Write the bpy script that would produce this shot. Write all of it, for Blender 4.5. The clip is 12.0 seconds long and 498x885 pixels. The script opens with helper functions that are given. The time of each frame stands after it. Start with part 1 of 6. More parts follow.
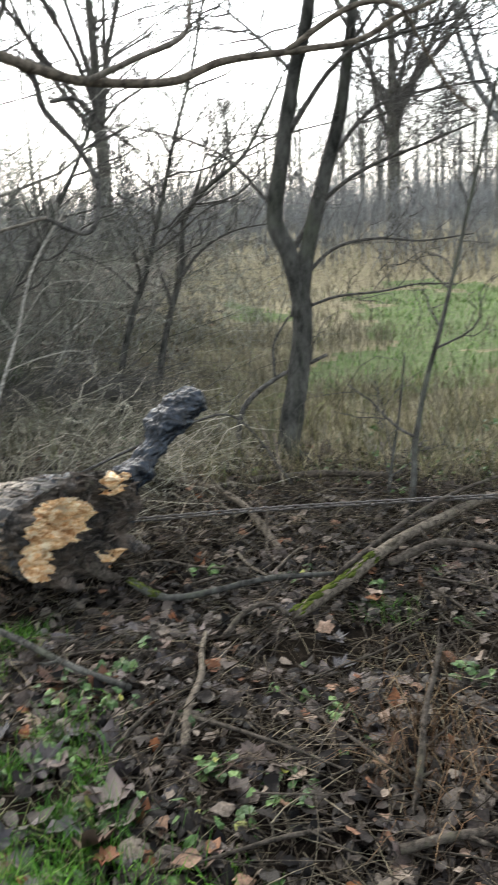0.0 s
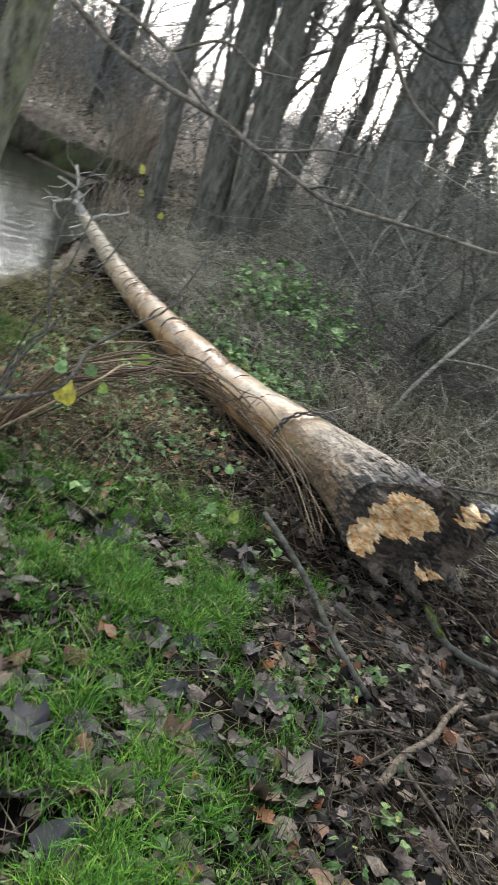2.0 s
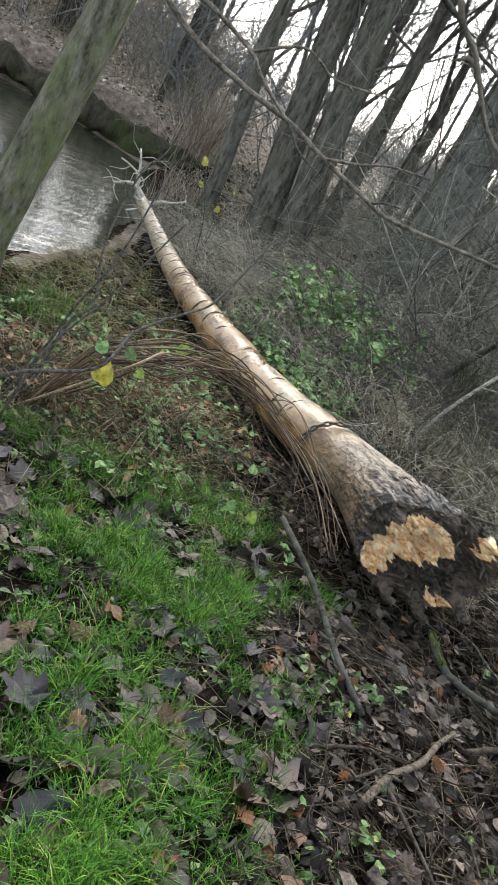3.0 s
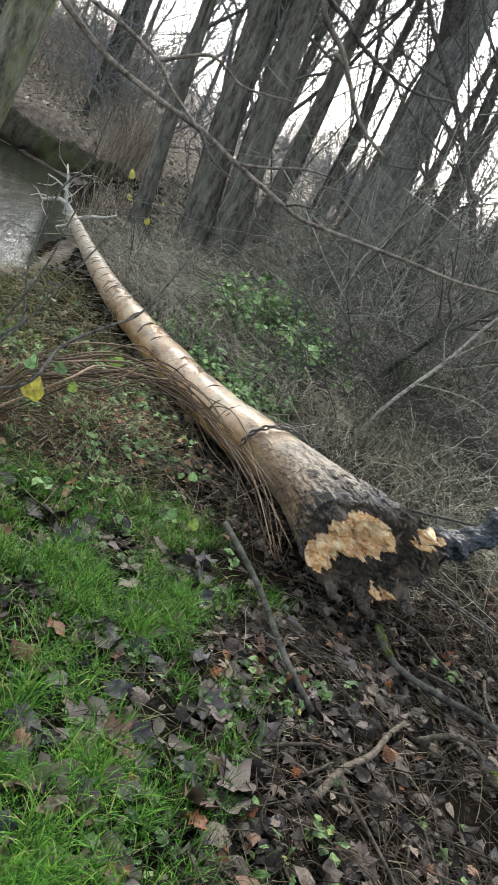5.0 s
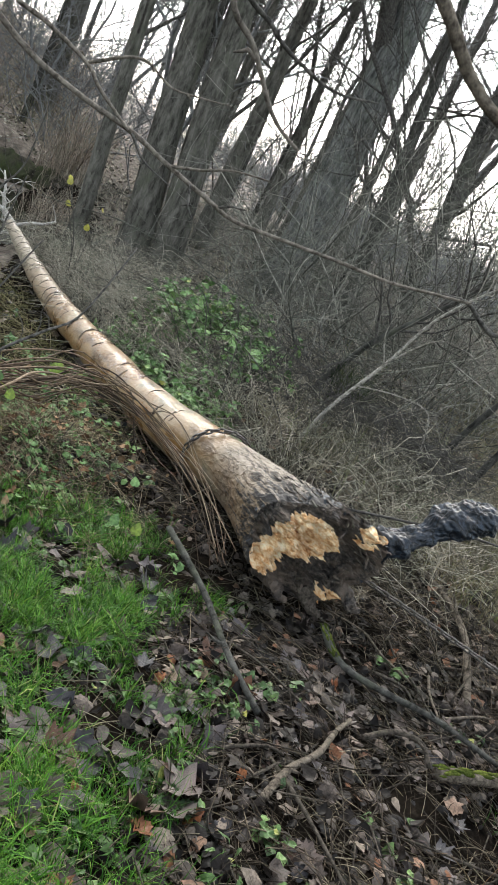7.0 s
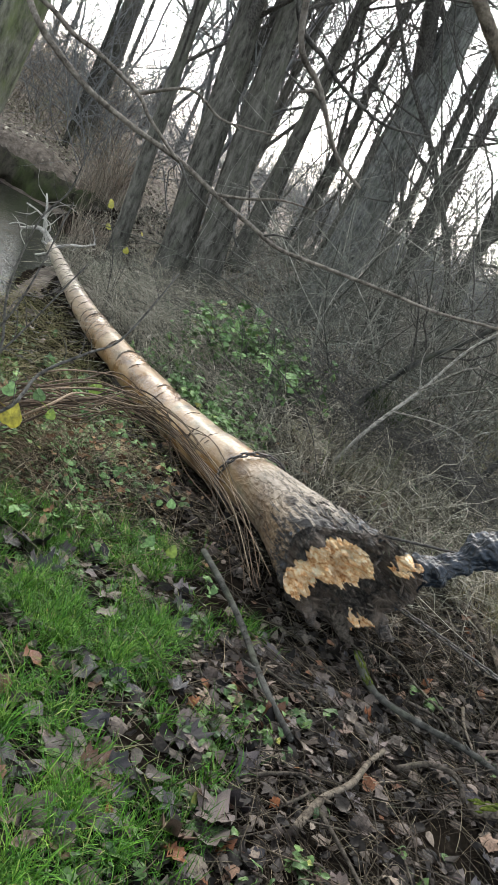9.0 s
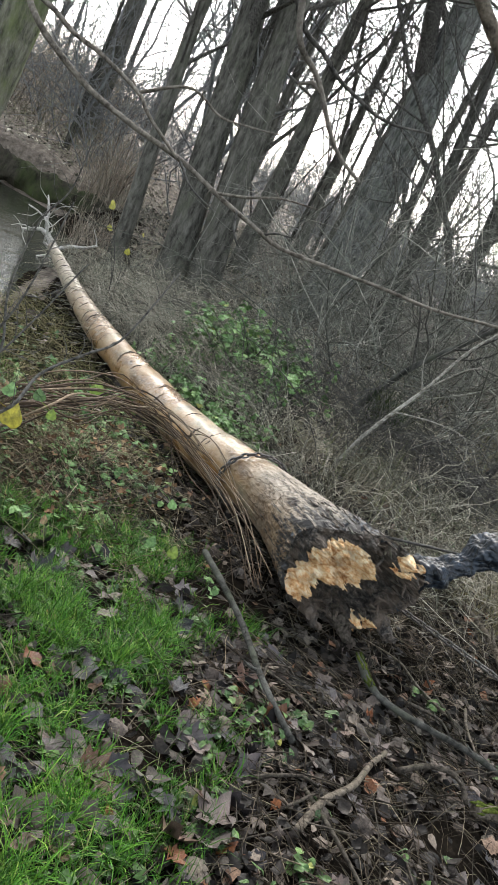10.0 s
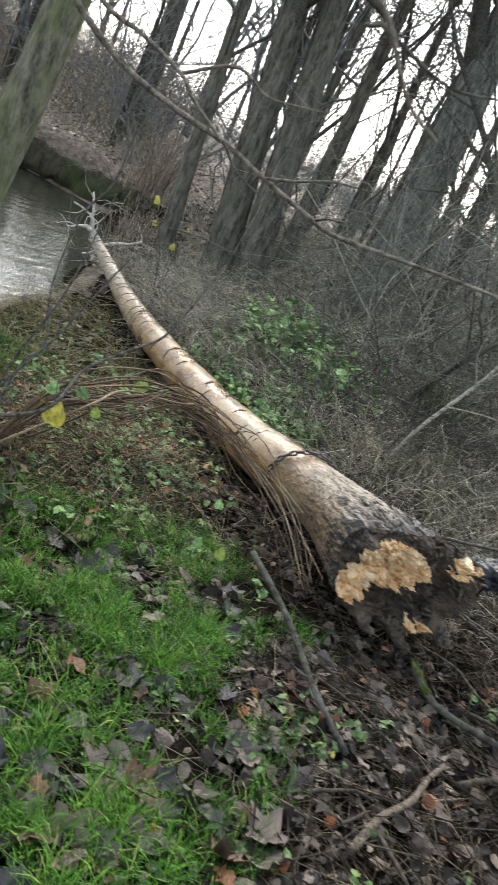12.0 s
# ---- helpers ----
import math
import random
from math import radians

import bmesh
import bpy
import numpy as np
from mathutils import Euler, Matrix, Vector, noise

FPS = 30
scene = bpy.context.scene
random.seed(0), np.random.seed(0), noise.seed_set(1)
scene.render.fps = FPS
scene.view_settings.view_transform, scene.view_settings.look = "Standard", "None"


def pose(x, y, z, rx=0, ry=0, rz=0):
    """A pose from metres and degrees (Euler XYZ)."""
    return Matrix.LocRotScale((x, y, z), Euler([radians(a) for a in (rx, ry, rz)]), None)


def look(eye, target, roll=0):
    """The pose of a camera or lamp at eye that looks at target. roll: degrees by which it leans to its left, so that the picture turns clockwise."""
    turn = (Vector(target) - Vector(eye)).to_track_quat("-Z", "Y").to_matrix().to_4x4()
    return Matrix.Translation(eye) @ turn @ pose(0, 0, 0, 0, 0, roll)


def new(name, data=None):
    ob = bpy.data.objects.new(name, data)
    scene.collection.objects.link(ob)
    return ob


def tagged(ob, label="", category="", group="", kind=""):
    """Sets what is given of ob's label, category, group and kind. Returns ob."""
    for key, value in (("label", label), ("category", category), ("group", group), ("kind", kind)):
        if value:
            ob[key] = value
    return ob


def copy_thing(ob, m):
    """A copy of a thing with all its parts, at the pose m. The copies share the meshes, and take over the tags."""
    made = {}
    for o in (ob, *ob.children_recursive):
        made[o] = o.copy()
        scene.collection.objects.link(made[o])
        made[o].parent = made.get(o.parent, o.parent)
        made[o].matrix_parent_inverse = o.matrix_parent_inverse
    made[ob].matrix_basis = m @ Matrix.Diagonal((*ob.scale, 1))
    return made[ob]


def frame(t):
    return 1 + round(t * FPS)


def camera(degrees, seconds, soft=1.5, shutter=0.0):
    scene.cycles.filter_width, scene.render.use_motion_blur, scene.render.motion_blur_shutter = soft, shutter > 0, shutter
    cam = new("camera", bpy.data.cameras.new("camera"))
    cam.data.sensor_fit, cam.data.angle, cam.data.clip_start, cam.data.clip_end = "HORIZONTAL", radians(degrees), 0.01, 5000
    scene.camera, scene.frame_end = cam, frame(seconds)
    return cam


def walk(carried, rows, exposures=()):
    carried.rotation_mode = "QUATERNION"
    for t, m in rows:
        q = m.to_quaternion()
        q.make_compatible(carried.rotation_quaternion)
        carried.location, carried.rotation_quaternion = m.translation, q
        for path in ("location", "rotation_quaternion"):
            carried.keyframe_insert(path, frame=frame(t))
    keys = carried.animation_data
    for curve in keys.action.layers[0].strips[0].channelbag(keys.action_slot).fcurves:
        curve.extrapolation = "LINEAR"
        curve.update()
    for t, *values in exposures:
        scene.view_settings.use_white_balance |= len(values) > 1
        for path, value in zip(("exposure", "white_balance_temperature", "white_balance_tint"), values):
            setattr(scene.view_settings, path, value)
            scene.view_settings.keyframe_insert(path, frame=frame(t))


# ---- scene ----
cam = camera(34.6, 12.0, 1.5, 0.5)
PATH = [
    (0, (0.266, -0.084, 1.652), (0.082, 1.828, 1.096), -3.7),
    (0.5, (0.246, -0.076, 1.653), (-0.088, 1.801, 1.049), -2.1),
    (1, (0.248, -0.073, 1.648), (-0.178, 1.784, 1.039), -1.4),
    (1.5, (0.24, -0.079, 1.656), (-0.507, 1.672, 1.044), -1.2),
    (1.6, (0.23, -0.088, 1.654), (-0.596, 1.628, 1.041), 0.8),
    (1.8, (0.198, -0.099, 1.663), (-0.743, 1.534, 0.994), 17.2),
    (2, (0.189, -0.111, 1.72), (-0.792, 1.474, 0.995), 23.2),
    (2.5, (0.178, -0.117, 1.737), (-0.845, 1.423, 0.974), 29.7),
    (2.7, (0.179, -0.132, 1.724), (-0.845, 1.409, 0.965), 30.3),
    (4.5, (0.233, -0.111, 1.734), (-0.737, 1.497, 1.044), 27.5),
    (5, (0.239, -0.111, 1.739), (-0.714, 1.513, 1.066), 27.7),
    (5.5, (0.248, -0.108, 1.756), (-0.671, 1.545, 1.104), 27.6),
    (6, (0.253, -0.11, 1.747), (-0.639, 1.566, 1.119), 27.7),
    (6.5, (0.263, -0.1, 1.736), (-0.613, 1.59, 1.124), 27.5),
    (6.7, (0.269, -0.096, 1.74), (-0.601, 1.599, 1.133), 27.5),
    (8.3, (0.254, -0.107, 1.74), (-0.654, 1.575, 1.15), 27.8),
    (8.5, (0.247, -0.117, 1.737), (-0.683, 1.552, 1.147), 28.0),
    (9, (0.245, -0.121, 1.738), (-0.708, 1.535, 1.148), 27.8),
    (9.5, (0.247, -0.119, 1.738), (-0.71, 1.536, 1.149), 27.7),
    (10, (0.245, -0.108, 1.732), (-0.714, 1.545, 1.143), 27.7),
    (10.5, (0.248, -0.107, 1.734), (-0.713, 1.545, 1.144), 27.7),
    (11, (0.253, -0.094, 1.728), (-0.714, 1.555, 1.14), 27.6),
    (11.5, (0.253, -0.076, 1.721), (-0.723, 1.563, 1.121), 27.4),
    (12, (0.173, -0.015, 1.698), (-0.859, 1.571, 1.05), 26.5),
]
walk(cam, [(t, look(eye, target, roll)) for t, eye, target, roll in PATH], [(0, 2.48, 6400, 8), (12, 2.48, 6400, 8)])

# ---- light ----
world = bpy.data.worlds.new("overcast_sky")
scene.world = world
world.use_nodes = True
wn, wl = world.node_tree.nodes, world.node_tree.links
wn.clear()
sky = wn.new("ShaderNodeTexSky")
sky.sky_type = 'NISHITA'
sky.sun_disc = False
sky.sun_elevation = radians(38)
sky.sun_rotation = radians(-38)
sky.air_density = 1.3
sky.dust_density = 2.2
grey = wn.new("ShaderNodeHueSaturation")
grey.inputs["Saturation"].default_value = 0.3
back = wn.new("ShaderNodeBackground")
back.inputs["Strength"].default_value = 0.125
wout = wn.new("ShaderNodeOutputWorld")
wl.new(sky.outputs[0], grey.inputs["Color"])
wl.new(grey.outputs[0], back.inputs["Color"])
wl.new(back.outputs[0], wout.inputs["Surface"])

sun = new("sun", bpy.data.lights.new("sun", 'SUN'))
sun.data.energy = 1.5
sun.data.angle = radians(50)
sun.data.color = (1.0, 0.93, 0.84)
sun.matrix_world = look((-30, 38, 42), (0, 0, 0))

# ---- materials ----
def mat(name):
    m = bpy.data.materials.new(name)
    m.use_nodes = True
    nt = m.node_tree
    return m, nt.nodes, nt.links, nt.nodes["Principled BSDF"]


def ramp(n, stops):
    r = n.new("ShaderNodeValToRGB")
    e = r.color_ramp.elements
    while len(e) < len(stops):
        e.new(0.5)
    for k, (p, c) in enumerate(stops):
        e[k].position = p
        e[k].color = (*c, 1)
    return r


def noise_tex(n, l, scale, detail=6, rough=0.6, stretch=(1, 1, 1), coord="Object"):
    tc = n.new("ShaderNodeTexCoord")
    mp = n.new("ShaderNodeMapping")
    mp.inputs["Scale"].default_value = stretch
    t = n.new("ShaderNodeTexNoise")
    t.inputs["Scale"].default_value = scale
    t.inputs["Detail"].default_value = detail
    t.inputs["Roughness"].default_value = rough
    l.new(tc.outputs[coord], mp.inputs["Vector"])
    l.new(mp.outputs[0], t.inputs["Vector"])
    return t


def mixc(n, l, fac, a, b, mode='MIX'):
    m = n.new("ShaderNodeMix")
    m.data_type = 'RGBA'
    m.blend_type = mode
    for sock, v in ((m.inputs[0], fac), (m.inputs[6], a), (m.inputs[7], b)):
        if isinstance(v, bpy.types.NodeSocket):
            l.new(v, sock)
        elif isinstance(v, (int, float)):
            sock.default_value = v
        else:
            sock.default_value = (*v, 1)
    return m.outputs[2]


def bump(n, l, b, height, strength, dist=0.01):
    k = n.new("ShaderNodeBump")
    k.inputs["Strength"].default_value = strength
    k.inputs["Distance"].default_value = dist
    l.new(height, k.inputs["Height"])
    l.new(k.outputs[0], b.inputs["Normal"])


def bark_mat(name, dark, light, moss, moss_amount=0.5, scale=9.0):
    m, n, l, b = mat(name)
    a = noise_tex(n, l, scale, 11, 0.74, (1, 1, 0.32) if scale < 30 else (1, 1, 1))
    c = noise_tex(n, l, scale * 0.3, 10, 0.75, (1, 1, 0.5))
    r1 = ramp(n, [(0.38, [q * 0.6 for q in dark]), (0.5, [0.45 * q + 0.4 * s for q, s in zip(dark, light)]), (0.66, light)])
    r2 = ramp(n, [(0.6 - 0.24 * moss_amount, (0, 0, 0)), (0.72 - 0.1 * moss_amount, (1, 1, 1))])
    l.new(a.outputs[0], r1.inputs[0])
    l.new(c.outputs[0], r2.inputs[0])
    l.new(mixc(n, l, r2.outputs[0], r1.outputs[0], moss), b.inputs["Base Color"])
    b.inputs["Roughness"].default_value = 0.9
    b.inputs["Specular IOR Level"].default_value = 0.06
    bump(n, l, b, a.outputs[0], 1.0, 0.35 / scale)
    return m


def island_mat(name, stops, rough=0.7, grain=60.0, gloss=0.0, island=True, through_light=0.0):
    """Many small pieces: each takes its own tone."""
    m, n, l, b = mat(name)
    g = n.new("ShaderNodeNewGeometry" if island else "ShaderNodeObjectInfo")
    r = ramp(n, stops)
    l.new(g.outputs["Random Per Island" if island else "Random"], r.inputs[0])
    t = noise_tex(n, l, grain, 4, 0.6)
    sh = ramp(n, [(0.32, (0.4, 0.4, 0.4)), (0.66, (1.1, 1.1, 1.1))])
    l.new(t.outputs[0], sh.inputs[0])
    big = noise_tex(n, l, 2.6, 3, 0.6)
    wide = ramp(n, [(0.35, (0.68, 0.72, 0.7)), (0.65, (1.15, 1.1, 1.1))])
    l.new(big.outputs[0], wide.inputs[0])
    l.new(mixc(n, l, 1.0, mixc(n, l, 1.0, r.outputs[0], sh.outputs[0], 'MULTIPLY'), wide.outputs[0], 'MULTIPLY'), b.inputs["Base Color"])
    bump(n, l, b, t.outputs[0], 0.5, 0.25 / grain)
    b.inputs["Roughness"].default_value = rough
    b.inputs["Specular IOR Level"].default_value = gloss
    if through_light:
        b.inputs["Subsurface Weight"].default_value = through_light
        b.inputs["Subsurface Radius"].default_value = (0.01, 0.01, 0.004)
    return m


BARK = bark_mat("grey_green_bark", (0.045, 0.043, 0.037), (0.15, 0.146, 0.128), (0.082, 0.087, 0.065), 0.42, 12)
BARK_SHAGGY = bark_mat("shaggy_grey_bark", (0.05, 0.052, 0.05), (0.23, 0.235, 0.225), (0.11, 0.125, 0.1), 0.45, 19)
BARK_DARK = bark_mat("dark_wet_bark", (0.024, 0.0238, 0.0215), (0.095, 0.094, 0.085), (0.06, 0.066, 0.047), 0.35, 14)
BARK_MOSS = bark_mat("mossy_bark", (0.055, 0.053, 0.042), (0.19, 0.186, 0.145), (0.1, 0.122, 0.048), 0.65, 16)
TWIG = bark_mat("winter_twigs", (0.03, 0.0287, 0.0264), (0.125, 0.119, 0.109), (0.06, 0.06, 0.05), 0.2, 42)
# twigs of the far wood: distance haze is put into this pale bluish grey
TWIG_HAZE = bark_mat("haze_tinted_far_twigs", (0.112, 0.116, 0.118), (0.22, 0.227, 0.23), (0.145, 0.15, 0.145), 0.2)
PALE_TWIG = bark_mat("smooth_pale_twig", (0.07, 0.06, 0.05), (0.21, 0.19, 0.163), (0.085, 0.08, 0.063), 0.3, 42)
STICK = bark_mat("dead_stick_bark", (0.02, 0.017, 0.014), (0.09, 0.077, 0.063), (0.0595, 0.0595, 0.0385), 0.25, 42)
STICK_PALE = bark_mat("weathered_bare_stick", (0.05, 0.041, 0.032), (0.165, 0.142, 0.113), (0.093, 0.0868, 0.062), 0.2, 42)

LEAF_DEAD = island_mat("dead_leaves", [(0.0, (0.0035, 0.003, 0.0026)), (0.35, (0.012, 0.0098, 0.0083)), (0.62, (0.04, 0.033, 0.0283)),
                                       (0.84, (0.1, 0.083, 0.07)), (0.95, (0.21, 0.172, 0.138)), (1.0, (0.17, 0.066, 0.026))], 0.45, 110, 0.09)
LEAF_BIG = island_mat("large_fallen_leaves", [(0.0, (0.015, 0.015, 0.02)), (0.3, (0.046, 0.041, 0.045)), (0.55, (0.09, 0.074, 0.07)),
                                              (0.8, (0.12, 0.09, 0.075)), (0.92, (0.07, 0.032, 0.018)), (1.0, (0.17, 0.06, 0.02))], 0.36, 70, 0.25, False)
LEAF_GREEN = island_mat("green_plant_leaves", [(0.0, (0.022, 0.055, 0.014)), (0.4, (0.045, 0.095, 0.024)), (0.8, (0.08, 0.145, 0.04)),
                                               (0.97, (0.11, 0.18, 0.055)), (1.0, (0.24, 0.24, 0.05))], 0.5, 50, 0.25, True, 0.15)
NETTLE = island_mat("nettle_leaves", [(0.0, (0.07, 0.14, 0.045)), (0.4, (0.125, 0.23, 0.078)), (0.8, (0.19, 0.31, 0.12)),
                                      (0.97, (0.15, 0.25, 0.07)), (1.0, (0.3, 0.29, 0.06))], 0.55, 50, 0.2, True, 0.15)
LEAF_YELLOW = island_mat("yellowed_leaf", [(0.0, (0.28, 0.27, 0.03)), (1.0, (0.36, 0.31, 0.02))], 0.5, 50, 0.4, False, 0.15)
LEAF_LIME = island_mat("lime_green_leaf", [(0.0, (0.16, 0.24, 0.03)), (1.0, (0.22, 0.28, 0.04))], 0.5, 50, 0.3, False, 0.15)
GRASS = island_mat("fresh_grass", [(0.0, (0.014, 0.051, 0.006)), (0.45, (0.04, 0.133, 0.011)), (0.82, (0.086, 0.21, 0.02)),
                                   (0.96, (0.15, 0.25, 0.038)), (1.0, (0.3, 0.28, 0.13))], 0.5, 30, 0.1, True, 0.2)
STRAW = island_mat("dry_stems_and_twigs", [(0.0, (0.018, 0.015, 0.012)), (0.45, (0.06, 0.05, 0.039)), (0.8, (0.155, 0.13, 0.097)),
                                           (1.0, (0.26, 0.228, 0.165))], 0.75, 80)
BRUSH = island_mat("grey_dry_brush", [(0.0, (0.055, 0.052, 0.043)), (0.35, (0.2, 0.189, 0.152)), (0.75, (0.42, 0.4, 0.325)),
                                      (1.0, (0.56, 0.535, 0.44))], 0.8, 60)
REED = island_mat("dry_meadow_grass", [(0.0, (0.105, 0.1, 0.074)), (0.5, (0.165, 0.155, 0.115)), (0.85, (0.27, 0.25, 0.185)),
                                       (1.0, (0.15, 0.19, 0.065))], 0.8, 20)

# soil under the litter, near black: shade between leaves goes into its colour
SOIL, n, l, b = mat("dark_soil_with_gap_shade")
a = noise_tex(n, l, 24, 10, 0.7)
c = noise_tex(n, l, 1.3, 5, 0.6)
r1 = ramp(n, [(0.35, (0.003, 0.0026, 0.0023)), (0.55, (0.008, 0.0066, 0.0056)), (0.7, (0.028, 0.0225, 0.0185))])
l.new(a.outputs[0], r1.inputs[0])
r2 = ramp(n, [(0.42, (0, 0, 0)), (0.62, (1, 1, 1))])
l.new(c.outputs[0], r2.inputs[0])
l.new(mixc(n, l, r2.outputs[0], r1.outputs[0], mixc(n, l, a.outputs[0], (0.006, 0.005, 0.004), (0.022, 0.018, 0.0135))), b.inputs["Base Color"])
b.inputs["Roughness"].default_value = 0.85
b.inputs["Specular IOR Level"].default_value = 0.0
bump(n, l, b, a.outputs[0], 0.9, 0.03)

MEADOW, n, l, b = mat("meadow_turf")
a = noise_tex(n, l, 9, 9, 0.7)
r1 = ramp(n, [(0.3, (0.07, 0.06, 0.038)), (0.55, (0.15, 0.132, 0.08)), (0.75, (0.23, 0.2, 0.125))])
l.new(a.outputs[0], r1.inputs[0])
l.new(r1.outputs[0], b.inputs["Base Color"])
b.inputs["Roughness"].default_value = 0.9
b.inputs["Specular IOR Level"].default_value = 0.1
bump(n, l, b, a.outputs[0], 1.0, 0.06)

TURF, n, l, b = mat("green_meadow_turf")
a = noise_tex(n, l, 9, 9, 0.7)
r1 = ramp(n, [(0.3, (0.05, 0.06, 0.028)), (0.55, (0.075, 0.105, 0.04)), (0.75, (0.125, 0.14, 0.07))])
l.new(a.outputs[0], r1.inputs[0])
l.new(r1.outputs[0], b.inputs["Base Color"])
b.inputs["Roughness"].default_value = 0.9
b.inputs["Specular IOR Level"].default_value = 0.1
bump(n, l, b, a.outputs[0], 1.0, 0.06)

LEAFY, n, l, b = mat("leafy_bank_soil")
a = noise_tex(n, l, 6, 10, 0.75)
r1 = ramp(n, [(0.35, (0.04, 0.033, 0.026)), (0.52, (0.13, 0.108, 0.088)), (0.68, (0.26, 0.222, 0.185))])
l.new(a.outputs[0], r1.inputs[0])
l.new(r1.outputs[0], b.inputs["Base Color"])
b.inputs["Roughness"].default_value = 0.8
b.inputs["Specular IOR Level"].default_value = 0.15
bump(n, l, b, a.outputs[0], 1.0, 0.08)

# smooth wet trunk bark: tan with darker bands across and grey-green film
TRUNK, n, l, b = mat("smooth_wet_tan_bark")
uv = n.new("ShaderNodeUVMap")
sep = n.new("ShaderNodeSeparateXYZ")
l.new(uv.outputs[0], sep.inputs[0])
mpa = n.new("ShaderNodeMapping")
mpa.inputs["Scale"].default_value = (14, 3.0, 1)
l.new(uv.outputs[0], mpa.inputs["Vector"])
na = n.new("ShaderNodeTexNoise")
na.inputs["Scale"].default_value = 2.0
na.inputs["Detail"].default_value = 8
l.new(mpa.outputs[0], na.inputs["Vector"])
nb = noise_tex(n, l, 3.0, 6, 0.6)
nc = noise_tex(n, l, 45, 6, 0.7)
r1 = ramp(n, [(0.32, (0.1, 0.055, 0.022)), (0.41, (0.185, 0.1, 0.036)), (0.5, (0.245, 0.152, 0.068)), (0.58, (0.28, 0.205, 0.118)), (0.66, (0.13, 0.118, 0.068))])
l.new(nb.outputs[0], r1.inputs[0])
r2 = ramp(n, [(0.33, (0.35, 0.32, 0.27)), (0.46, (1, 1, 1))])
l.new(na.outputs[0], r2.inputs[0])
r3 = ramp(n, [(0.3, (0.6, 0.58, 0.54)), (0.6, (1, 1, 1))])
l.new(nc.outputs[0], r3.inputs[0])
far_end = ramp(n, [(0.45, (0, 0, 0)), (0.8, (0.75, 0.75, 0.75))])
l.new(sep.outputs[0], far_end.inputs[0])
col = mixc(n, l, 0.75, mixc(n, l, 0.8, mixc(n, l, far_end.outputs[0], r1.outputs[0], (0.31, 0.275, 0.215)), r2.outputs[0], 'MULTIPLY'), r3.outputs[0], 'MULTIPLY')
b.inputs["Specular IOR Level"].default_value = 0.35
b.inputs["Coat Roughness"].default_value = 0.22
# rough grey bark takes over towards the butt and on the far top
rb = ramp(n, [(0.0, (1, 1, 1)), (0.11, (0.9, 0.9, 0.9)), (0.145, (0.0, 0.0, 0.0)), (0.5, (0.05, 0.05, 0.05)), (0.75, (0.15, 0.15, 0.15)), (1.0, (0.3, 0.3, 0.3))])
l.new(sep.outputs[0], rb.inputs[0])
rough_bark = ramp(n, [(0.36, (0.01, 0.009, 0.008)), (0.4, (0.07, 0.058, 0.046)), (0.425, (0.19, 0.162, 0.128)), (0.58, (0.23, 0.2, 0.162)), (0.75, (0.28, 0.25, 0.208))])
mpd = n.new("ShaderNodeMapping")
mpd.inputs["Scale"].default_value = (30, 20, 1)
l.new(uv.outputs[0], mpd.inputs["Vector"])
nd = n.new("ShaderNodeTexNoise")
nd.inputs["Scale"].default_value = 1.0
nd.inputs["Detail"].default_value = 6
nd.inputs["Roughness"].default_value = 0.56
l.new(mpd.outputs[0], nd.inputs["Vector"])
l.new(nd.outputs[0], rough_bark.inputs[0])
# split bark: fine cracks running mostly along the trunk
mpv = n.new("ShaderNodeMapping")
mpv.inputs["Scale"].default_value = (42, 20, 1)
l.new(uv.outputs[0], mpv.inputs["Vector"])
wob = n.new("ShaderNodeVectorMath")
wob.operation = 'MULTIPLY_ADD'
wob.inputs[1].default_value = (1.6, 1.6, 0)
l.new(nd.outputs["Color"], wob.inputs[0])
l.new(mpv.outputs[0], wob.inputs[2])
vo = n.new("ShaderNodeTexVoronoi")
vo.feature = 'DISTANCE_TO_EDGE'
vo.inputs["Scale"].default_value = 1.0
l.new(wob.outputs[0], vo.inputs["Vector"])
split = ramp(n, [(0.012, (0.06, 0.055, 0.05)), (0.05, (0.8, 0.79, 0.77)), (0.3, (1.05, 1.05, 1.05))])
l.new(vo.outputs["Distance"], split.inputs[0])
# the flank keeps its smooth skin nearly to the butt, the back is rough
flank = ramp(n, [(0.0, (1, 1, 1)), (0.37, (1, 1, 1)), (0.47, (0.55, 0.55, 0.55)), (0.7, (0.45, 0.45, 0.45)), (1.0, (1, 1, 1))])
l.new(sep.outputs[1], flank.inputs[0])
rb_all = mixc(n, l, 1.0, rb.outputs[0], flank.outputs[0], 'MULTIPLY')
cracks = ramp(n, [(0.455, (1, 1, 1)), (0.487, (0.1, 0.09, 0.08)), (0.5, (0.06, 0.055, 0.05)), (0.52, (1, 1, 1))])
l.new(nd.outputs[0], cracks.inputs[0])
scaly = mixc(n, l, 0.8, mixc(n, l, 0.4, rough_bark.outputs[0], split.outputs[0], 'MULTIPLY'), cracks.outputs[0], 'MULTIPLY')
scorch = ramp(n, [(0.0, (0.44, 0.44, 0.44)), (0.02, (0.4, 0.4, 0.4)), (0.045, (0.345, 0.345, 0.345)), (0.075, (0.27, 0.27, 0.27)), (0.14, (0.1, 0.1, 0.1))])
l.new(sep.outputs[0], scorch.inputs[0])
ne = n.new("ShaderNodeTexNoise")
ne.inputs["Scale"].default_value = 1.0
ne.inputs["Detail"].default_value = 12
ne.inputs["Roughness"].default_value = 0.72
mpe = n.new("ShaderNodeMapping")
mpe.inputs["Scale"].default_value = (34, 60, 1)
l.new(uv.outputs[0], mpe.inputs["Vector"])
l.new(mpe.outputs[0], ne.inputs["Vector"])
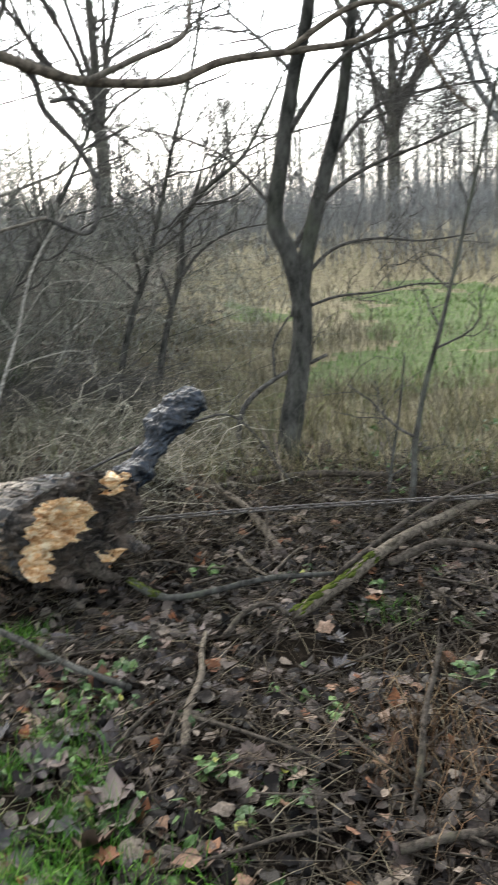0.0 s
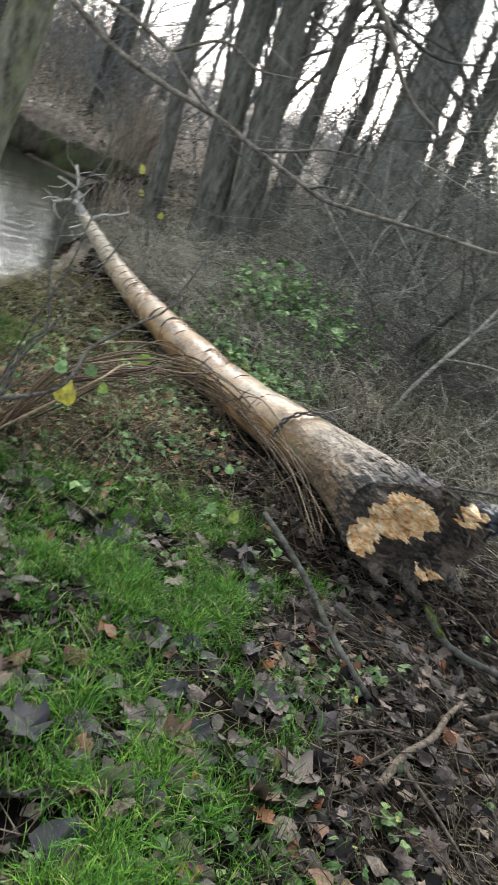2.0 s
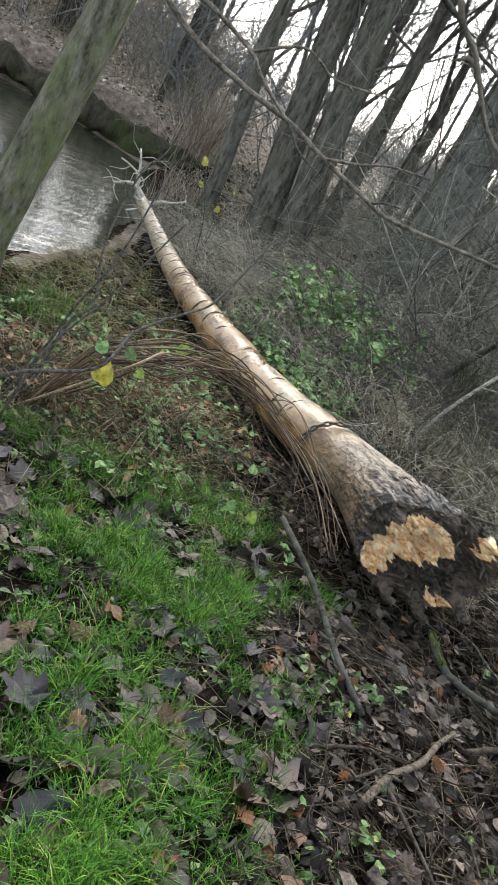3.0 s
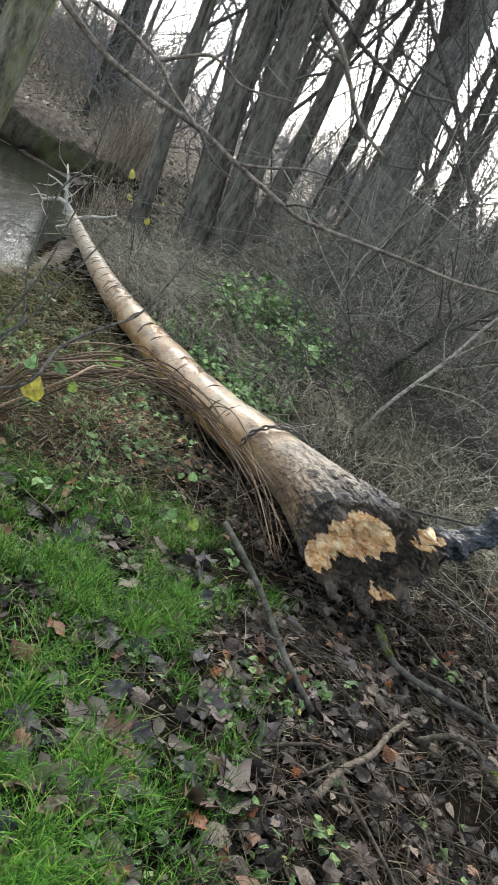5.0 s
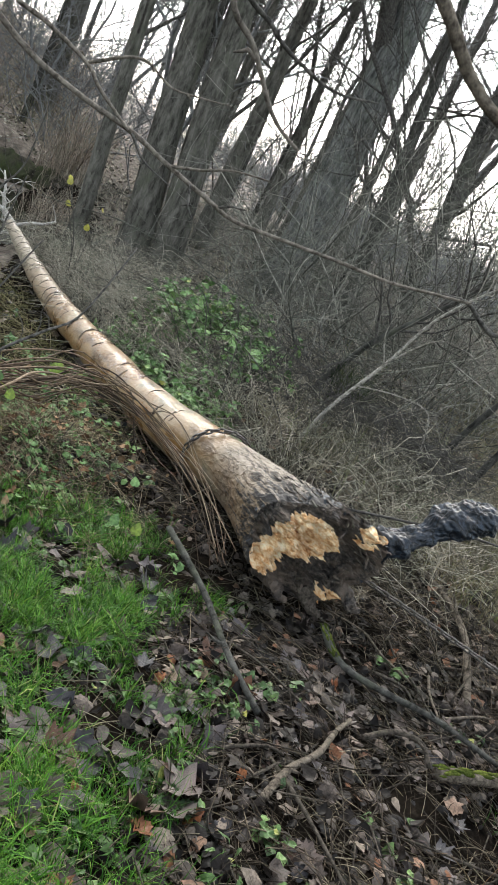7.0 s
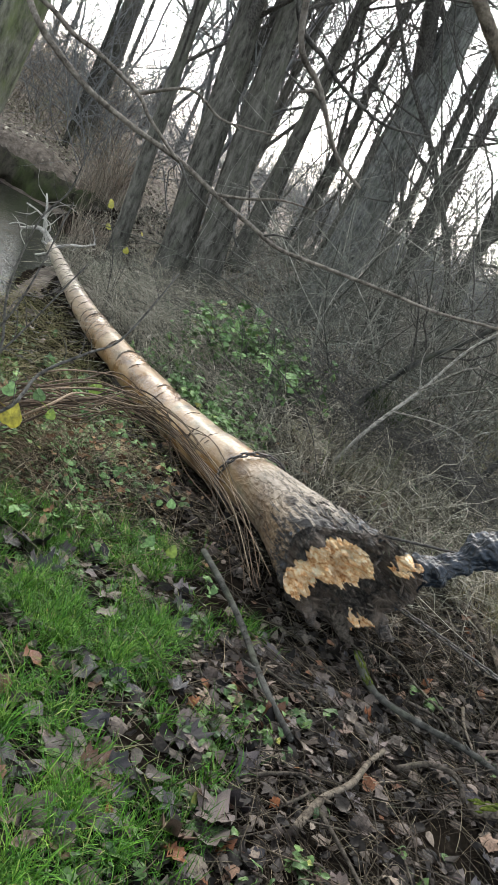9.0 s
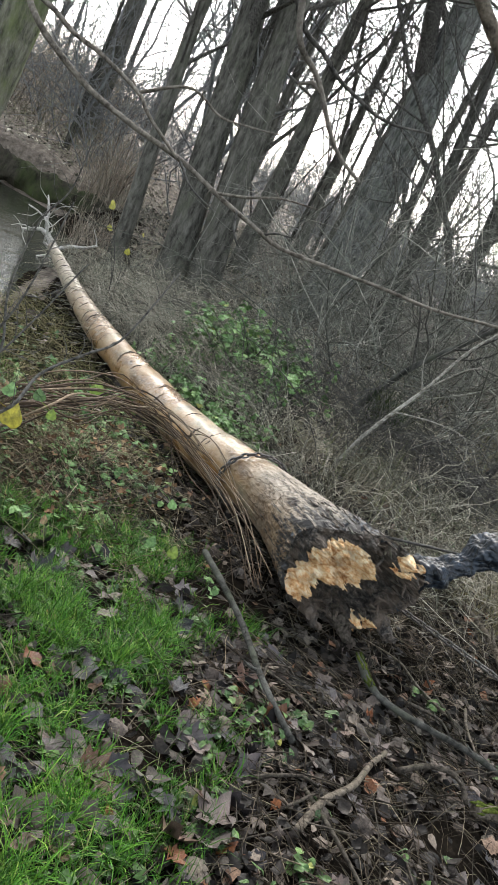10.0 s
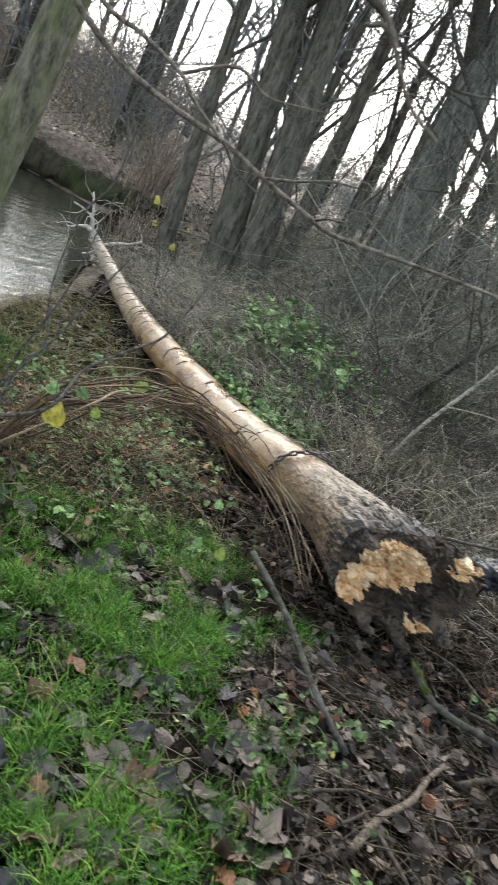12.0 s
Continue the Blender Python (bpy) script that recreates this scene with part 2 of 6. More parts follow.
nf = n.new("ShaderNodeMath")
nf.operation = 'ADD'
l.new(scorch.outputs[0], nf.inputs[0])
l.new(ne.outputs[0], nf.inputs[1])
black = ramp(n, [(0.85, (0, 0, 0)), (0.9, (1, 1, 1))])
l.new(nf.outputs[0], black.inputs[0])
l.new(mixc(n, l, black.outputs[0], mixc(n, l, rb_all, col, scaly), mixc(n, l, nd.outputs[0], (0.008, 0.0075, 0.0075), (0.05, 0.045, 0.042))), b.inputs["Base Color"])
rr = ramp(n, [(0.35, (0.2, 0.2, 0.2)), (0.65, (0.42, 0.42, 0.42))])
l.new(nb.outputs[0], rr.inputs[0])
l.new(mixc(n, l, rb.outputs[0], rr.outputs[0], (0.7, 0.7, 0.7)), b.inputs["Roughness"])
l.new(mixc(n, l, rb.outputs[0], (0.55, 0.55, 0.55), (0.05, 0.05, 0.05)), b.inputs["Coat Weight"])
bump(n, l, b, mixc(n, l, rb.outputs[0], mixc(n, l, 0.5, na.outputs[0], nc.outputs[0]), mixc(n, l, 0.6, ne.outputs[0], split.outputs[0])), 0.8, 0.014)

CHAR, n, l, b = mat("charred_bark")
a = noise_tex(n, l, 48, 11, 0.75)
c = noise_tex(n, l, 7, 6, 0.65)
r1 = ramp(n, [(0.36, (0.003, 0.0028, 0.003)), (0.46, (0.016, 0.0148, 0.0142)), (0.55, (0.06, 0.053, 0.048)), (0.66, (0.2, 0.172, 0.145))])
l.new(a.outputs[0], r1.inputs[0])
r2 = ramp(n, [(0.45, (0, 0, 0)), (0.56, (1, 1, 1))])
l.new(c.outputs[0], r2.inputs[0])
l.new(mixc(n, l, r2.outputs[0], r1.outputs[0], mixc(n, l, a.outputs[0], (0.012, 0.0095, 0.0075), (0.17, 0.135, 0.107))), b.inputs["Base Color"])
b.inputs["Roughness"].default_value = 0.5
b.inputs["Specular IOR Level"].default_value = 0.2
bump(n, l, b, a.outputs[0], 1.0, 0.02)

CHAR_BLUE, n, l, b = mat("blue_black_charcoal")
a = noise_tex(n, l, 30, 9, 0.7)
tc = n.new("ShaderNodeTexCoord")
warp = noise_tex(n, l, 9, 4, 0.6)
vec = n.new("ShaderNodeVectorMath")
vec.operation = 'MULTIPLY_ADD'
vec.inputs[1].default_value = (0.12, 0.12, 0.12)
l.new(warp.outputs["Color"], vec.inputs[0])
l.new(tc.outputs["Object"], vec.inputs[2])
vor = n.new("ShaderNodeTexVoronoi")
vor.feature = 'DISTANCE_TO_EDGE'
vor.inputs["Scale"].default_value = 10
l.new(vec.outputs[0], vor.inputs["Vector"])
crack = ramp(n, [(0.01, (0.15, 0.15, 0.15)), (0.07, (1, 1, 1))])
l.new(vor.outputs["Distance"], crack.inputs[0])
r1 = ramp(n, [(0.36, (0.002, 0.0026, 0.004)), (0.5, (0.007, 0.0105, 0.016)), (0.62, (0.018, 0.027, 0.04)), (0.76, (0.055, 0.072, 0.095))])
l.new(a.outputs[0], r1.inputs[0])
l.new(mixc(n, l, 1.0, r1.outputs[0], crack.outputs[0], 'MULTIPLY'), b.inputs["Base Color"])
b.inputs["Roughness"].default_value = 0.4
b.inputs["Specular IOR Level"].default_value = 0.3
bump(n, l, b, mixc(n, l, 0.4, a.outputs[0], crack.outputs[0]), 0.6, 0.01)

WOOD, n, l, b = mat("fresh_broken_wood")
a = noise_tex(n, l, 24, 11, 0.72, (1, 1, 1.6))
c = noise_tex(n, l, 7, 5, 0.6)
r1 = ramp(n, [(0.32, (0.27, 0.095, 0.028)), (0.42, (0.66, 0.34, 0.13)), (0.5, (0.85, 0.6, 0.33)), (0.62, (0.94, 0.83, 0.62))])
l.new(a.outputs[0], r1.inputs[0])
r2 = ramp(n, [(0.5, (1, 1, 1)), (0.7, (0.72, 0.52, 0.36))])
l.new(c.outputs[0], r2.inputs[0])
l.new(mixc(n, l, 0.8, r1.outputs[0], r2.outputs[0], 'MULTIPLY'), b.inputs["Base Color"])
b.inputs["Roughness"].default_value = 0.7
bump(n, l, b, a.outputs[0], 1.0, 0.04)

STEEL, n, l, b = mat("dull_steel_chain")
a = noise_tex(n, l, 60, 5, 0.6)
r1 = ramp(n, [(0.35, (0.01, 0.008, 0.007)), (0.65, (0.09, 0.082, 0.076))])
l.new(a.outputs[0], r1.inputs[0])
l.new(r1.outputs[0], b.inputs["Base Color"])
b.inputs["Metallic"].default_value = 0.45
b.inputs["Roughness"].default_value = 0.5

MEADOW_BLADE = island_mat("pale_meadow_grass", [(0.0, (0.065, 0.12, 0.028)), (0.5, (0.105, 0.2, 0.046)), (0.8, (0.15, 0.25, 0.07)), (1.0, (0.24, 0.25, 0.14))], 0.7, 20, 0.1)
RUSSET = island_mat("russet_dry_stems", [(0.0, (0.05, 0.03, 0.018)), (0.6, (0.16, 0.1, 0.06)), (1.0, (0.32, 0.23, 0.14))], 0.7, 60)

WATER, n, l, b = mat("still_stream_water")
b.inputs["Base Color"].default_value = (0.022, 0.024, 0.018, 1)
b.inputs["Roughness"].default_value = 0.04
b.inputs["IOR"].default_value = 1.33
a = noise_tex(n, l, 5, 4, 0.6, (1, 0.35, 1))
bump(n, l, b, a.outputs[0], 0.3, 0.04)

# ---- geometry helpers ----
class Geo:
    """Gathers vertices and faces for one mesh."""

    def __init__(self):
        self.v, self.f, self.n = [], [], 0

    def add(self, verts, faces):
        self.v.append(np.asarray(verts, float))
        self.f.append(np.asarray(faces, np.int64) + self.n)
        self.n += len(verts)

    def mesh(self, name, smooth=True):
        me = bpy.data.meshes.new(name)
        if not self.v:
            return me
        v = np.concatenate(self.v)
        sizes = np.concatenate([np.full(len(f), f.shape[1]) for f in self.f])
        loops = np.concatenate([f.ravel() for f in self.f])
        me.vertices.add(len(v))
        me.vertices.foreach_set("co", v.ravel())
        me.loops.add(len(loops))
        me.loops.foreach_set("vertex_index", loops.astype(np.int32))
        me.polygons.add(len(sizes))
        starts = np.concatenate([[0], np.cumsum(sizes)[:-1]])
        me.polygons.foreach_set("loop_start", starts.astype(np.int32))
        me.polygons.foreach_set("use_smooth", np.full(len(sizes), smooth))
        me.update(calc_edges=True)
        me.validate()
        return me


def part(name, geo, material, parent=None, label="", smooth=True):
    me = geo.mesh(name, smooth) if isinstance(geo, Geo) else geo
    if material:
        me.materials.clear()
        me.materials.append(material)
    ob = new(name, me)
    if parent:
        ob.parent = parent
    return tagged(ob, label)


def thing(name, place, label, category, group="", kind=""):
    ob = new(name)
    ob.location = place
    ob.empty_display_size = 0.1
    return tagged(ob, label, category, group, kind)


def spline(points, per=6):
    """A smooth line through the points."""
    p = np.asarray(points, float)
    p = np.vstack([2 * p[0] - p[1], p, 2 * p[-1] - p[-2]])
    out = []
    for k in range(1, len(p) - 2):
        for t in np.arange(per) / per:
            a, b_, c_, d = p[k - 1], p[k], p[k + 1], p[k + 2]
            out.append(0.5 * (2 * b_ + (c_ - a) * t + (2 * a - 5 * b_ + 4 * c_ - d) * t * t + (3 * b_ - a - 3 * c_ + d) * t ** 3))
    out.append(p[-2])
    return np.array(out)


def tube(points, radii, sides=6, rough=0.0, rng=None, cap=True):
    """A tapered round bar along the points."""
    p = np.asarray(points, float)
    r = np.broadcast_to(np.asarray(radii, float), (len(p),))
    d = np.gradient(p, axis=0)
    d /= np.linalg.norm(d, axis=1)[:, None] + 1e-9
    up = np.array([0, 0, 1.0]) if abs(d[:, 2]).mean() < 0.8 else np.array([1.0, 0, 0])
    a = np.cross(d, up)
    a /= np.linalg.norm(a, axis=1)[:, None] + 1e-9
    b_ = np.cross(d, a)
    w = np.arange(sides) * 2 * np.pi / sides
    rr = np.repeat(r[:, None], sides, 1)
    if rough and rng is not None:
        rr = rr * (1 + rough * rng.normal(0, 1, rr.shape).clip(-2, 2))
    v = p[:, None] + rr[..., None] * (np.cos(w)[None, :, None] * a[:, None] + np.sin(w)[None, :, None] * b_[:, None])
    k = np.arange(len(p) - 1)[:, None] * sides
    j = np.arange(sides)[None]
    j2 = (j + 1) % sides
    f = np.stack([k + j, k + j2, k + sides + j2, k + sides + j], -1).reshape(-1, 4)
    v = v.reshape(-1, 3)
    if cap:
        v = np.vstack([v, p[:1], p[-1:]])
        m = len(v)
        base = (len(p) - 1) * sides
        c0 = np.stack([j2[0], j[0], np.full(sides, m - 2), np.full(sides, m - 2)], -1)
        c1 = np.stack([base + j[0], base + j2[0], np.full(sides, m - 1), np.full(sides, m - 1)], -1)
        return v, f, np.concatenate([c0[:, :3], c1[:, :3]])
    return v, f, np.zeros((0, 3), np.int64)


def add_tube(geo, points, radii, sides=6, rough=0.0, rng=None, cap=True):
    v, f, c_ = tube(points, radii, sides, rough, rng, cap)
    start = geo.n
    geo.add(v, f)
    if len(c_):
        geo.f.append(c_ + start)


def unit(v):
    v = np.asarray(v, float)
    return v / (np.linalg.norm(v) + 1e-9)


def grow(geo, p, d, r, length, level, rng, lift=0.1, wild=0.22, kids=(4, 7), spread=0.75, thin=False):
    """A limb with its side limbs, down to the twigs."""
    steps = (4 if level > 0 else 3) if thin else (6 if level > 0 else 4)
    pts, dirs = [np.array(p, float)], [unit(d)]
    for _ in range(steps):
        nd = unit(dirs[-1] + rng.normal(0, wild, 3) * (1.0, 1.0, 0.7) + (0, 0, lift))
        pts.append(pts[-1] + nd * length / steps)
        dirs.append(nd)
    rad = np.linspace(r, r * (0.45 if level > 0 else 0.25), steps + 1)
    add_tube(geo, pts, rad, 3 if thin else (6 if level > 1 else (4 if level == 1 else 3)), cap=False)
    if level <= 0:
        return
    for _ in range(rng.integers(*kids)):
        k = rng.uniform(0.25, 1.0) * steps
        i = min(int(k), steps - 1)
        q = pts[i] + (pts[i + 1] - pts[i]) * (k - i)
        side = unit(np.cross(dirs[i], rng.normal(0, 1, 3)))
        nd = unit(dirs[i] * (1 - spread * 0.6) + side * spread)
        rr = rad[i] * rng.uniform(0.4, 0.62)
        grow(geo, q, nd, max(rr, 0.0028), length * rng.uniform(0.42, 0.7), level - 1, rng, lift, wild, kids, spread, thin)


# ---- ground ----
NEAR_BANK = np.array([(-4.4, -40.0), (-4.7, 0.0), (-5.05, 3.6), (-5.7, 4.4), (-6.4, 5.7), (-8.5, 8.0), (-10.75, 9.8)])
FAR_BANK = np.array([(-10.75, 9.8), (-12.5, 8.75), (-16.0, 6.8), (-24.0, 3.0), (-26.0, -40.0)])
WATER_Z = -0.46


def line_distance(line, x, y):
    best = np.full(x.shape, 1e9)
    for a0, a1 in zip(line[:-1], line[1:]):
        e = a1 - a0
        t = np.clip(((x - a0[0]) * e[0] + (y - a0[1]) * e[1]) / (e @ e), 0, 1)
        best = np.minimum(best, np.hypot(x - a0[0] - t * e[0], y - a0[1] - t * e[1]))
    return best


def inside(poly, x, y):
    p = np.asarray(poly)
    res = np.zeros(x.shape, bool)
    for (x0, y0), (x1, y1) in zip(p, np.roll(p, -1, 0)):
        res ^= ((y0 > y) != (y1 > y)) & (x < (x1 - x0) * (y - y0) / (y1 - y0 + 1e-12) + x0)
    return res


def stream_at(x, y):
    """Distance from the water's edge, below 0 in the water; second, which bank (+1 the near one)."""
    dn, df = line_distance(NEAR_BANK, x, y), line_distance(FAR_BANK, x, y)
    wet = inside(np.vstack([NEAR_BANK, FAR_BANK[1:]]), x, y)
    d = np.minimum(dn, df)
    return np.where(wet, -d, d), np.where(dn < df, 1.0, -1.0)


def smooth01(x):
    x = np.clip(x, 0, 1)
    return x * x * (3 - 2 * x)


WAVES = np.random.default_rng(5)
WAVE = [(WAVES.normal(0, 1, 2) * f, WAVES.uniform(0, 6.3), h) for f, h in ((0.5, 0.05), (0.9, 0.04), (1.6, 0.025), (2.7, 0.018), (4.5, 0.012), (8, 0.007), (13, 0.005), (21, 0.004)) for _ in range(3)]


def ground_z(x, y):
    x, y = np.asarray(x, float), np.asarray(y, float)
    d, _ = stream_at(x, y)
    dn, df = line_distance(NEAR_BANK, x, y), line_distance(FAR_BANK, x, y)
    near = -0.42 * (1 - np.clip(dn / 4.0, 0, 1)) ** 1.5
    far = -0.46 + 0.8 * smooth01(df / 0.55) + 0.75 * smooth01((df - 0.4) / 9)
    z = near + (far - near) * smooth01(0.5 + (dn - df) / 2.0)
    z = np.where(d < 0, -0.44 - 0.35 * smooth01(-d / 1.2), z)
    # rise behind the fallen trunk, hollow before its butt, low hummock beside it
    z = z + 0.18 * smooth01((y - 4.35 + 0.25 * (x + 2)) / 1.0) * smooth01((x + 5.5) / 1.5) * smooth01((-0.7 - x) / 0.9)
    z = z - 0.06 * np.exp(-(((x + 1.15) / 0.5) ** 2 + ((y - 3.05) / 0.25) ** 2))
    z = z - 0.05 * np.exp(-(((x - 0.5) / 0.5) ** 2 + ((y - 2.6) / 0.25) ** 2))
    z = z + 0.10 * np.exp(-(((x + 2.35) / 0.35) ** 2 + ((y - 2.95) / 0.28) ** 2))
    for k, ph, h in WAVE:
        z = z + h * np.sin(k[0] * x + k[1] * y + ph) * 0.45
    return z


def gz(x, y):
    return float(ground_z(np.array([x]), np.array([y]))[0])


def clumpy(x, y, f=2.0, s=0.0):
    """Uneven cover from 0 to 1."""
    v = np.sin(f * x * 1.3 + 2 * np.sin(f * y * 0.9 + s)) + np.sin(f * y * 1.7 + 1.5 * np.sin(f * x * 1.1 + 2 * s)) + 0.7 * np.sin(f * 3.1 * (x + y) + s) + 0.6 * np.sin(f * 4.3 * (x - y) + 3 * s)
    return np.clip(0.5 + v / 5, 0, 1)


def is_green(x, y):
    """Where the meadow is green."""
    w = 1.4 * (clumpy(x, y, 0.9, 5.0) - 0.5) + 0.5 * (clumpy(x, y, 4.0, 2.0) - 0.5)
    return ((x > 0.6 + w + 0.05 * (y - 8)) & (y > 7.8 + 2 * w) & (y < 16 + 3 * w)) | (((x + 0.6) / 0.7) ** 2 + ((y - 12.8) / 1.3) ** 2 < 0.6 + 2 * w)


def trunk_y(x):
    """Where the fallen trunk lies across the plan."""
    return np.interp(x, [-7.2, -5.05, -3.81, -2.5, -1.71, -1.2, -0.8], [6.45, 5.2, 4.56, 3.97, 3.75, 3.47, 3.25])


def axis_steps(lo, hi, fine_lo, fine_hi, step, grow_by=1.12):
    mid = list(np.arange(fine_lo, fine_hi + 1e-6, step))
    s, v = step, fine_hi
    right = []
    while v < hi:
        s *= grow_by
        v += s
        right.append(v)
    s, v = step, fine_lo
    left = []
    while v > lo:
        s *= grow_by
        v -= s
        left.append(v)
    return np.array(left[::-1] + mid + right)


def build_ground():
    xs = axis_steps(-400, 400, -7.6, 1.8, 0.058, 1.085)
    ys = axis_steps(-400, 400, 0.8, 7.2, 0.058, 1.085)
    gx, gy = np.meshgrid(xs, ys)
    z = ground_z(gx.ravel(), gy.ravel())
    v = np.column_stack([gx.ravel(), gy.ravel(), z])
    nx = len(xs)
    k = (np.arange(len(ys) - 1)[:, None] * nx + np.arange(nx - 1)[None]).ravel()
    g = Geo()
    g.add(v, np.stack([k, k + 1, k + nx + 1, k + nx], -1))
    me = g.mesh("ground")
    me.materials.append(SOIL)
    me.materials.append(MEADOW)
    cx = (gx[:-1, :-1] + gx[1:, 1:]).ravel() / 2
    cy = (gy[:-1, :-1] + gy[1:, 1:]).ravel() / 2
    d, side = stream_at(cx, cy)
    meadow = (cy > 4.7 + 0.3 * np.sin(cx * 2.1)) & (cx > -2.5 + 0.3 * np.sin(cy * 3)) & (cy < 60)
    me.materials.append(TURF)
    me.materials.append(LEAFY)
    behind = (cy > 0.55 + trunk_y(cx)) & (cx < -1.1) & (d > 1.0) & ~meadow
    mud = (side > 0) & (d > -0.1) & (d < 0.12) & (cy > 2.6) & (cy < trunk_y(cx) + 1.0)
    # near-black soil here too: shade between the brush stems, as ground colour
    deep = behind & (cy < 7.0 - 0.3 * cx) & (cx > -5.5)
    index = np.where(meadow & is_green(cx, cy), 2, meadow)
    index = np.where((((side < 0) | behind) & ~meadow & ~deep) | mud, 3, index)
    me.polygons.foreach_set("material_index", index.astype(np.int32))
    ob = new("ground", me)
    return tagged(ob, "dark woodland floor of soil, litter and dry meadow", "ground", kind="structure")


GROUND = build_ground()

g = Geo()
g.add([(-28, -42, WATER_Z), (-4.2, -42, WATER_Z), (-4.2, 11, WATER_Z), (-28, 11, WATER_Z)], [(0, 1, 2, 3)])
tagged(part("water", g, WATER), "still grey stream water reflecting the sky", "water", kind="structure")

# ---- the fallen trunk ----
AXIS = [(-0.97, 3.34, 0.265), (-1.29, 3.52, 0.225), (-1.713, 3.754, 0.17), (-2.506, 3.97, 0.08), (-3.813, 4.56, -0.03),
        (-5.1, 5.23, -0.11), (-7.45, 6.66, -0.22)]
RADII = [0.262, 0.218, 0.17, 0.15, 0.127, 0.103, 0.062]


def trunk_rows(lo, hi, count=0):
    """Places, radii and way of the trunk's line between two shares of its length."""
    p = spline(AXIS, 20)
    r = spline([(q, 0, 0) for q in RADII], 20)[:, 0]
    s = np.concatenate([[0], np.cumsum(np.linalg.norm(np.diff(p, axis=0), axis=1))])
    t = (np.linspace(lo, hi, count) if count else np.asarray(lo)) * s[-1]
    pts = np.column_stack([np.interp(t, s, p[:, k]) for k in range(3)])
    return pts, np.interp(t, s, r), t / s[-1]


def trunk_frame(pts):
    d = np.gradient(pts, axis=0)
    d /= np.linalg.norm(d, axis=1)[:, None]
    a = np.cross(d, (0, 0, 1.0))
    a /= np.linalg.norm(a, axis=1)[:, None]
    return d, a, np.cross(a, d)


def wobble(v, f, h, seed=0.0):
    """Uneven relief of the places v."""
    return np.array([h * noise.fractal(Vector(q) * f + Vector((seed, seed, 0)), 0.8, 2.1, 5) for q in v])


DRIFT = bark_mat("bleached_wood", (0.13, 0.122, 0.105), (0.34, 0.325, 0.29), (0.2, 0.19, 0.165), 0.2, 42)


# pale wood on the broken end: place across and up, half sizes, how torn the edge is
WOOD_SPOTS = ((-0.072, 0.06, 0.145, 0.12, 4.5), (-0.165, -0.125, 0.068, 0.07, 4.5), (-0.125, -0.05, 0.07, 0.05, 4), (0.155, 0.185, 0.046, 0.062, 7), (0.235, 0.2, 0.03, 0.022, 9), (0.13, -0.17, 0.05, 0.03, 12))


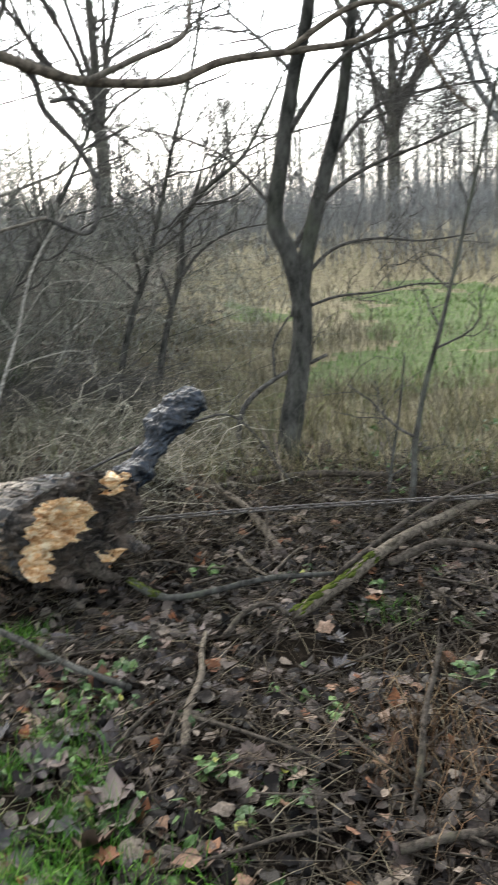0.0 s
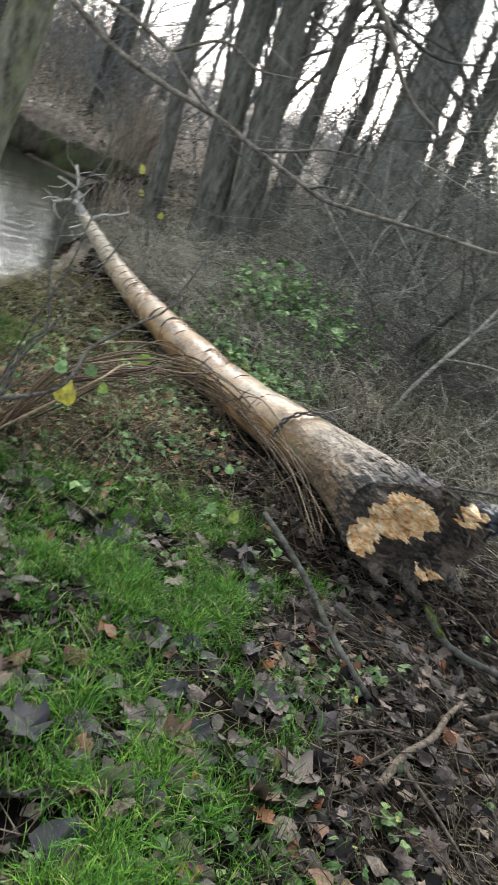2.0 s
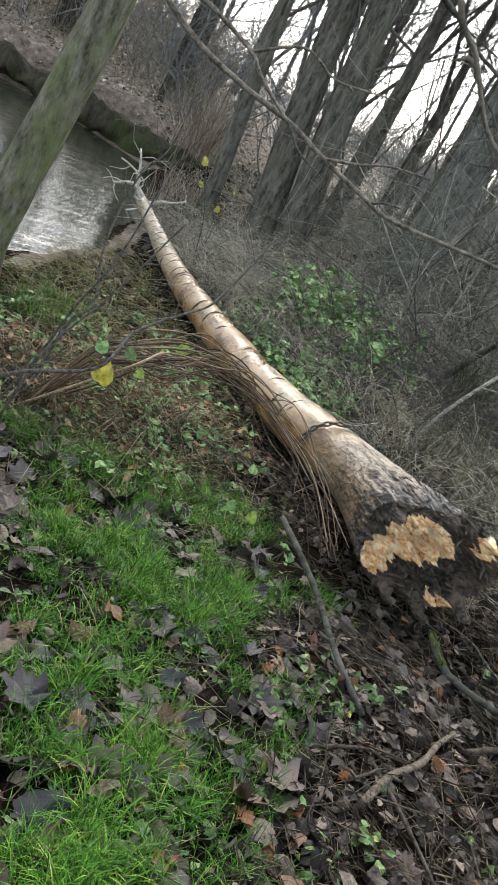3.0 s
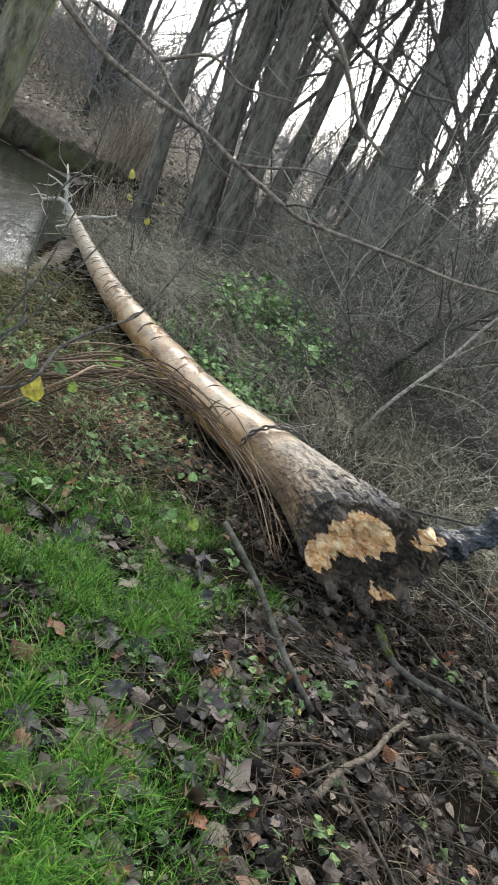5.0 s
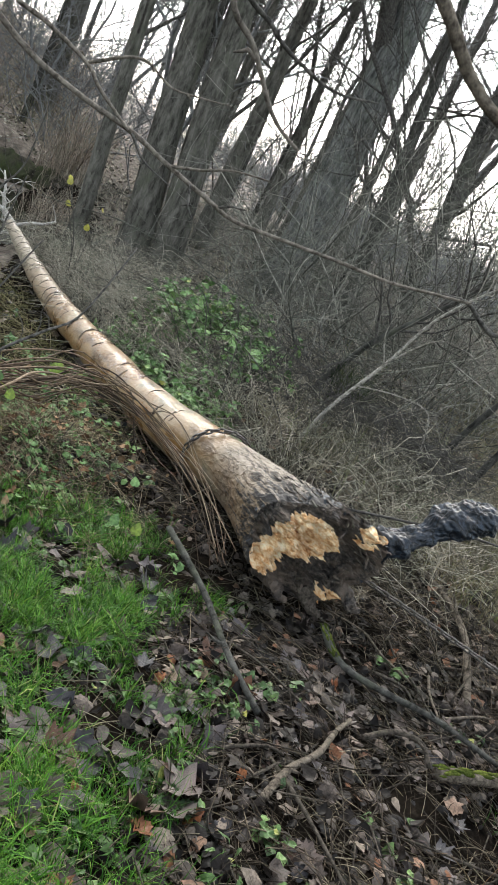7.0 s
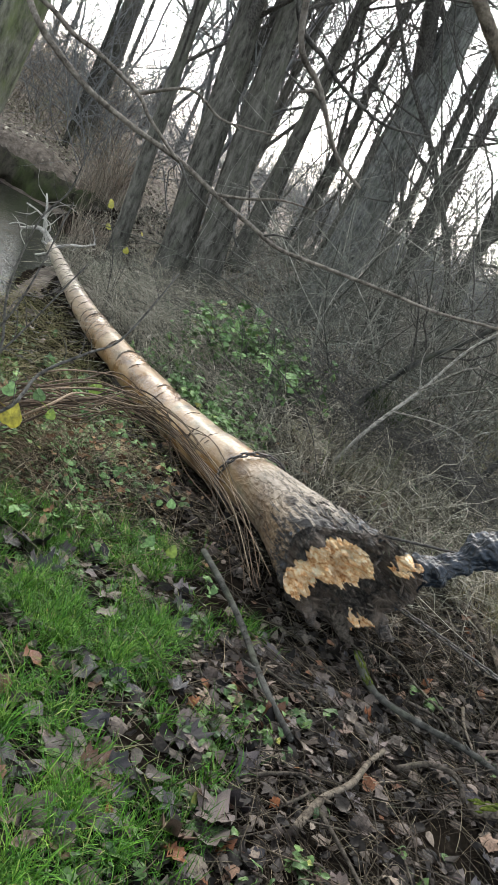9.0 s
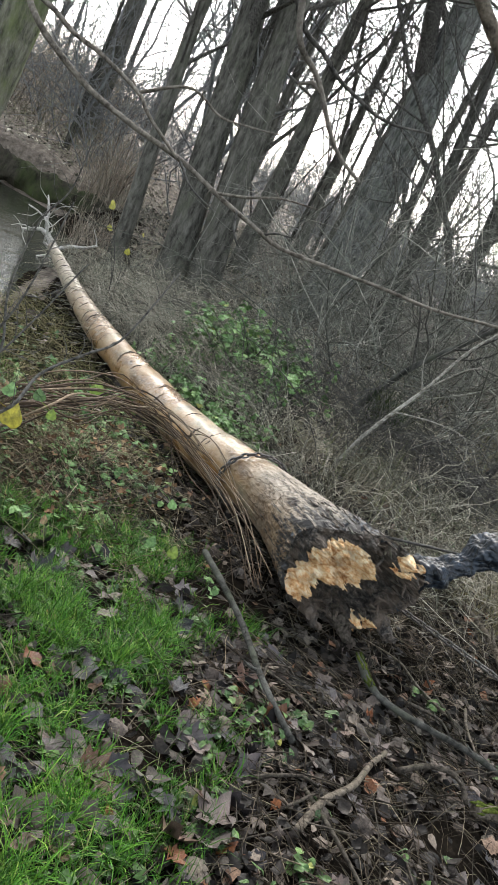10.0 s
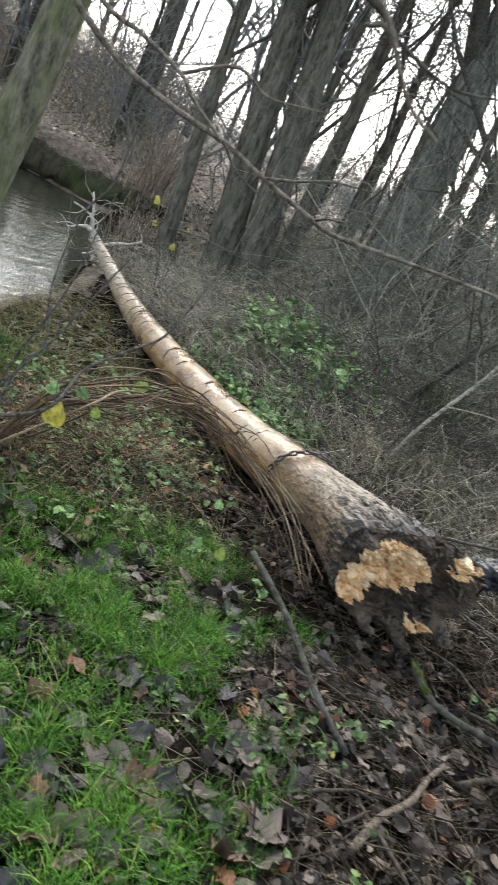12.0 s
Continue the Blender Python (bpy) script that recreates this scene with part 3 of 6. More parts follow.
def build_trunk():
    root = thing("fallen_tree_trunk", (-1.2, 3.4, 0), "felled smooth tan tree trunk with charred butt lying on the bank", "tree trunk")
    inv = Matrix.Translation((1.2, -3.4, 0))
    sides = 128
    pts, rad, s = trunk_rows(np.concatenate([np.linspace(0, 0.16, 150)[:-1], np.linspace(0.16, 1, 130)]), None)
    d, a, up = trunk_frame(pts)
    w = np.arange(sides) * 2 * np.pi / sides
    ring = np.cos(w)[None, :, None] * a[:, None] + np.sin(w)[None, :, None] * up[:, None]
    flange = 0.24 * np.exp(-(((w + 0.4) % (2 * np.pi) - 1.1) / 0.45) ** 2)
    lobes = 1 + np.exp(-s / 0.05)[:, None] * (0.07 * np.sin(5 * w + 0.6) + flange)[None] + 0.05 * np.exp(-s / 0.1)[:, None] * np.sin(3 * w)[None]
    swell = 1 + 0.035 * np.sin(s * 61) * np.sin(s * 23 + 1)
    v0 = (pts[:, None] + (rad * swell)[:, None, None] * lobes[..., None] * ring).reshape(-1, 3)
    # shaggy plates of bark run lengthwise near the butt
    sw, ww = np.repeat(s, sides) * 7.8, np.tile(w, len(s))
    stretched = np.column_stack([sw * 9, np.cos(ww) * 7, np.sin(ww) * 7])
    plates = np.abs(wobble(stretched, 1.0, 1.0, 21)) ** 0.7
    dep = wobble(v0, 5, 0.006) + wobble(v0, 30, 1.0, 3) * (0.0015 + 0.008 * np.exp(-sw / 0.3)) - (0.026 * np.exp(-sw / 0.4) + 0.003 * np.exp(-(sw / 1.3) ** 4)) * np.clip(0.5 - plates, 0, 1) * 2
    v = v0 + dep[:, None] * ring.reshape(-1, 3)
    # the felling cut is slanted: the far side of the butt runs on further
    reach = 0.07 + 0.17 * np.cos(w - 0.35)
    fall = np.exp(-(s * 7.8 / 0.28) ** 1.5)
    v = v - (fall[:, None] * reach[None]).reshape(-1, 1) * d[0]
    k = np.arange(len(pts) - 1)[:, None] * sides
    j = np.arange(sides)[None]
    f = np.stack([k + j, k + (j + 1) % sides, k + sides + (j + 1) % sides, k + sides + j], -1).reshape(-1, 4)
    # the rim is burnt black in uneven tongues, most on the far upper side; the rest keeps its bark
    edge = -0.022 + 0.055 * np.clip(np.cos(w - 0.75), 0, 1) ** 1.5 + 0.012 * np.clip(-np.sin(w), 0, 1)
    fs = np.repeat(s[:-1], sides)
    burnt = fs < np.tile(edge, len(pts) - 1) + wobble(v0[:len(f)], 12, 0.022, 9) + wobble(stretched[:len(f)], 2.0, 0.035, 13) + wobble(stretched[:len(f)], 5.0, 0.02, 15)
    barks = {}
    for name, mask, material, label in (("bark", ~burnt, TRUNK, "smooth wet tan bark with dark bands"), ("charred_bark", burnt, CHAR_BLUE, "flaking blue-black charred bark")):
        g = Geo()
        g.add(v, f[mask])
        me = g.mesh(name)
        lay = me.uv_layers.new(name="UVMap")
        vi = np.zeros(len(me.loops), np.int32)
        me.loops.foreach_get("vertex_index", vi)
        uvs = np.column_stack([s[vi // sides], (vi % sides) / sides])
        lay.data.foreach_set("uv", uvs.ravel())
        me.transform(inv)
        barks[name] = part(name, me, material, root, label)
    # hollowed, splintered end: a burnt bowl with a chewed-out patch of pale wood
    rng = np.random.default_rng(3)
    rings, n_s = 84, 240
    end, r_end = pts[0], rad[0] * lobes[0]
    ax = -d[0]
    wq = np.arange(n_s) * 2 * np.pi / n_s
    vs = []
    r_in = np.interp(wq, w, r_end, period=2 * np.pi)
    for i in range(rings):
        q = 1 - i / (rings - 1)
        bulge = 0.03 * (1 - q ** 4)
        vs.append(end + ax * (bulge + q * (0.17 * np.cos(wq - 0.35)) + 0.07)[:, None] + (q * r_in)[:, None] * (np.cos(wq)[:, None] * a[0] + np.sin(wq)[:, None] * up[0]))
    vs = np.concatenate(vs)
    off = vs - end
    hx, hy = off @ a[0], off @ up[0]

    def spot(x, y, rx, ry):
        return np.exp(-(((hx - x) / rx) ** 2 + ((hy - y) / ry) ** 2))

    hollow = -0.13 * spot(0.16, 0.02, 0.06, 0.08) - 0.07 * spot(0.02, -0.13, 0.12, 0.055) - 0.085 * spot(-0.05, 0.045, 0.05, 0.04) - 0.05 * spot(-0.13, -0.07, 0.05, 0.025) + 0.045 * spot(0.16, 0.22, 0.06, 0.07) + 0.04 * spot(0.13, -0.17, 0.07, 0.05)
    rough = hollow + wobble(vs, 8, 0.05, 5) + wobble(vs, 20, 0.065, 7) + wobble(vs, 60, 0.016, 2)
    fade = np.repeat(np.clip(np.arange(rings) / 10, 0, 1), n_s)
    ev = vs + (rough * (0.25 + 0.75 * fade))[:, None] * ax
    k = np.arange(rings - 1)[:, None] * n_s
    j = np.arange(n_s)[None]
    f = np.stack([k + j, k + (j + 1) % n_s, k + n_s + (j + 1) % n_s, k + n_s + j], -1).reshape(-1, 4)
    cen = vs[f].mean(1)
    lx, ly = (cen - end) @ a[0], (cen - end) @ up[0]
    ragged = wobble(cen, 10, 0.035, 11) + wobble(cen, 36, 0.03, 12) + wobble(cen, 90, 0.03, 14)
    patch = np.zeros(len(f), bool)
    for px, py, rx, ry, torn in WOOD_SPOTS:
        patch |= ((lx - px) / rx) ** 2 + ((ly - py) / ry) ** 2 < 1 + ragged * torn
    faces = {}
    for name, mask, material, label in (("exposed_wood", patch, WOOD, "pale orange splintered wood"), ("charred_end", ~patch, CHAR, "crumbling black charred end")):
        g = Geo()
        lift = ev + (0.012 * ax if name == "exposed_wood" else 0)
        g.add(lift, f[mask])
        me = g.mesh(name, False)
        me.transform(inv)
        faces[name] = part(name, me, material, root, label)
    # splinters standing out of the broken end
    for _ in range(100):
        ang, q = rng.uniform(0, 6.28), rng.uniform(0.55, 1.0)
        i = int(ang / (2 * np.pi) * sides) % sides
        p = end + ax * (0.07 + 0.17 * q * np.cos(ang - 0.35) + 0.03 * (1 - q ** 4)) + q * r_end[i] * (np.cos(ang) * a[0] + np.sin(ang) * up[0])
        dd = unit(ax + rng.normal(0, 0.5, 3))
        if any((((p - end) @ a[0] - x0) / (rx + 0.02)) ** 2 + (((p - end) @ up[0] - y0) / (ry + 0.02)) ** 2 < 1 for x0, y0, rx, ry, _ in WOOD_SPOTS[:3]):
            continue
        ln = rng.uniform(0.015, 0.06)
        g = Geo()
        add_tube(g, [p - dd * 0.02, p + dd * ln * 0.6, p + dd * ln], [0.009, 0.006, 0.001], 5)
        me = g.mesh("splinter", False)
        me.transform(inv)
        part("splinter", me, (CHAR, CHAR, CHAR, STICK, WOOD)[rng.integers(5) if ang > 3.3 else rng.integers(4)], faces["charred_end"])
    # loose flakes of bark along the scorched stretch
    for _ in range(130):
        q, ang = rng.random() ** 1.2 * 0.048, rng.uniform(-0.8, 2.2)
        i, m_ = int(np.searchsorted(s, q)), int(ang / (2 * np.pi) * sides) % sides
        p = v[i * sides + m_]
        n_ = ring[i, m_]
        sd = unit(np.cross(n_, d[i]))
        L, w_ = rng.uniform(0.015, 0.05), rng.uniform(0.0015, 0.005)
        dd = unit(d[i] + rng.normal(0, 0.35) * sd)
        lift = n_ * rng.uniform(0.001, 0.004)
        quad = np.array([p - dd * L - sd * w_, p - dd * L * 0.6 + sd * w_, p + dd * L + sd * w_ * 0.5 + lift, p + dd * L * 0.8 - sd * w_ + lift])
        g = Geo()
        g.add(np.vstack([quad + n_ * 0.004, quad - n_ * 0.002]), [(0, 1, 2, 3), (7, 6, 5, 4), (0, 4, 5, 1), (1, 5, 6, 2), (2, 6, 7, 3), (3, 7, 4, 0)])
        me = g.mesh("bark_flake", False)
        me.transform(inv)
        part("bark_flake", me, (CHAR, CHAR, STICK, BARK)[rng.integers(4)] if q < 0.07 else (STICK, BARK_DARK)[rng.integers(2)], barks["bark"])
    # lower lip of torn bark under the end
    for m_ in range(3):
        g = Geo()
        ang = (-1.25, -0.55, -1.9)[m_]
        p = end + 0.9 * rad[0] * (np.cos(ang) * a[0] + np.sin(ang) * up[0]) + ax * (0.05 + 0.15 * np.cos(ang - 0.35))
        line = [p - ax * 0.1, p + ax * 0.03, p + ax * 0.12 - up[0] * 0.03, p + ax * 0.19 - up[0] * 0.02]
        add_tube(g, spline(line, 5), np.linspace(0.055, 0.012, 16), 9, 0.2, rng)
        me = g.mesh("bark_flap", False)
        me.transform(inv)
        part("bark_flap", me, (STICK, CHAR, CHAR)[m_], root, "torn strip of bark at the broken end")
    # blue-black charred root arm that runs up and away from the butt
    line = spline([(-1.02, 3.5, 0.27), (-0.86, 3.56, 0.31), (-0.73, 3.68, 0.38), (-0.61, 3.83, 0.52), (-0.5, 3.95, 0.66), (-0.4, 4.03, 0.77)], 30)
    rr = np.interp(np.linspace(0, 1, len(line)), [0, 0.2, 0.4, 0.55, 0.75, 0.92, 1], [0.13, 0.095, 0.066, 0.068, 0.096, 0.09, 0.045])
    vv, ff, cc = tube(line, rr, 96)
    side = (vv - np.vstack([np.repeat(line, 96, 0), line[:1], line[-1:]]))
    out = side / (np.linalg.norm(side, axis=1)[:, None] + 1e-6)
    flat = unit((0.15, -0.6, 0.75))
    vv = vv - 0.45 * (side @ flat)[:, None] * flat
    vv = vv + out * (wobble(vv, 5, 0.05, 4) + wobble(vv * (1, 1, 2.2), 9, 0.014, 6) + wobble(vv, 60, 0.005, 8) + wobble(vv, 130, 0.003, 3))[:, None]
    g = Geo()
    g.add(vv, ff)
    g.f.append(cc)
    me = g.mesh("charred_root_arm")
    me.transform(inv)
    part("charred_root_arm", me, CHAR_BLUE, root, "blue-black charcoal root arm")
    # broken limbs at the thin end, out in the water
    g = Geo()
    tip = pts[-1]
    for q, (dx, dy, dz, ln) in enumerate(((-0.5, 0.1, 0.75, 0.6), (-0.8, -0.5, 0.15, 0.9), (0.3, 0.8, 0.25, 0.55), (-0.7, 0.6, 0.1, 0.8), (-0.3, -0.9, 0.05, 0.7))):
        grow(g, tip + rng.normal(0, 0.02, 3), unit((dx, dy, dz)), (0.036, 0.026, 0.03, 0.024, 0.02)[q], ln, 1, rng, 0.02, 0.5, (2, 5), 0.9)
    me = g.mesh("broken_crown")
    me.transform(inv)
    part("broken_crown", me, bark_mat("bleached_limbs", (0.24, 0.232, 0.21), (0.5, 0.485, 0.45), (0.35, 0.34, 0.31), 0.2, 42), root, "broken pale limbs at the thin end")
    # dark ring scars and knots standing slightly proud
    for q in (0.155, 0.178, 0.2, 0.218, 0.232, 0.262, 0.285, 0.31, 0.325, 0.36, 0.40, 0.415, 0.44, 0.47, 0.5, 0.53, 0.55, 0.58, 0.61, 0.64, 0.68, 0.71, 0.75, 0.78, 0.82, 0.86, 0.9, 0.95):
        q += rng.uniform(-0.012, 0.012)
        pp, rr_, _ = trunk_rows(q - 0.003, q + 0.003, 3)
        dd, aa, uu = trunk_frame(pp)
        mid, half = rng.uniform(1.5, 2.8), rng.choice((0.25, 0.45, 0.8, 1.15)) * rng.uniform(0.8, 1.2)
        span = np.linspace(mid - half, mid + half, 30)
        line = pp[1] + (rr_[1] * 1.004 + 0.0005) * (np.cos(span)[:, None] * aa[1] + np.sin(span)[:, None] * uu[1]) + dd[1] * (0.014 * np.sin(span * 2.2 + q * 40) + 0.003 * rng.normal(0, 1, 30))[:, None]
        g = Geo()
        add_tube(g, line, rng.uniform(0.003, 0.0062) * (0.25 + np.sin(np.linspace(0, np.pi, 30)) * rng.uniform(0.55, 1.25, 30)), 5, 0.3, rng)
        me = g.mesh("bark_scar", False)
        me.transform(inv)
        part("bark_scar", me, CHAR if q > 0.26 else STICK, root, "rough dark scar across the bark")
    return root


build_trunk()


# ---- chain ----
def link_mesh():
    """One oval link, its long way along x."""
    w = np.linspace(0, 2 * np.pi, 13)[:-1]
    p = np.column_stack([0.018 * np.cos(w) + 0.007 * np.sign(np.cos(w)), 0.0115 * np.sin(w), 0 * w])
    r, k = 0.006, 6
    out = []
    for i, q in enumerate(p):
        t = unit(p[(i + 1) % 12] - p[i - 1])
        s = np.cross(t, (0, 0, 1))
        out += [q + r * (np.cos(u) * s + np.sin(u) * np.array([0, 0, 1])) for u in np.arange(k) * 2 * np.pi / k]
    f = [(i * k + j, ((i + 1) % 12) * k + j, ((i + 1) % 12) * k + (j + 1) % k, i * k + (j + 1) % k) for i in range(12) for j in range(k)]
    g = Geo()
    g.add(out, f)
    me = g.mesh("chain_link")
    me.materials.append(STEEL)
    return me


LINK = link_mesh()


def lay_chain(parent, line, start, turn):
    s = np.concatenate([[0], np.cumsum(np.linalg.norm(np.diff(line, axis=0), axis=1))])
    pitch = 0.04
    for i, t in enumerate(np.arange(0, s[-1] - pitch, pitch)):
        p = np.array([np.interp(t, s, line[:, k]) for k in range(3)])
        q = np.array([np.interp(t + pitch, s, line[:, k]) for k in range(3)])
        ob = new("chain_link", LINK)
        ob.parent = parent
        x = Vector(q - p).normalized()
        rot = x.to_track_quat('X', 'Z').to_matrix().to_4x4() @ Matrix.Rotation(radians(turn + 90 * (i % 2)), 4, 'X')
        ob.matrix_basis = Matrix.Translation(Vector((p + q) / 2) - Vector(start)) @ rot


CHAIN = thing("chain", (-1.75, 3.75, 0.0), "dull steel link chain looped round the trunk and pulled taut", "chain")
pp, rr_, _ = trunk_rows(0.142, 0.148, 3)
dd, aa, uu = trunk_frame(pp)
ang = np.linspace(-1.3, 2 * np.pi - 1.3, 60)
loop = pp[1] + (rr_[1] * 1.05 + 0.016) * (np.cos(ang)[:, None] * aa[1] + np.sin(ang)[:, None] * uu[1]) + dd[1] * (-0.04 - 0.1 * np.cos(ang - 0.25))[:, None]
lay_chain(CHAIN, loop, (-1.75, 3.75, 0.0), 45)
run = spline([(-1.62, 3.98, 0.06), (-1.2, 3.93, 0.05), (-0.92, 3.74, 0.13), (-0.15, 3.81, 0.15), (0.63, 3.88, 0.15), (1.2, 3.91, 0.15), (2.2, 3.98, 0.13), (2.9, 4.03, gz(2.9, 4.03) + 0.01)], 12)
lay_chain(CHAIN, run, (-1.75, 3.75, 0.0), 12)


# ---- trees ----
def limb(geo, points, r0, r1, rng, sides=9, per=6, twigs=0, twig_len=0.5, twig_r=0.006, level=1, lift=0.1, lo=0.3, rough=0.04):
    """A limb along a given line, with side twigs sprouting from it."""
    line = spline(points, per)
    rad = np.linspace(r0, r1, len(line))
    add_tube(geo, line, rad, sides, rough, rng)
    for _ in range(twigs):
        k = rng.uniform(lo, 0.98) * (len(line) - 1)
        i = int(k)
        dd = unit(line[min(i + 1, len(line) - 1)] - line[i - 1])
        side = unit(np.cross(dd, rng.normal(0, 1, 3)))
        grow(geo, line[i], unit(0.55 * dd + 0.8 * side), min(twig_r, rad[i] * 0.7), twig_len * rng.uniform(0.5, 1.2), level, rng, lift, 0.25, (3, 6))


def local(me, place):
    me.transform(Matrix.Translation(-Vector(place)))
    return me


def fork_tree():
    """The slim forked tree by the meadow."""
    place = (0.02, 5.3, gz(0.02, 5.3))
    rng = np.random.default_rng(21)
    root = thing("forked_tree", place, "slim dark bare tree forking low beside the meadow", "tree")
    g = Geo()
    limb(g, [(0.0, 5.28, place[2] - 0.1), (0.05, 5.31, 0.2), (0.11, 5.41, 0.51), (0.16, 5.49, 0.96), (0.09, 5.52, 1.34), (0.0, 5.53, 1.59), (0.08, 5.51, 2.05), (0.17, 5.47, 2.47), (0.27, 5.42, 2.8), (0.4, 5.4, 3.6), (0.5, 5.4, 4.6)], 0.088, 0.03, rng, 14, 6)
    limb(g, [(0.13, 5.47, 0.92), (0.22, 5.53, 1.41), (0.36, 5.52, 1.9), (0.45, 5.5, 2.2), (0.52, 5.44, 2.6), (0.6, 5.4, 3.2), (0.7, 5.4, 4.2)], 0.06, 0.024, rng, 12, 6)
    limb(g, [(0.05, 5.3, place[2] - 0.02), (0.12, 5.22, place[2] + 0.02), (0.2, 5.1, gz(0.2, 5.1) - 0.04)], 0.06, 0.03, rng, 8, 4)
    limb(g, [(0.0, 5.3, place[2] - 0.02), (-0.1, 5.22, place[2] + 0.02), (-0.18, 5.12, gz(-0.18, 5.12) - 0.04)], 0.055, 0.025, rng, 8, 4)
    part("trunk", local(g.mesh("trunk"), place), BARK_DARK, root)
    g = Geo()
    limb(g, [(-0.34, 5.33, gz(-0.34, 5.33)), (-0.28, 5.35, 0.32), (-0.05, 5.41, 0.51), (0.13, 5.43, 0.58), (0.32, 5.44, 0.66)], 0.022, 0.012, rng, 7, 5, 2, 0.4)
    limb(g, [(-0.05, 5.41, 0.51), (-0.05, 5.45, 0.74), (0.06, 5.48, 0.93)], 0.012, 0.008, rng, 6, 5)
    limb(g, [(0.17, 5.51, 1.18), (0.39, 5.52, 1.37), (0.68, 5.51, 1.42), (0.97, 5.47, 1.39), (1.3, 5.4, 1.42)], 0.015, 0.005, rng, 6, 5, 12, 0.4, 0.004)
    limb(g, [(0.17, 5.49, 0.98), (0.4, 5.5, 1.05), (0.7, 5.48, 1.07), (0.95, 5.46, 1.11), (1.2, 5.4, 1.1)], 0.012, 0.004, rng, 6, 5, 9, 0.4, 0.004)
    limb(g, [(0.09, 5.52, 1.34), (0.31, 5.53, 1.66), (0.59, 5.51, 1.86), (0.94, 5.47, 1.98), (1.3, 5.4, 2.1)], 0.02, 0.006, rng, 7, 5, 17, 0.55, 0.005, 2)
    limb(g, [(0.02, 5.52, 1.62), (-0.25, 5.45, 1.95), (-0.5, 5.4, 2.1), (-0.85, 5.3, 2.2)], 0.014, 0.004, rng, 6, 5, 16, 0.5, 0.005, 2)
    limb(g, [(0.1, 5.5, 2.1), (0.45, 5.3, 2.5), (0.8, 5.2, 2.6), (1.2, 5.1, 2.65)], 0.02, 0.006, rng, 6, 5, 17, 0.6, 0.005, 2)
    limb(g, [(0.36, 5.52, 1.9), (0.62, 5.5, 2.2), (0.9, 5.5, 2.3), (1.4, 5.45, 2.35)], 0.018, 0.005, rng, 6, 5, 17, 0.6, 0.005, 2)
    limb(g, [(0.17, 5.47, 2.47), (-0.1, 5.5, 2.75), (-0.4, 5.5, 3.0)], 0.018, 0.006, rng, 6, 5, 15, 0.7, 0.006, 2)
    limb(g, [(0.52, 5.44, 2.6), (0.8, 5.4, 2.9), (1.2, 5.4, 3.1)], 0.015, 0.006, rng, 6, 5, 15, 0.7, 0.006, 2)
    part("crown", local(g.mesh("crown"), place), TWIG, root, "thin bare twiggy boughs")
    return root


def leaning_tree(name, points, r0, r1, seed, label, twigs=8, twig_len=0.7, extra=(), bark=BARK_DARK):
    place = points[0]
    place = (place[0], place[1], gz(place[0], place[1]))
    rng = np.random.default_rng(seed)
    root = thing(name, place, label, "tree")
    g = Geo()
    limb(g, [(place[0], place[1], place[2] - 0.08)] + list(points[1:]), r0, r1, rng, 9, 6)
    part("trunk", local(g.mesh("trunk"), place), bark, root)
    g = Geo()
    line = spline(points, 6)
    rad = np.linspace(r0, r1, len(line))
    for _ in range(twigs):
        i = rng.integers(len(line) // 4, len(line) - 1)
        dd = unit(line[i + 1] - line[i - 1])
        side = unit(np.cross(dd, rng.normal(0, 1, 3)))
        grow(g, line[i], unit(0.6 * dd + 0.7 * side), min(rad[i] * 0.55, 0.012), twig_len * rng.uniform(0.6, 1.2), 2, rng, 0.08, 0.24, (3, 5))
    for pts_ in extra:
        limb(g, pts_, r0 * 0.5, 0.004, rng, 6, 5, 8, 0.5)
    part("crown", local(g.mesh("crown"), place), TWIG, root)
    return root


fork_tree()
leaning_tree("leaning_sapling", [(-1.5, 6.55, 0), (-1.43, 6.63, 0.45), (-1.33, 6.71, 0.83), (-1.18, 6.78, 1.2), (-1.02, 6.82, 1.7), (-0.86, 6.82, 2.22), (-0.65, 6.8, 2.8), (-0.5, 6.8, 3.4)], 0.032, 0.01, 31, "thin dark leaning sapling with bare twigs", 28, 0.75)
leaning_tree("curved_sapling", [(-1.2, 6.6, 0), (-1.14, 6.65, 0.25), (-1.04, 6.76, 0.72), (-0.89, 6.83, 1.19), (-0.83, 6.85, 1.6), (-0.64, 6.87, 1.84), (-0.31, 6.9, 2.08), (-0.1, 6.88, 2.4), (0.1, 6.87, 2.75)], 0.036, 0.009, 32, "dark bent sapling arching towards the meadow", 28, 0.75,
             ([(-0.92, 6.8, 1.1), (-0.7, 6.8, 1.35), (-0.4, 6.75, 1.5), (0.0, 6.7, 1.55)],))
leaning_tree("slanting_tree", [(-2.75, 6.2, 0), (-2.46, 6.34, 0.79), (-2.18, 6.5, 1.24), (-1.89, 6.61, 1.68), (-1.6, 6.7, 2.2), (-1.3, 6.8, 2.9)], 0.03, 0.012, 33, "dark slanting tree with tangled bare twigs", 22, 0.8)
leaning_tree("sapling", [(0.74, 4.18, 0), (0.77, 4.25, 0.15), (0.79, 4.36, 0.3), (0.87, 4.51, 0.63), (0.97, 4.62, 0.93), (1.1, 4.75, 1.4), (1.25, 4.85, 2.0), (1.4, 4.9, 2.7)], 0.021, 0.008, 34, "thin upright sapling stem beside a fallen branch", 7, 0.5)
leaning_tree("sapling", [(0.62, 4.3, 0), (0.66, 4.38, 0.2), (0.72, 4.5, 0.5), (0.76, 4.6, 0.8)], 0.011, 0.005, 35, "thin upright sapling stem beside a fallen branch", 3, 0.3)


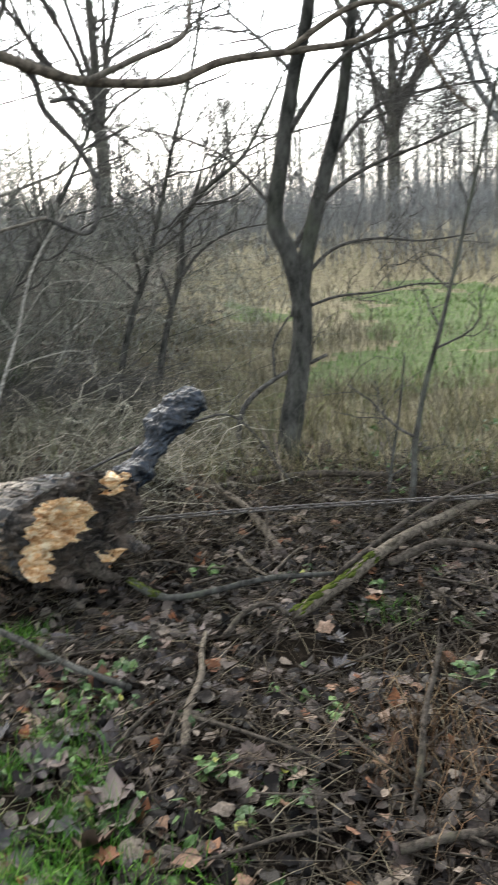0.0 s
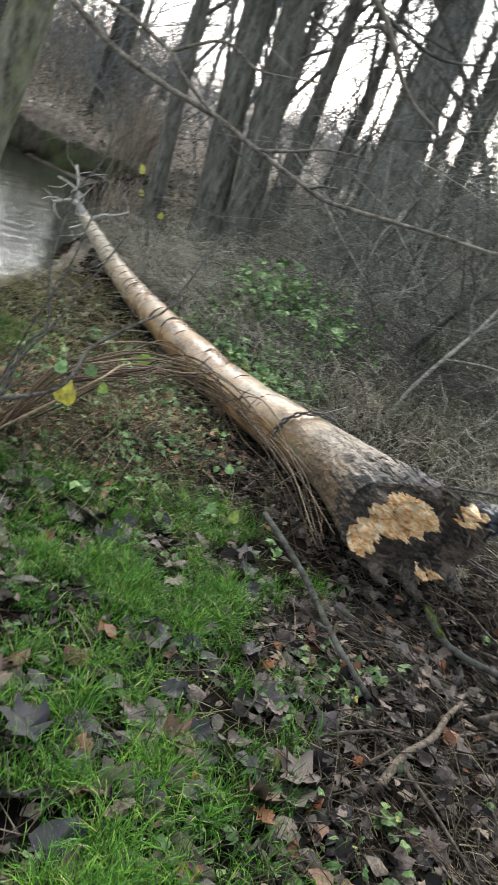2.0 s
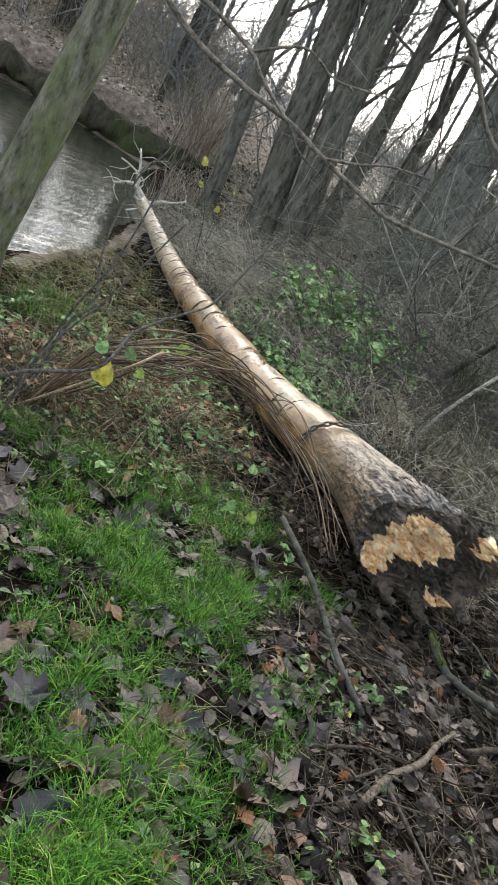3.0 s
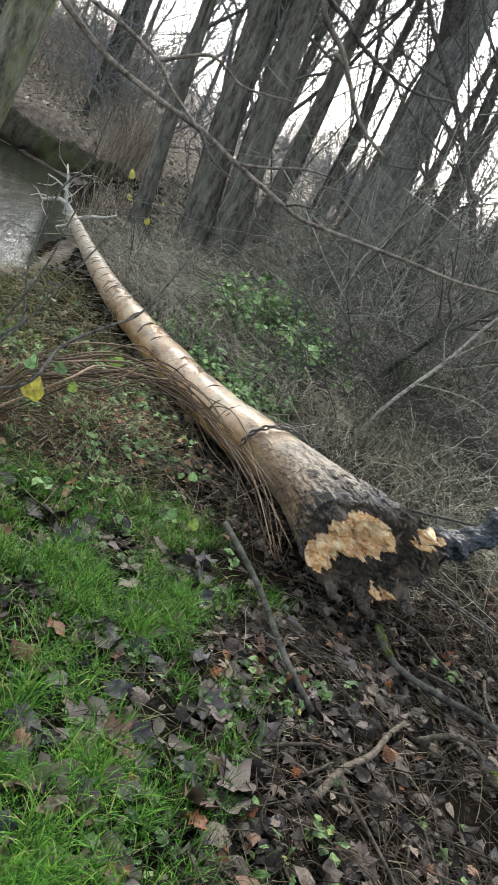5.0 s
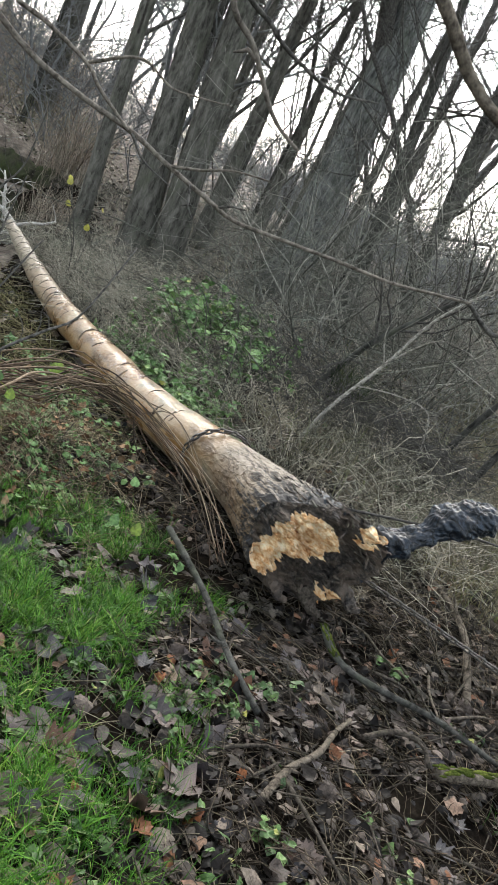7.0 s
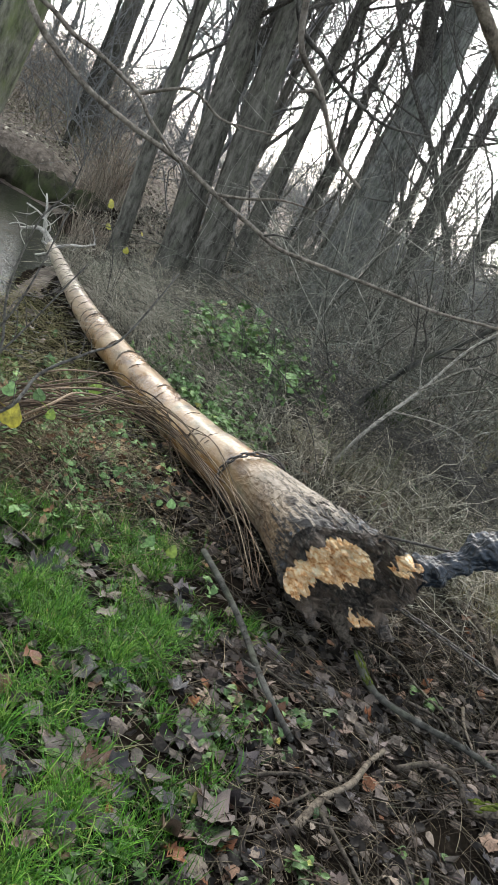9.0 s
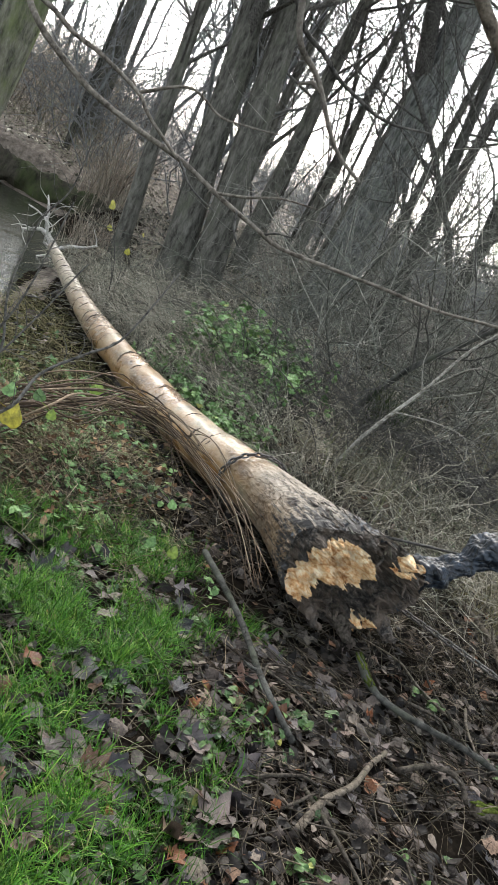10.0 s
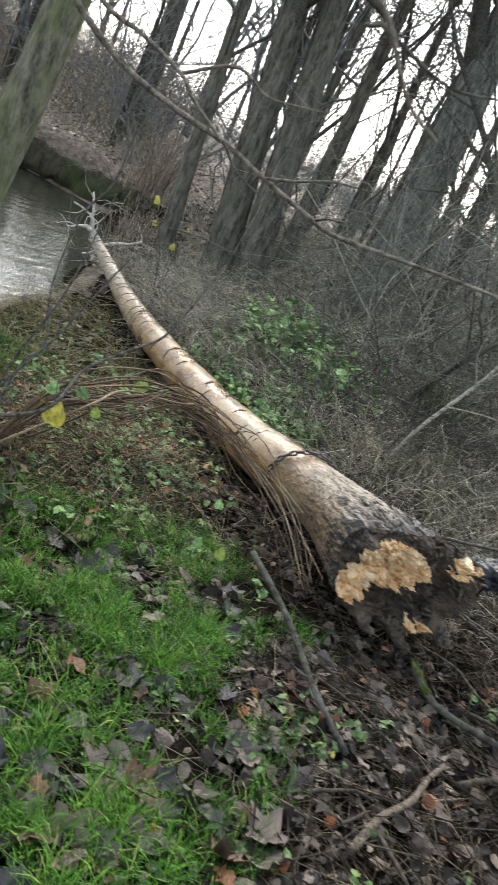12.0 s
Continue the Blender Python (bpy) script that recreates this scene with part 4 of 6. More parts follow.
def dead_stick_tree():
    """Pale dead stem that leans over the brush."""
    place = (-2.05, 5.05, gz(-2.05, 5.05))
    rng = np.random.default_rng(36)
    root = thing("dead_sapling", place, "pale grey dead sapling leaning out of dry brush", "dead tree")
    g = Geo()
    limb(g, [(-2.05, 5.03, place[2] - 0.05), (-1.96, 5.12, 0.47), (-1.86, 5.42, 0.91), (-1.77, 5.63, 1.33), (-1.56, 5.85, 1.71), (-1.3, 6.0, 2.0)], 0.016, 0.006, rng, 8, 6, 4, 0.5)
    part("stem", local(g.mesh("stem"), place), DRIFT, root)
    for pts_ in ([(-1.85, 5.34, 0.9), (-1.6, 5.34, 1.22), (-1.38, 5.34, 1.27), (-1.2, 5.32, 1.24)], [(-1.92, 5.24, 0.68), (-1.62, 5.29, 0.77), (-1.36, 5.31, 0.77), (-1.24, 5.22, 0.5)],
                 [(-1.87, 5.4, 0.9), (-1.95, 5.35, 1.1), (-1.92, 5.3, 1.3)]):
        g = Geo()
        limb(g, pts_, 0.006, 0.003, rng, 6, 6, 4, 0.25, 0.003, 0)
        part("branch", local(g.mesh("branch"), place), DRIFT, root)


dead_stick_tree()


def bank_tree():
    """Mossy tree on the bank; its long low boughs reach across the view."""
    place = (-4.45, 3.0, gz(-4.45, 3.0))
    rng = np.random.default_rng(40)
    root = thing("mossy_tree", place, "mossy bank tree with long low bare boughs", "tree")
    g = Geo()
    line = spline([(-4.55, 2.9, place[2] - 0.15), (-4.48, 2.93, 0.2), (-4.38, 3.02, 1.27), (-4.33, 3.07, 2.2), (-4.25, 3.1, 3.4), (-4.2, 3.1, 5.0), (-4.1, 3.2, 7.5)], 8)
    rad = np.interp(np.linspace(0, 1, len(line)), [0, 0.12, 0.3, 1], [0.25, 0.148, 0.132, 0.08])
    add_tube(g, line, rad, 24, 0.025, rng)
    part("trunk", local(g.mesh("trunk"), place), BARK_MOSS, root)
    boughs = {}

    def bough(name, pts_, r0, r1, material):
        g = Geo()
        limb(g, pts_, r0, r1, rng, 10, 7, 0, rough=0.05)
        ln = spline(pts_, 7)
        for _ in range(len(pts_) // 2):
            i = rng.integers(3, len(ln) - 2)
            q = ln[i]
            add_tube(g, [q, q + rng.normal(0, 0.008, 3), q + rng.normal(0, 0.014, 3)], [0.004, 0.003, 0.001], 5)
        boughs[name] = part(name, local(g.mesh(name), place), material, boughs.get("bough") if name in ("twig", "hooked_twig") else root)

    bough("bough", [(-4.3, 3.08, 2.75), (-3.4, 2.2, 2.6), (-2.5, 1.65, 2.15), (-1.95, 1.4, 1.86), (-1.75, 1.49, 1.73), (-1.6, 1.6, 1.68), (-1.45, 1.69, 1.655), (-1.32, 1.76, 1.615), (-1.19, 1.81, 1.585), (-1.09, 1.83, 1.568), (-0.94, 1.89, 1.585), (-0.78, 1.93, 1.605), (-0.64, 1.98, 1.62), (-0.52, 2.05, 1.65), (-0.45, 2.1, 1.668)], 0.0108, 0.0038, PALE_TWIG)
    bough("hooked_twig", [(-0.52, 2.06, 1.655), (-0.46, 2.11, 1.665), (-0.41, 2.14, 1.635), (-0.37, 2.17, 1.62), (-0.345, 2.19, 1.64), (-0.335, 2.21, 1.69), (-0.34, 2.235, 1.77), (-0.39, 2.24, 1.86), (-0.46, 2.225, 1.95), (-0.48, 2.23, 2.03), (-0.53, 2.2, 2.09)], 0.0055, 0.011, TWIG)
    bough("second_bough", [(-1.43, 1.66, 1.655), (-1.53, 1.6, 1.72), (-1.6, 1.59, 1.765), (-1.71, 1.51, 1.81), (-1.83, 1.44, 1.845), (-2.1, 1.4, 2.0), (-3.2, 2.0, 2.75), (-4.25, 3.1, 3.3)], 0.0045, 0.0095, PALE_TWIG)
    bough("twig", [(-1.6, 1.59, 1.765), (-1.48, 1.65, 1.84), (-1.39, 1.71, 1.81), (-1.32, 1.75, 1.82), (-1.24, 1.8, 1.84)], 0.005, 0.002, PALE_TWIG)
    bough("twig", [(-1.32, 1.76, 1.62), (-1.21, 1.75, 1.65), (-1.13, 1.79, 1.69), (-1.03, 1.83, 1.71)], 0.005, 0.0022, PALE_TWIG)
    bough("twig", [(-1.25, 1.785, 1.6), (-1.2, 1.75, 1.55), (-1.175, 1.76, 1.52)], 0.004, 0.0025, TWIG)
    bough("twig", [(-1.44, 1.69, 1.65), (-1.37, 1.7, 1.6), (-1.29, 1.75, 1.57)], 0.0045, 0.002, TWIG)
    bough("twig", [(-1.15, 1.82, 1.58), (-1.1, 1.8, 1.6), (-1.06, 1.82, 1.61)], 0.004, 0.002, TWIG)
    bough("main_bough", [(-4.22, 3.1, 4.6), (-3.0, 2.3, 3.9), (-1.8, 1.9, 3.0), (-1.1, 1.86, 2.5), (-0.86, 1.96, 2.29), (-0.72, 2.06, 2.16), (-0.55, 2.16, 2.085), (-0.42, 2.26, 2.04), (-0.34, 2.35, 2.03), (-0.14, 2.45, 2.03), (0.01, 2.52, 2.085), (0.23, 2.59, 2.11), (0.42, 2.65, 2.135), (0.55, 2.68, 2.2), (0.68, 2.72, 2.25), (1.2, 2.9, 2.5)], 0.022, 0.006, STICK_PALE)
    bough("bough_fork", [(-0.36, 2.33, 2.03), (-0.22, 2.34, 2.08), (-0.08, 2.35, 2.13), (-0.05, 2.34, 2.22), (0.0, 2.34, 2.5)], 0.009, 0.006, PALE_TWIG)
    bough("side_bough", [(0.2, 2.58, 2.11), (0.4, 2.6, 2.22), (0.54, 2.62, 2.215), (0.62, 2.7, 2.12), (0.72, 2.8, 2.0), (0.82, 2.9, 1.93)], 0.009, 0.005, STICK_PALE)
    bough("twig", [(-0.44, 2.22, 1.97), (-0.36, 2.22, 1.97), (-0.3, 2.24, 1.9), (-0.22, 2.3, 1.83)], 0.006, 0.003, TWIG)
    bough("hanging_twig", [(-0.53, 0.86, 2.6), (-0.4, 0.62, 2.1), (-0.35, 0.6, 1.89), (-0.32, 0.64, 1.84), (-0.29, 0.68, 1.79), (-0.26, 0.71, 1.77)], 0.0045, 0.002, PALE_TWIG)
    bough("hanging_twig", [(-0.9, 1.0, 2.6), (-0.8, 1.08, 2.06), (-0.74, 1.19, 1.96), (-0.69, 1.26, 1.93), (-0.64, 1.32, 1.92), (-0.58, 1.38, 1.94)], 0.006, 0.0022, TWIG)
    bough("high_bough", [(-4.2, 3.1, 5.0), (-2.8, 2.0, 4.4), (-1.6, 1.3, 3.4), (-0.9, 1.0, 2.6), (-0.53, 0.86, 2.6)], 0.05, 0.005, BARK_DARK)
    g = Geo()
    for _ in range(9):
        z = rng.uniform(4, 7)
        grow(g, (-4.2, 3.1, z), rng.normal(0, 1, 3) * (1, 1, 0.3) + (0, 0, 0.4), 0.05, 2.2, 2, rng)
    part("crown", local(g.mesh("crown"), place), TWIG, root)


bank_tree()


def bare_tree(name, seed, r, height, bare, label, lean=(0, 0), forks=0, bark=BARK, twig=TWIG, density=1.0, sides=14, levels=3, thin=False):
    """A winter tree, its foot at the world's origin."""
    rng = np.random.default_rng(seed)
    root = thing(name, (0, 0, 0), label, "tree")
    g = Geo()
    z = np.linspace(0, 1, 12)
    bend = np.cumsum(rng.normal(0, 0.012 * height / 8, (12, 2)), axis=0)
    line = np.column_stack([lean[0] * z * height + bend[:, 0], lean[1] * z * height + bend[:, 1], z * height * 0.8 - 0.15])
    line = spline(line, 3)
    zz = np.linspace(0, 1, len(line))
    rad = r * (1 - 0.75 * zz) + r * 0.35 * np.exp(-zz / 0.025)
    fine = 3 if sides > 12 else 1
    v, f, cc = tube(line, rad, sides * fine)
    w_ = np.arange(sides * fine) * 2 * np.pi / (sides * fine)
    furrow = 1 + 0.05 * np.sin(2 * w_ + seed)[None] + 0.03 * rng.normal(0, 1, (1, len(w_))).clip(-2, 2) + 0.03 * rng.normal(0, 1, (len(line), len(w_))).clip(-2, 2)
    mid_ = np.repeat(line, len(w_), 0)
    v[:-2] = mid_ + (v[:-2] - mid_) * furrow.reshape(-1, 1)
    g.add(v, f)
    g.f.append(cc)
    part("trunk", g, bark, root)
    g = Geo()
    for q in range(int(forks)):
        i = int(len(line) * (bare + 0.02 * q))
        ang = rng.uniform(0, 6.28) + q * 2.2
        grow(g, line[i], unit((math.cos(ang) * 0.45, math.sin(ang) * 0.45, 1)), rad[i] * 0.6, height * 0.5, levels, rng, 0.12, 0.15, (4, 7), 0.6, thin)
    for _ in range(int(20 * density)):
        k = rng.uniform(bare, 1.0) ** 0.9
        i = min(int(k * (len(line) - 1)), len(line) - 2)
        ang = rng.uniform(0, 6.28)
        ln = height * rng.uniform(0.16, 0.34) * (1.25 - 0.6 * k)
        grow(g, line[i], unit((math.cos(ang), math.sin(ang), rng.uniform(0.1, 0.9))), rad[i] * rng.uniform(0.12, 0.3), ln, 2, rng, 0.09, 0.22, (4, 7), 0.75, thin)
    part("crown", g, twig, root, "bare winter twigs")
    return root


def stand(root, x, y, turn=0.0, size=1.0):
    root.matrix_basis = pose(x, y, gz(x, y) - 0.02, 0, 0, turn) @ Matrix.Scale(size, 4)
    return root


TALL = "tall bare winter tree with grey-green bark"
stand(bare_tree("tree", 101, 0.25, 13, 0.33, "thick grey bare tree, one of a close pair", (-0.1, -0.06), 1, levels=2, thin=True), -7.6, 9.15)
stand(bare_tree("tree", 102, 0.25, 13, 0.36, "thick grey bare tree, one of a close pair", (-0.075, -0.06), 1, levels=2, thin=True), -7.25, 9.35)
stand(bare_tree("tree", 103, 0.34, 15, 0.3, "thick bare tree with shaggy dark bark", (0.0, 0.0), 1, BARK_SHAGGY, levels=2, thin=True), -6.3, 11.15)
stand(bare_tree("tree", 104, 0.15, 12, 0.22, "slender bare tree among thicker trunks", (0.0, 0.0), 0), -8.15, 11.15)
stand(bare_tree("tree", 105, 0.115, 9, 0.2, "slender bare tree at the wood's edge", (-0.09, -0.05), 0, BARK_DARK), -4.85, 10.75)
stand(bare_tree("tree", 106, 0.12, 9, 0.2, "slender bare tree at the wood's edge", (-0.07, 0.0), 2, BARK_DARK, levels=2, thin=True), -4.2, 11.05)
stand(bare_tree("tree", 107, 0.13, 11, 0.3, "slender dark tree on the stream bank", (-0.04, -0.05), 0, BARK), -8.2, 8.5)
for k, (x, y, h_) in enumerate(((-4.7, 9.9, 5.0), (-3.5, 11.0, 5.5), (-9.9, 13.2, 7.5))):
    stand(bare_tree("tree", 141 + k, 0.03 + 0.005 * (k % 3), h_, 0.12, "slender young tree with fine tangled bare twigs", (0.05 * (k % 3 - 1), 0.02), 1, BARK_DARK, TWIG, 1.5, 8, 2, True), x, y)
YOUNG = bare_tree("tree", 146, 0.045, 7.5, 0.1, "slender young tree with a web of crooked twigs", (0.03, 0.0), 2, BARK_DARK, TWIG, 1.6, 8, 2, True)
stand(YOUNG, -8.6, 14.6)
for x, y, turn, size in ((-9.6, 14.4, 80, 1.0), (-9.4, 16.2, 160, 1.15), (-10.6, 17.0, 220, 1.2), (-11.0, 15.4, 300, 1.1), (-8.4, 17.4, 20, 1.2)):
    tagged(copy_thing(YOUNG, pose(x, y, gz(x, y) - 0.02, 0, 0, turn) @ Matrix.Scale(size, 4)), group="young trees at the wood's edge")
tagged(YOUNG, group="young trees at the wood's edge")
SLIM = bare_tree("tree", 108, 0.11, 11, 0.25, "slender bare tree among thicker trunks", (0.02, 0.0), 1, levels=2, thin=True)
stand(SLIM, -7.5, 12.3)
for x, y, turn, size in ((-7.0, 13.4, 70, 0.9), (-8.9, 13.8, 150, 1.0), (-9.8, 12.6, 260, 0.9)):
    copy_thing(SLIM, pose(x, y, gz(x, y) - 0.02, 0, 0, turn) @ Matrix.Scale(size, 4))

# far trees: paler bark and most crowns carry the distance haze in their colour
stand(bare_tree("tree", 111, 0.2, 14, 0.3, TALL, (-0.01, 0), 0, BARK, TWIG_HAZE, 1.0, 10, 2, True), -10.65, 22.4)
stand(bare_tree("tree", 112, 0.2, 13, 0.25, TALL, (0, 0), 2, BARK, TWIG_HAZE, 1.0, 10, 2, True), -8.1, 20.3)
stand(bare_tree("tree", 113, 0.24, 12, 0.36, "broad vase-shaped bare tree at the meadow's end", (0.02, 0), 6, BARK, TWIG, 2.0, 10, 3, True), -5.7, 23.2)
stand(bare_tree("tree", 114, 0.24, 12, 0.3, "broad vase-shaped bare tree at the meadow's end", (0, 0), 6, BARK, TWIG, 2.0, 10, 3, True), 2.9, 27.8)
stand(bare_tree("tree", 115, 0.3, 14, 0.3, TALL, (0, 0), 3, BARK, TWIG_HAZE, 1.0, 10, 2, True), 6.7, 29.2)
stand(bare_tree("tree", 116, 0.26, 13, 0.3, "dark bare tree on the far bank", (0.0, 0), 1, BARK, TWIG_HAZE, 1.0, 10, 2, True), -15.0, 12.9)
stand(bare_tree("tree", 117, 0.3, 14, 0.35, "dark bare tree on the far bank", (0.02, 0), 1, BARK, TWIG_HAZE, 1.0, 10, 2, True), -17.5, 11.6)

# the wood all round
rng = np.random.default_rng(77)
KINDS = [bare_tree("tree", 120 + k, 0.11 + 0.025 * k, 10 + 1.2 * k, 0.22 + 0.04 * k, "bare tree standing in the far wood", (0.02 * (k - 1), 0.01), k, BARK, TWIG_HAZE, 1.1, 8, 2, True) for k in range(4)]
spots = []
while len(spots) < 76:
    b_ = radians(rng.uniform(-78, 24))
    dist = rng.uniform(24, 62)
    x, y = dist * math.sin(b_), dist * math.cos(b_)
    d_, _ = stream_at(np.array([x]), np.array([y]))
    if d_[0] < 1.0 or any(math.hypot(x - p[0], y - p[1]) < 1.6 for p in spots):
        continue
    if b_ > radians(-34):
        dist += 30
        x, y = dist * math.sin(b_), dist * math.cos(b_)
    spots.append((x, y))
for k, (x, y) in enumerate(spots):
    m_ = pose(x, y, gz(x, y) - 0.02, 0, 0, rng.uniform(0, 360)) @ Matrix.Scale(rng.uniform(0.75, 1.15), 4)
    if k < 4:
        KINDS[k].matrix_basis = m_
    else:
        tagged(copy_thing(KINDS[k % 4], m_), group="trees of the far wood")
for k in range(4):
    tagged(KINDS[k], group="trees of the far wood")


for k in range(14):
    b_, dist = radians(rng.uniform(30, 260)), rng.uniform(9, 34)
    x, y = dist * math.sin(b_), dist * math.cos(b_)
    d_, _ = stream_at(np.array([x]), np.array([y]))
    if d_[0] > 1.0:
        copy_thing(KINDS[k % 4], pose(x, y, gz(x, y) - 0.02, 0, 0, rng.uniform(0, 360)) @ Matrix.Scale(rng.uniform(0.7, 1.1), 4))

# lower trees along the meadow's end
for k in range(18):
    b_, dist = radians(-24 + 2.2 * k + rng.uniform(-1, 1)), rng.uniform(27, 44)
    x, y = dist * math.sin(b_), dist * math.cos(b_)
    tagged(copy_thing(KINDS[k % 3], pose(x, y, gz(x, y) - 0.02, 0, 0, rng.uniform(0, 360)) @ Matrix.Scale(rng.uniform(0.36, 0.62), 4)), group="trees of the far wood")

BANK = bare_tree("tree", 130, 0.16, 12, 0.12, "bare tree in the scrub of the far bank", (0.02, 0.0), 2, BARK_DARK, TWIG_HAZE, 1.2, 8, 2, True)
first = True
for k in range(24):
    while True:
        b_, dist = radians(rng.uniform(-82, -37)), rng.uniform(15.5, 32)
        x, y = dist * math.sin(b_), dist * math.cos(b_)
        d_, _ = stream_at(np.array([x]), np.array([y]))
        if d_[0] > 2.0:
            break
    m_ = pose(x, y, gz(x, y) - 0.02, 0, 0, rng.uniform(0, 360)) @ Matrix.Scale(rng.uniform(0.6, 1.1), 4)
    if first:
        BANK.matrix_basis = m_
        tagged(BANK, group="trees of the far bank")
        first = False
    else:
        copy_thing(BANK, m_)

# ---- shrubs and undergrowth ----
def thicket(seed, stems, height, spread, r=0.009, level=1, arch=0.0):
    g = Geo()
    rr = np.random.default_rng(seed)
    for _ in range(stems):
        ang, q = rr.uniform(0, 6.28), rr.uniform(0, 1) ** 0.5
        p = (math.cos(ang) * q * spread * 0.7, math.sin(ang) * q * spread * 0.7, -0.05)
        grow(g, p, (math.cos(ang) * 0.6 * spread / height + rr.normal(0, 0.42), math.sin(ang) * 0.6 * spread / height + rr.normal(0, 0.42), 1), r, height * rr.uniform(0.5, 1.1), level, rr, 0.0 - arch, 0.34, (5, 9), 0.95, True)
    return g


def scatter(name, seeds, mesh_list, label, category, places, material, kind="stuff"):
    """Alike shrubs that nobody could count, joined to one mesh."""
    g = Geo()
    rr = np.random.default_rng(seeds)
    for k, (x, y, s) in enumerate(places):
        src = mesh_list[k % len(mesh_list)]
        v = np.concatenate(src.v)
        c_, s_ = math.cos(a_ := rr.uniform(0, 6.28)), math.sin(a_)
        rot = np.array([[c_, -s_, 0], [s_, c_, 0], [0, 0, 1]])
        start = g.n
        g.v.append(v @ rot.T * s + (x, y, gz(x, y)))
        g.n += len(v)
        for f in src.f:
            g.f.append(f + start)
    return tagged(part(name, g, material), label, category, kind=kind)


TWIG_NEAR = island_mat("grey_thicket_twigs", [(0.0, (0.075, 0.075, 0.065)), (0.4, (0.155, 0.156, 0.136)), (0.8, (0.255, 0.257, 0.225)), (1.0, (0.33, 0.33, 0.29))], 0.85, 30)
rng = np.random.default_rng(90)
SHRUBS = [thicket(200 + k, 16, 2.6, 1.3) for k in range(3)]
places = []
while len(places) < 70:
    x, y = rng.uniform(-10, -2.6), rng.uniform(6.8, 15)
    d_, s_ = stream_at(np.array([x]), np.array([y]))
    if d_[0] > 0.5 and y > 7.0 + 0.35 * (x + 10):
        places.append((x, y, rng.uniform(0.22, 0.45) if x < -6 else rng.uniform(0.35, 0.75)))
for x, y, q in ((-3.0, 7.4, 1.1), (-3.9, 8.3, 1.2), (-2.2, 7.9, 0.9), (-4.6, 9.0, 1.1), (-1.9, 9.2, 0.9), (-3.3, 9.6, 1.3), (-0.9, 8.6, 0.55), (-5.4, 10.2, 1.0)):
    places.append((x, y, q))
FINE = [thicket(230 + k, 7, 2.6, 1.0, 0.008, 2) for k in range(3)]
scatter("twiggy_shrubs", 7, FINE, "tall fine-twigged bare shrubs behind the brush", "shrub", [(-1.9, 7.4, 0.95), (-2.7, 7.9, 1.1), (-0.9, 7.9, 0.8), (-4.4, 8.6, 1.0), (-2.6, 8.3, 1.2), (-1.3, 8.9, 1.2), (-3.6, 8.9, 1.1), (-2.0, 7.9, 1.1), (-4.9, 9.6, 1.0), (-0.5, 9.9, 1.1)], TWIG_NEAR)
far_places = []
while len(far_places) < 42:
    b_, dist = radians(rng.uniform(-84, -37)), rng.uniform(16.5, 30)
    x, y = dist * math.sin(b_), dist * math.cos(b_)
    if stream_at(np.array([x]), np.array([y]))[0][0] > 2.2:
        far_places.append((x, y, rng.uniform(0.9, 2.0)))
scatter("bank_thicket", 8, SHRUBS, "hazy bare scrub on the far stream bank", "undergrowth", far_places, TWIG_HAZE)
scatter("bare_thicket", 6, SHRUBS, "grey bare thicket under the trees", "undergrowth", places, TWIG_NEAR)


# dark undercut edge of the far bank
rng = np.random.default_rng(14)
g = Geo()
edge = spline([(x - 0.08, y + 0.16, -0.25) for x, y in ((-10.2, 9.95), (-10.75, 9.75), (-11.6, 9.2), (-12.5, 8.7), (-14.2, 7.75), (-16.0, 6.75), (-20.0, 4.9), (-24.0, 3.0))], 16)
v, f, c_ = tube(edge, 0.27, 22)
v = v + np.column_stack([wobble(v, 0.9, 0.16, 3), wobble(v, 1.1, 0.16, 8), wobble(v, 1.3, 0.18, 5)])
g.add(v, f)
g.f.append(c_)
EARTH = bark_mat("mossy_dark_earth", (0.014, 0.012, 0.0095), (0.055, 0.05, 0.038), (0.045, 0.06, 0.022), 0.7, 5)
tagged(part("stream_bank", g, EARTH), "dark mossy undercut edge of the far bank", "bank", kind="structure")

# ---- batches of small pieces ----
def place_batch(geo, tmpl, faces, pos, yaw, tilt, roll, size):
    """Copies of a small flat shape, each turned and sized by itself."""
    cy, sy, ct, st, cr, sr = np.cos(yaw), np.sin(yaw), np.cos(tilt), np.sin(tilt), np.cos(roll), np.sin(roll)
    m = np.empty((len(pos), 3, 3))
    m[:, 0, 0], m[:, 0, 1], m[:, 0, 2] = cy * cr - sy * st * sr, -sy * ct, cy * sr + sy * st * cr
    m[:, 1, 0], m[:, 1, 1], m[:, 1, 2] = sy * cr + cy * st * sr, cy * ct, sy * sr - cy * st * cr
    m[:, 2, 0], m[:, 2, 1], m[:, 2, 2] = -ct * sr, st, ct * cr
    v = np.einsum("nij,kj->nki", m, tmpl) * np.asarray(size)[:, None, None] + pos[:, None]
    k = len(tmpl)
    f = (np.arange(len(pos))[:, None, None] * k + np.asarray(faces)[None]).reshape(-1, len(faces[0]))
    geo.add(v.reshape(-1, 3), f)


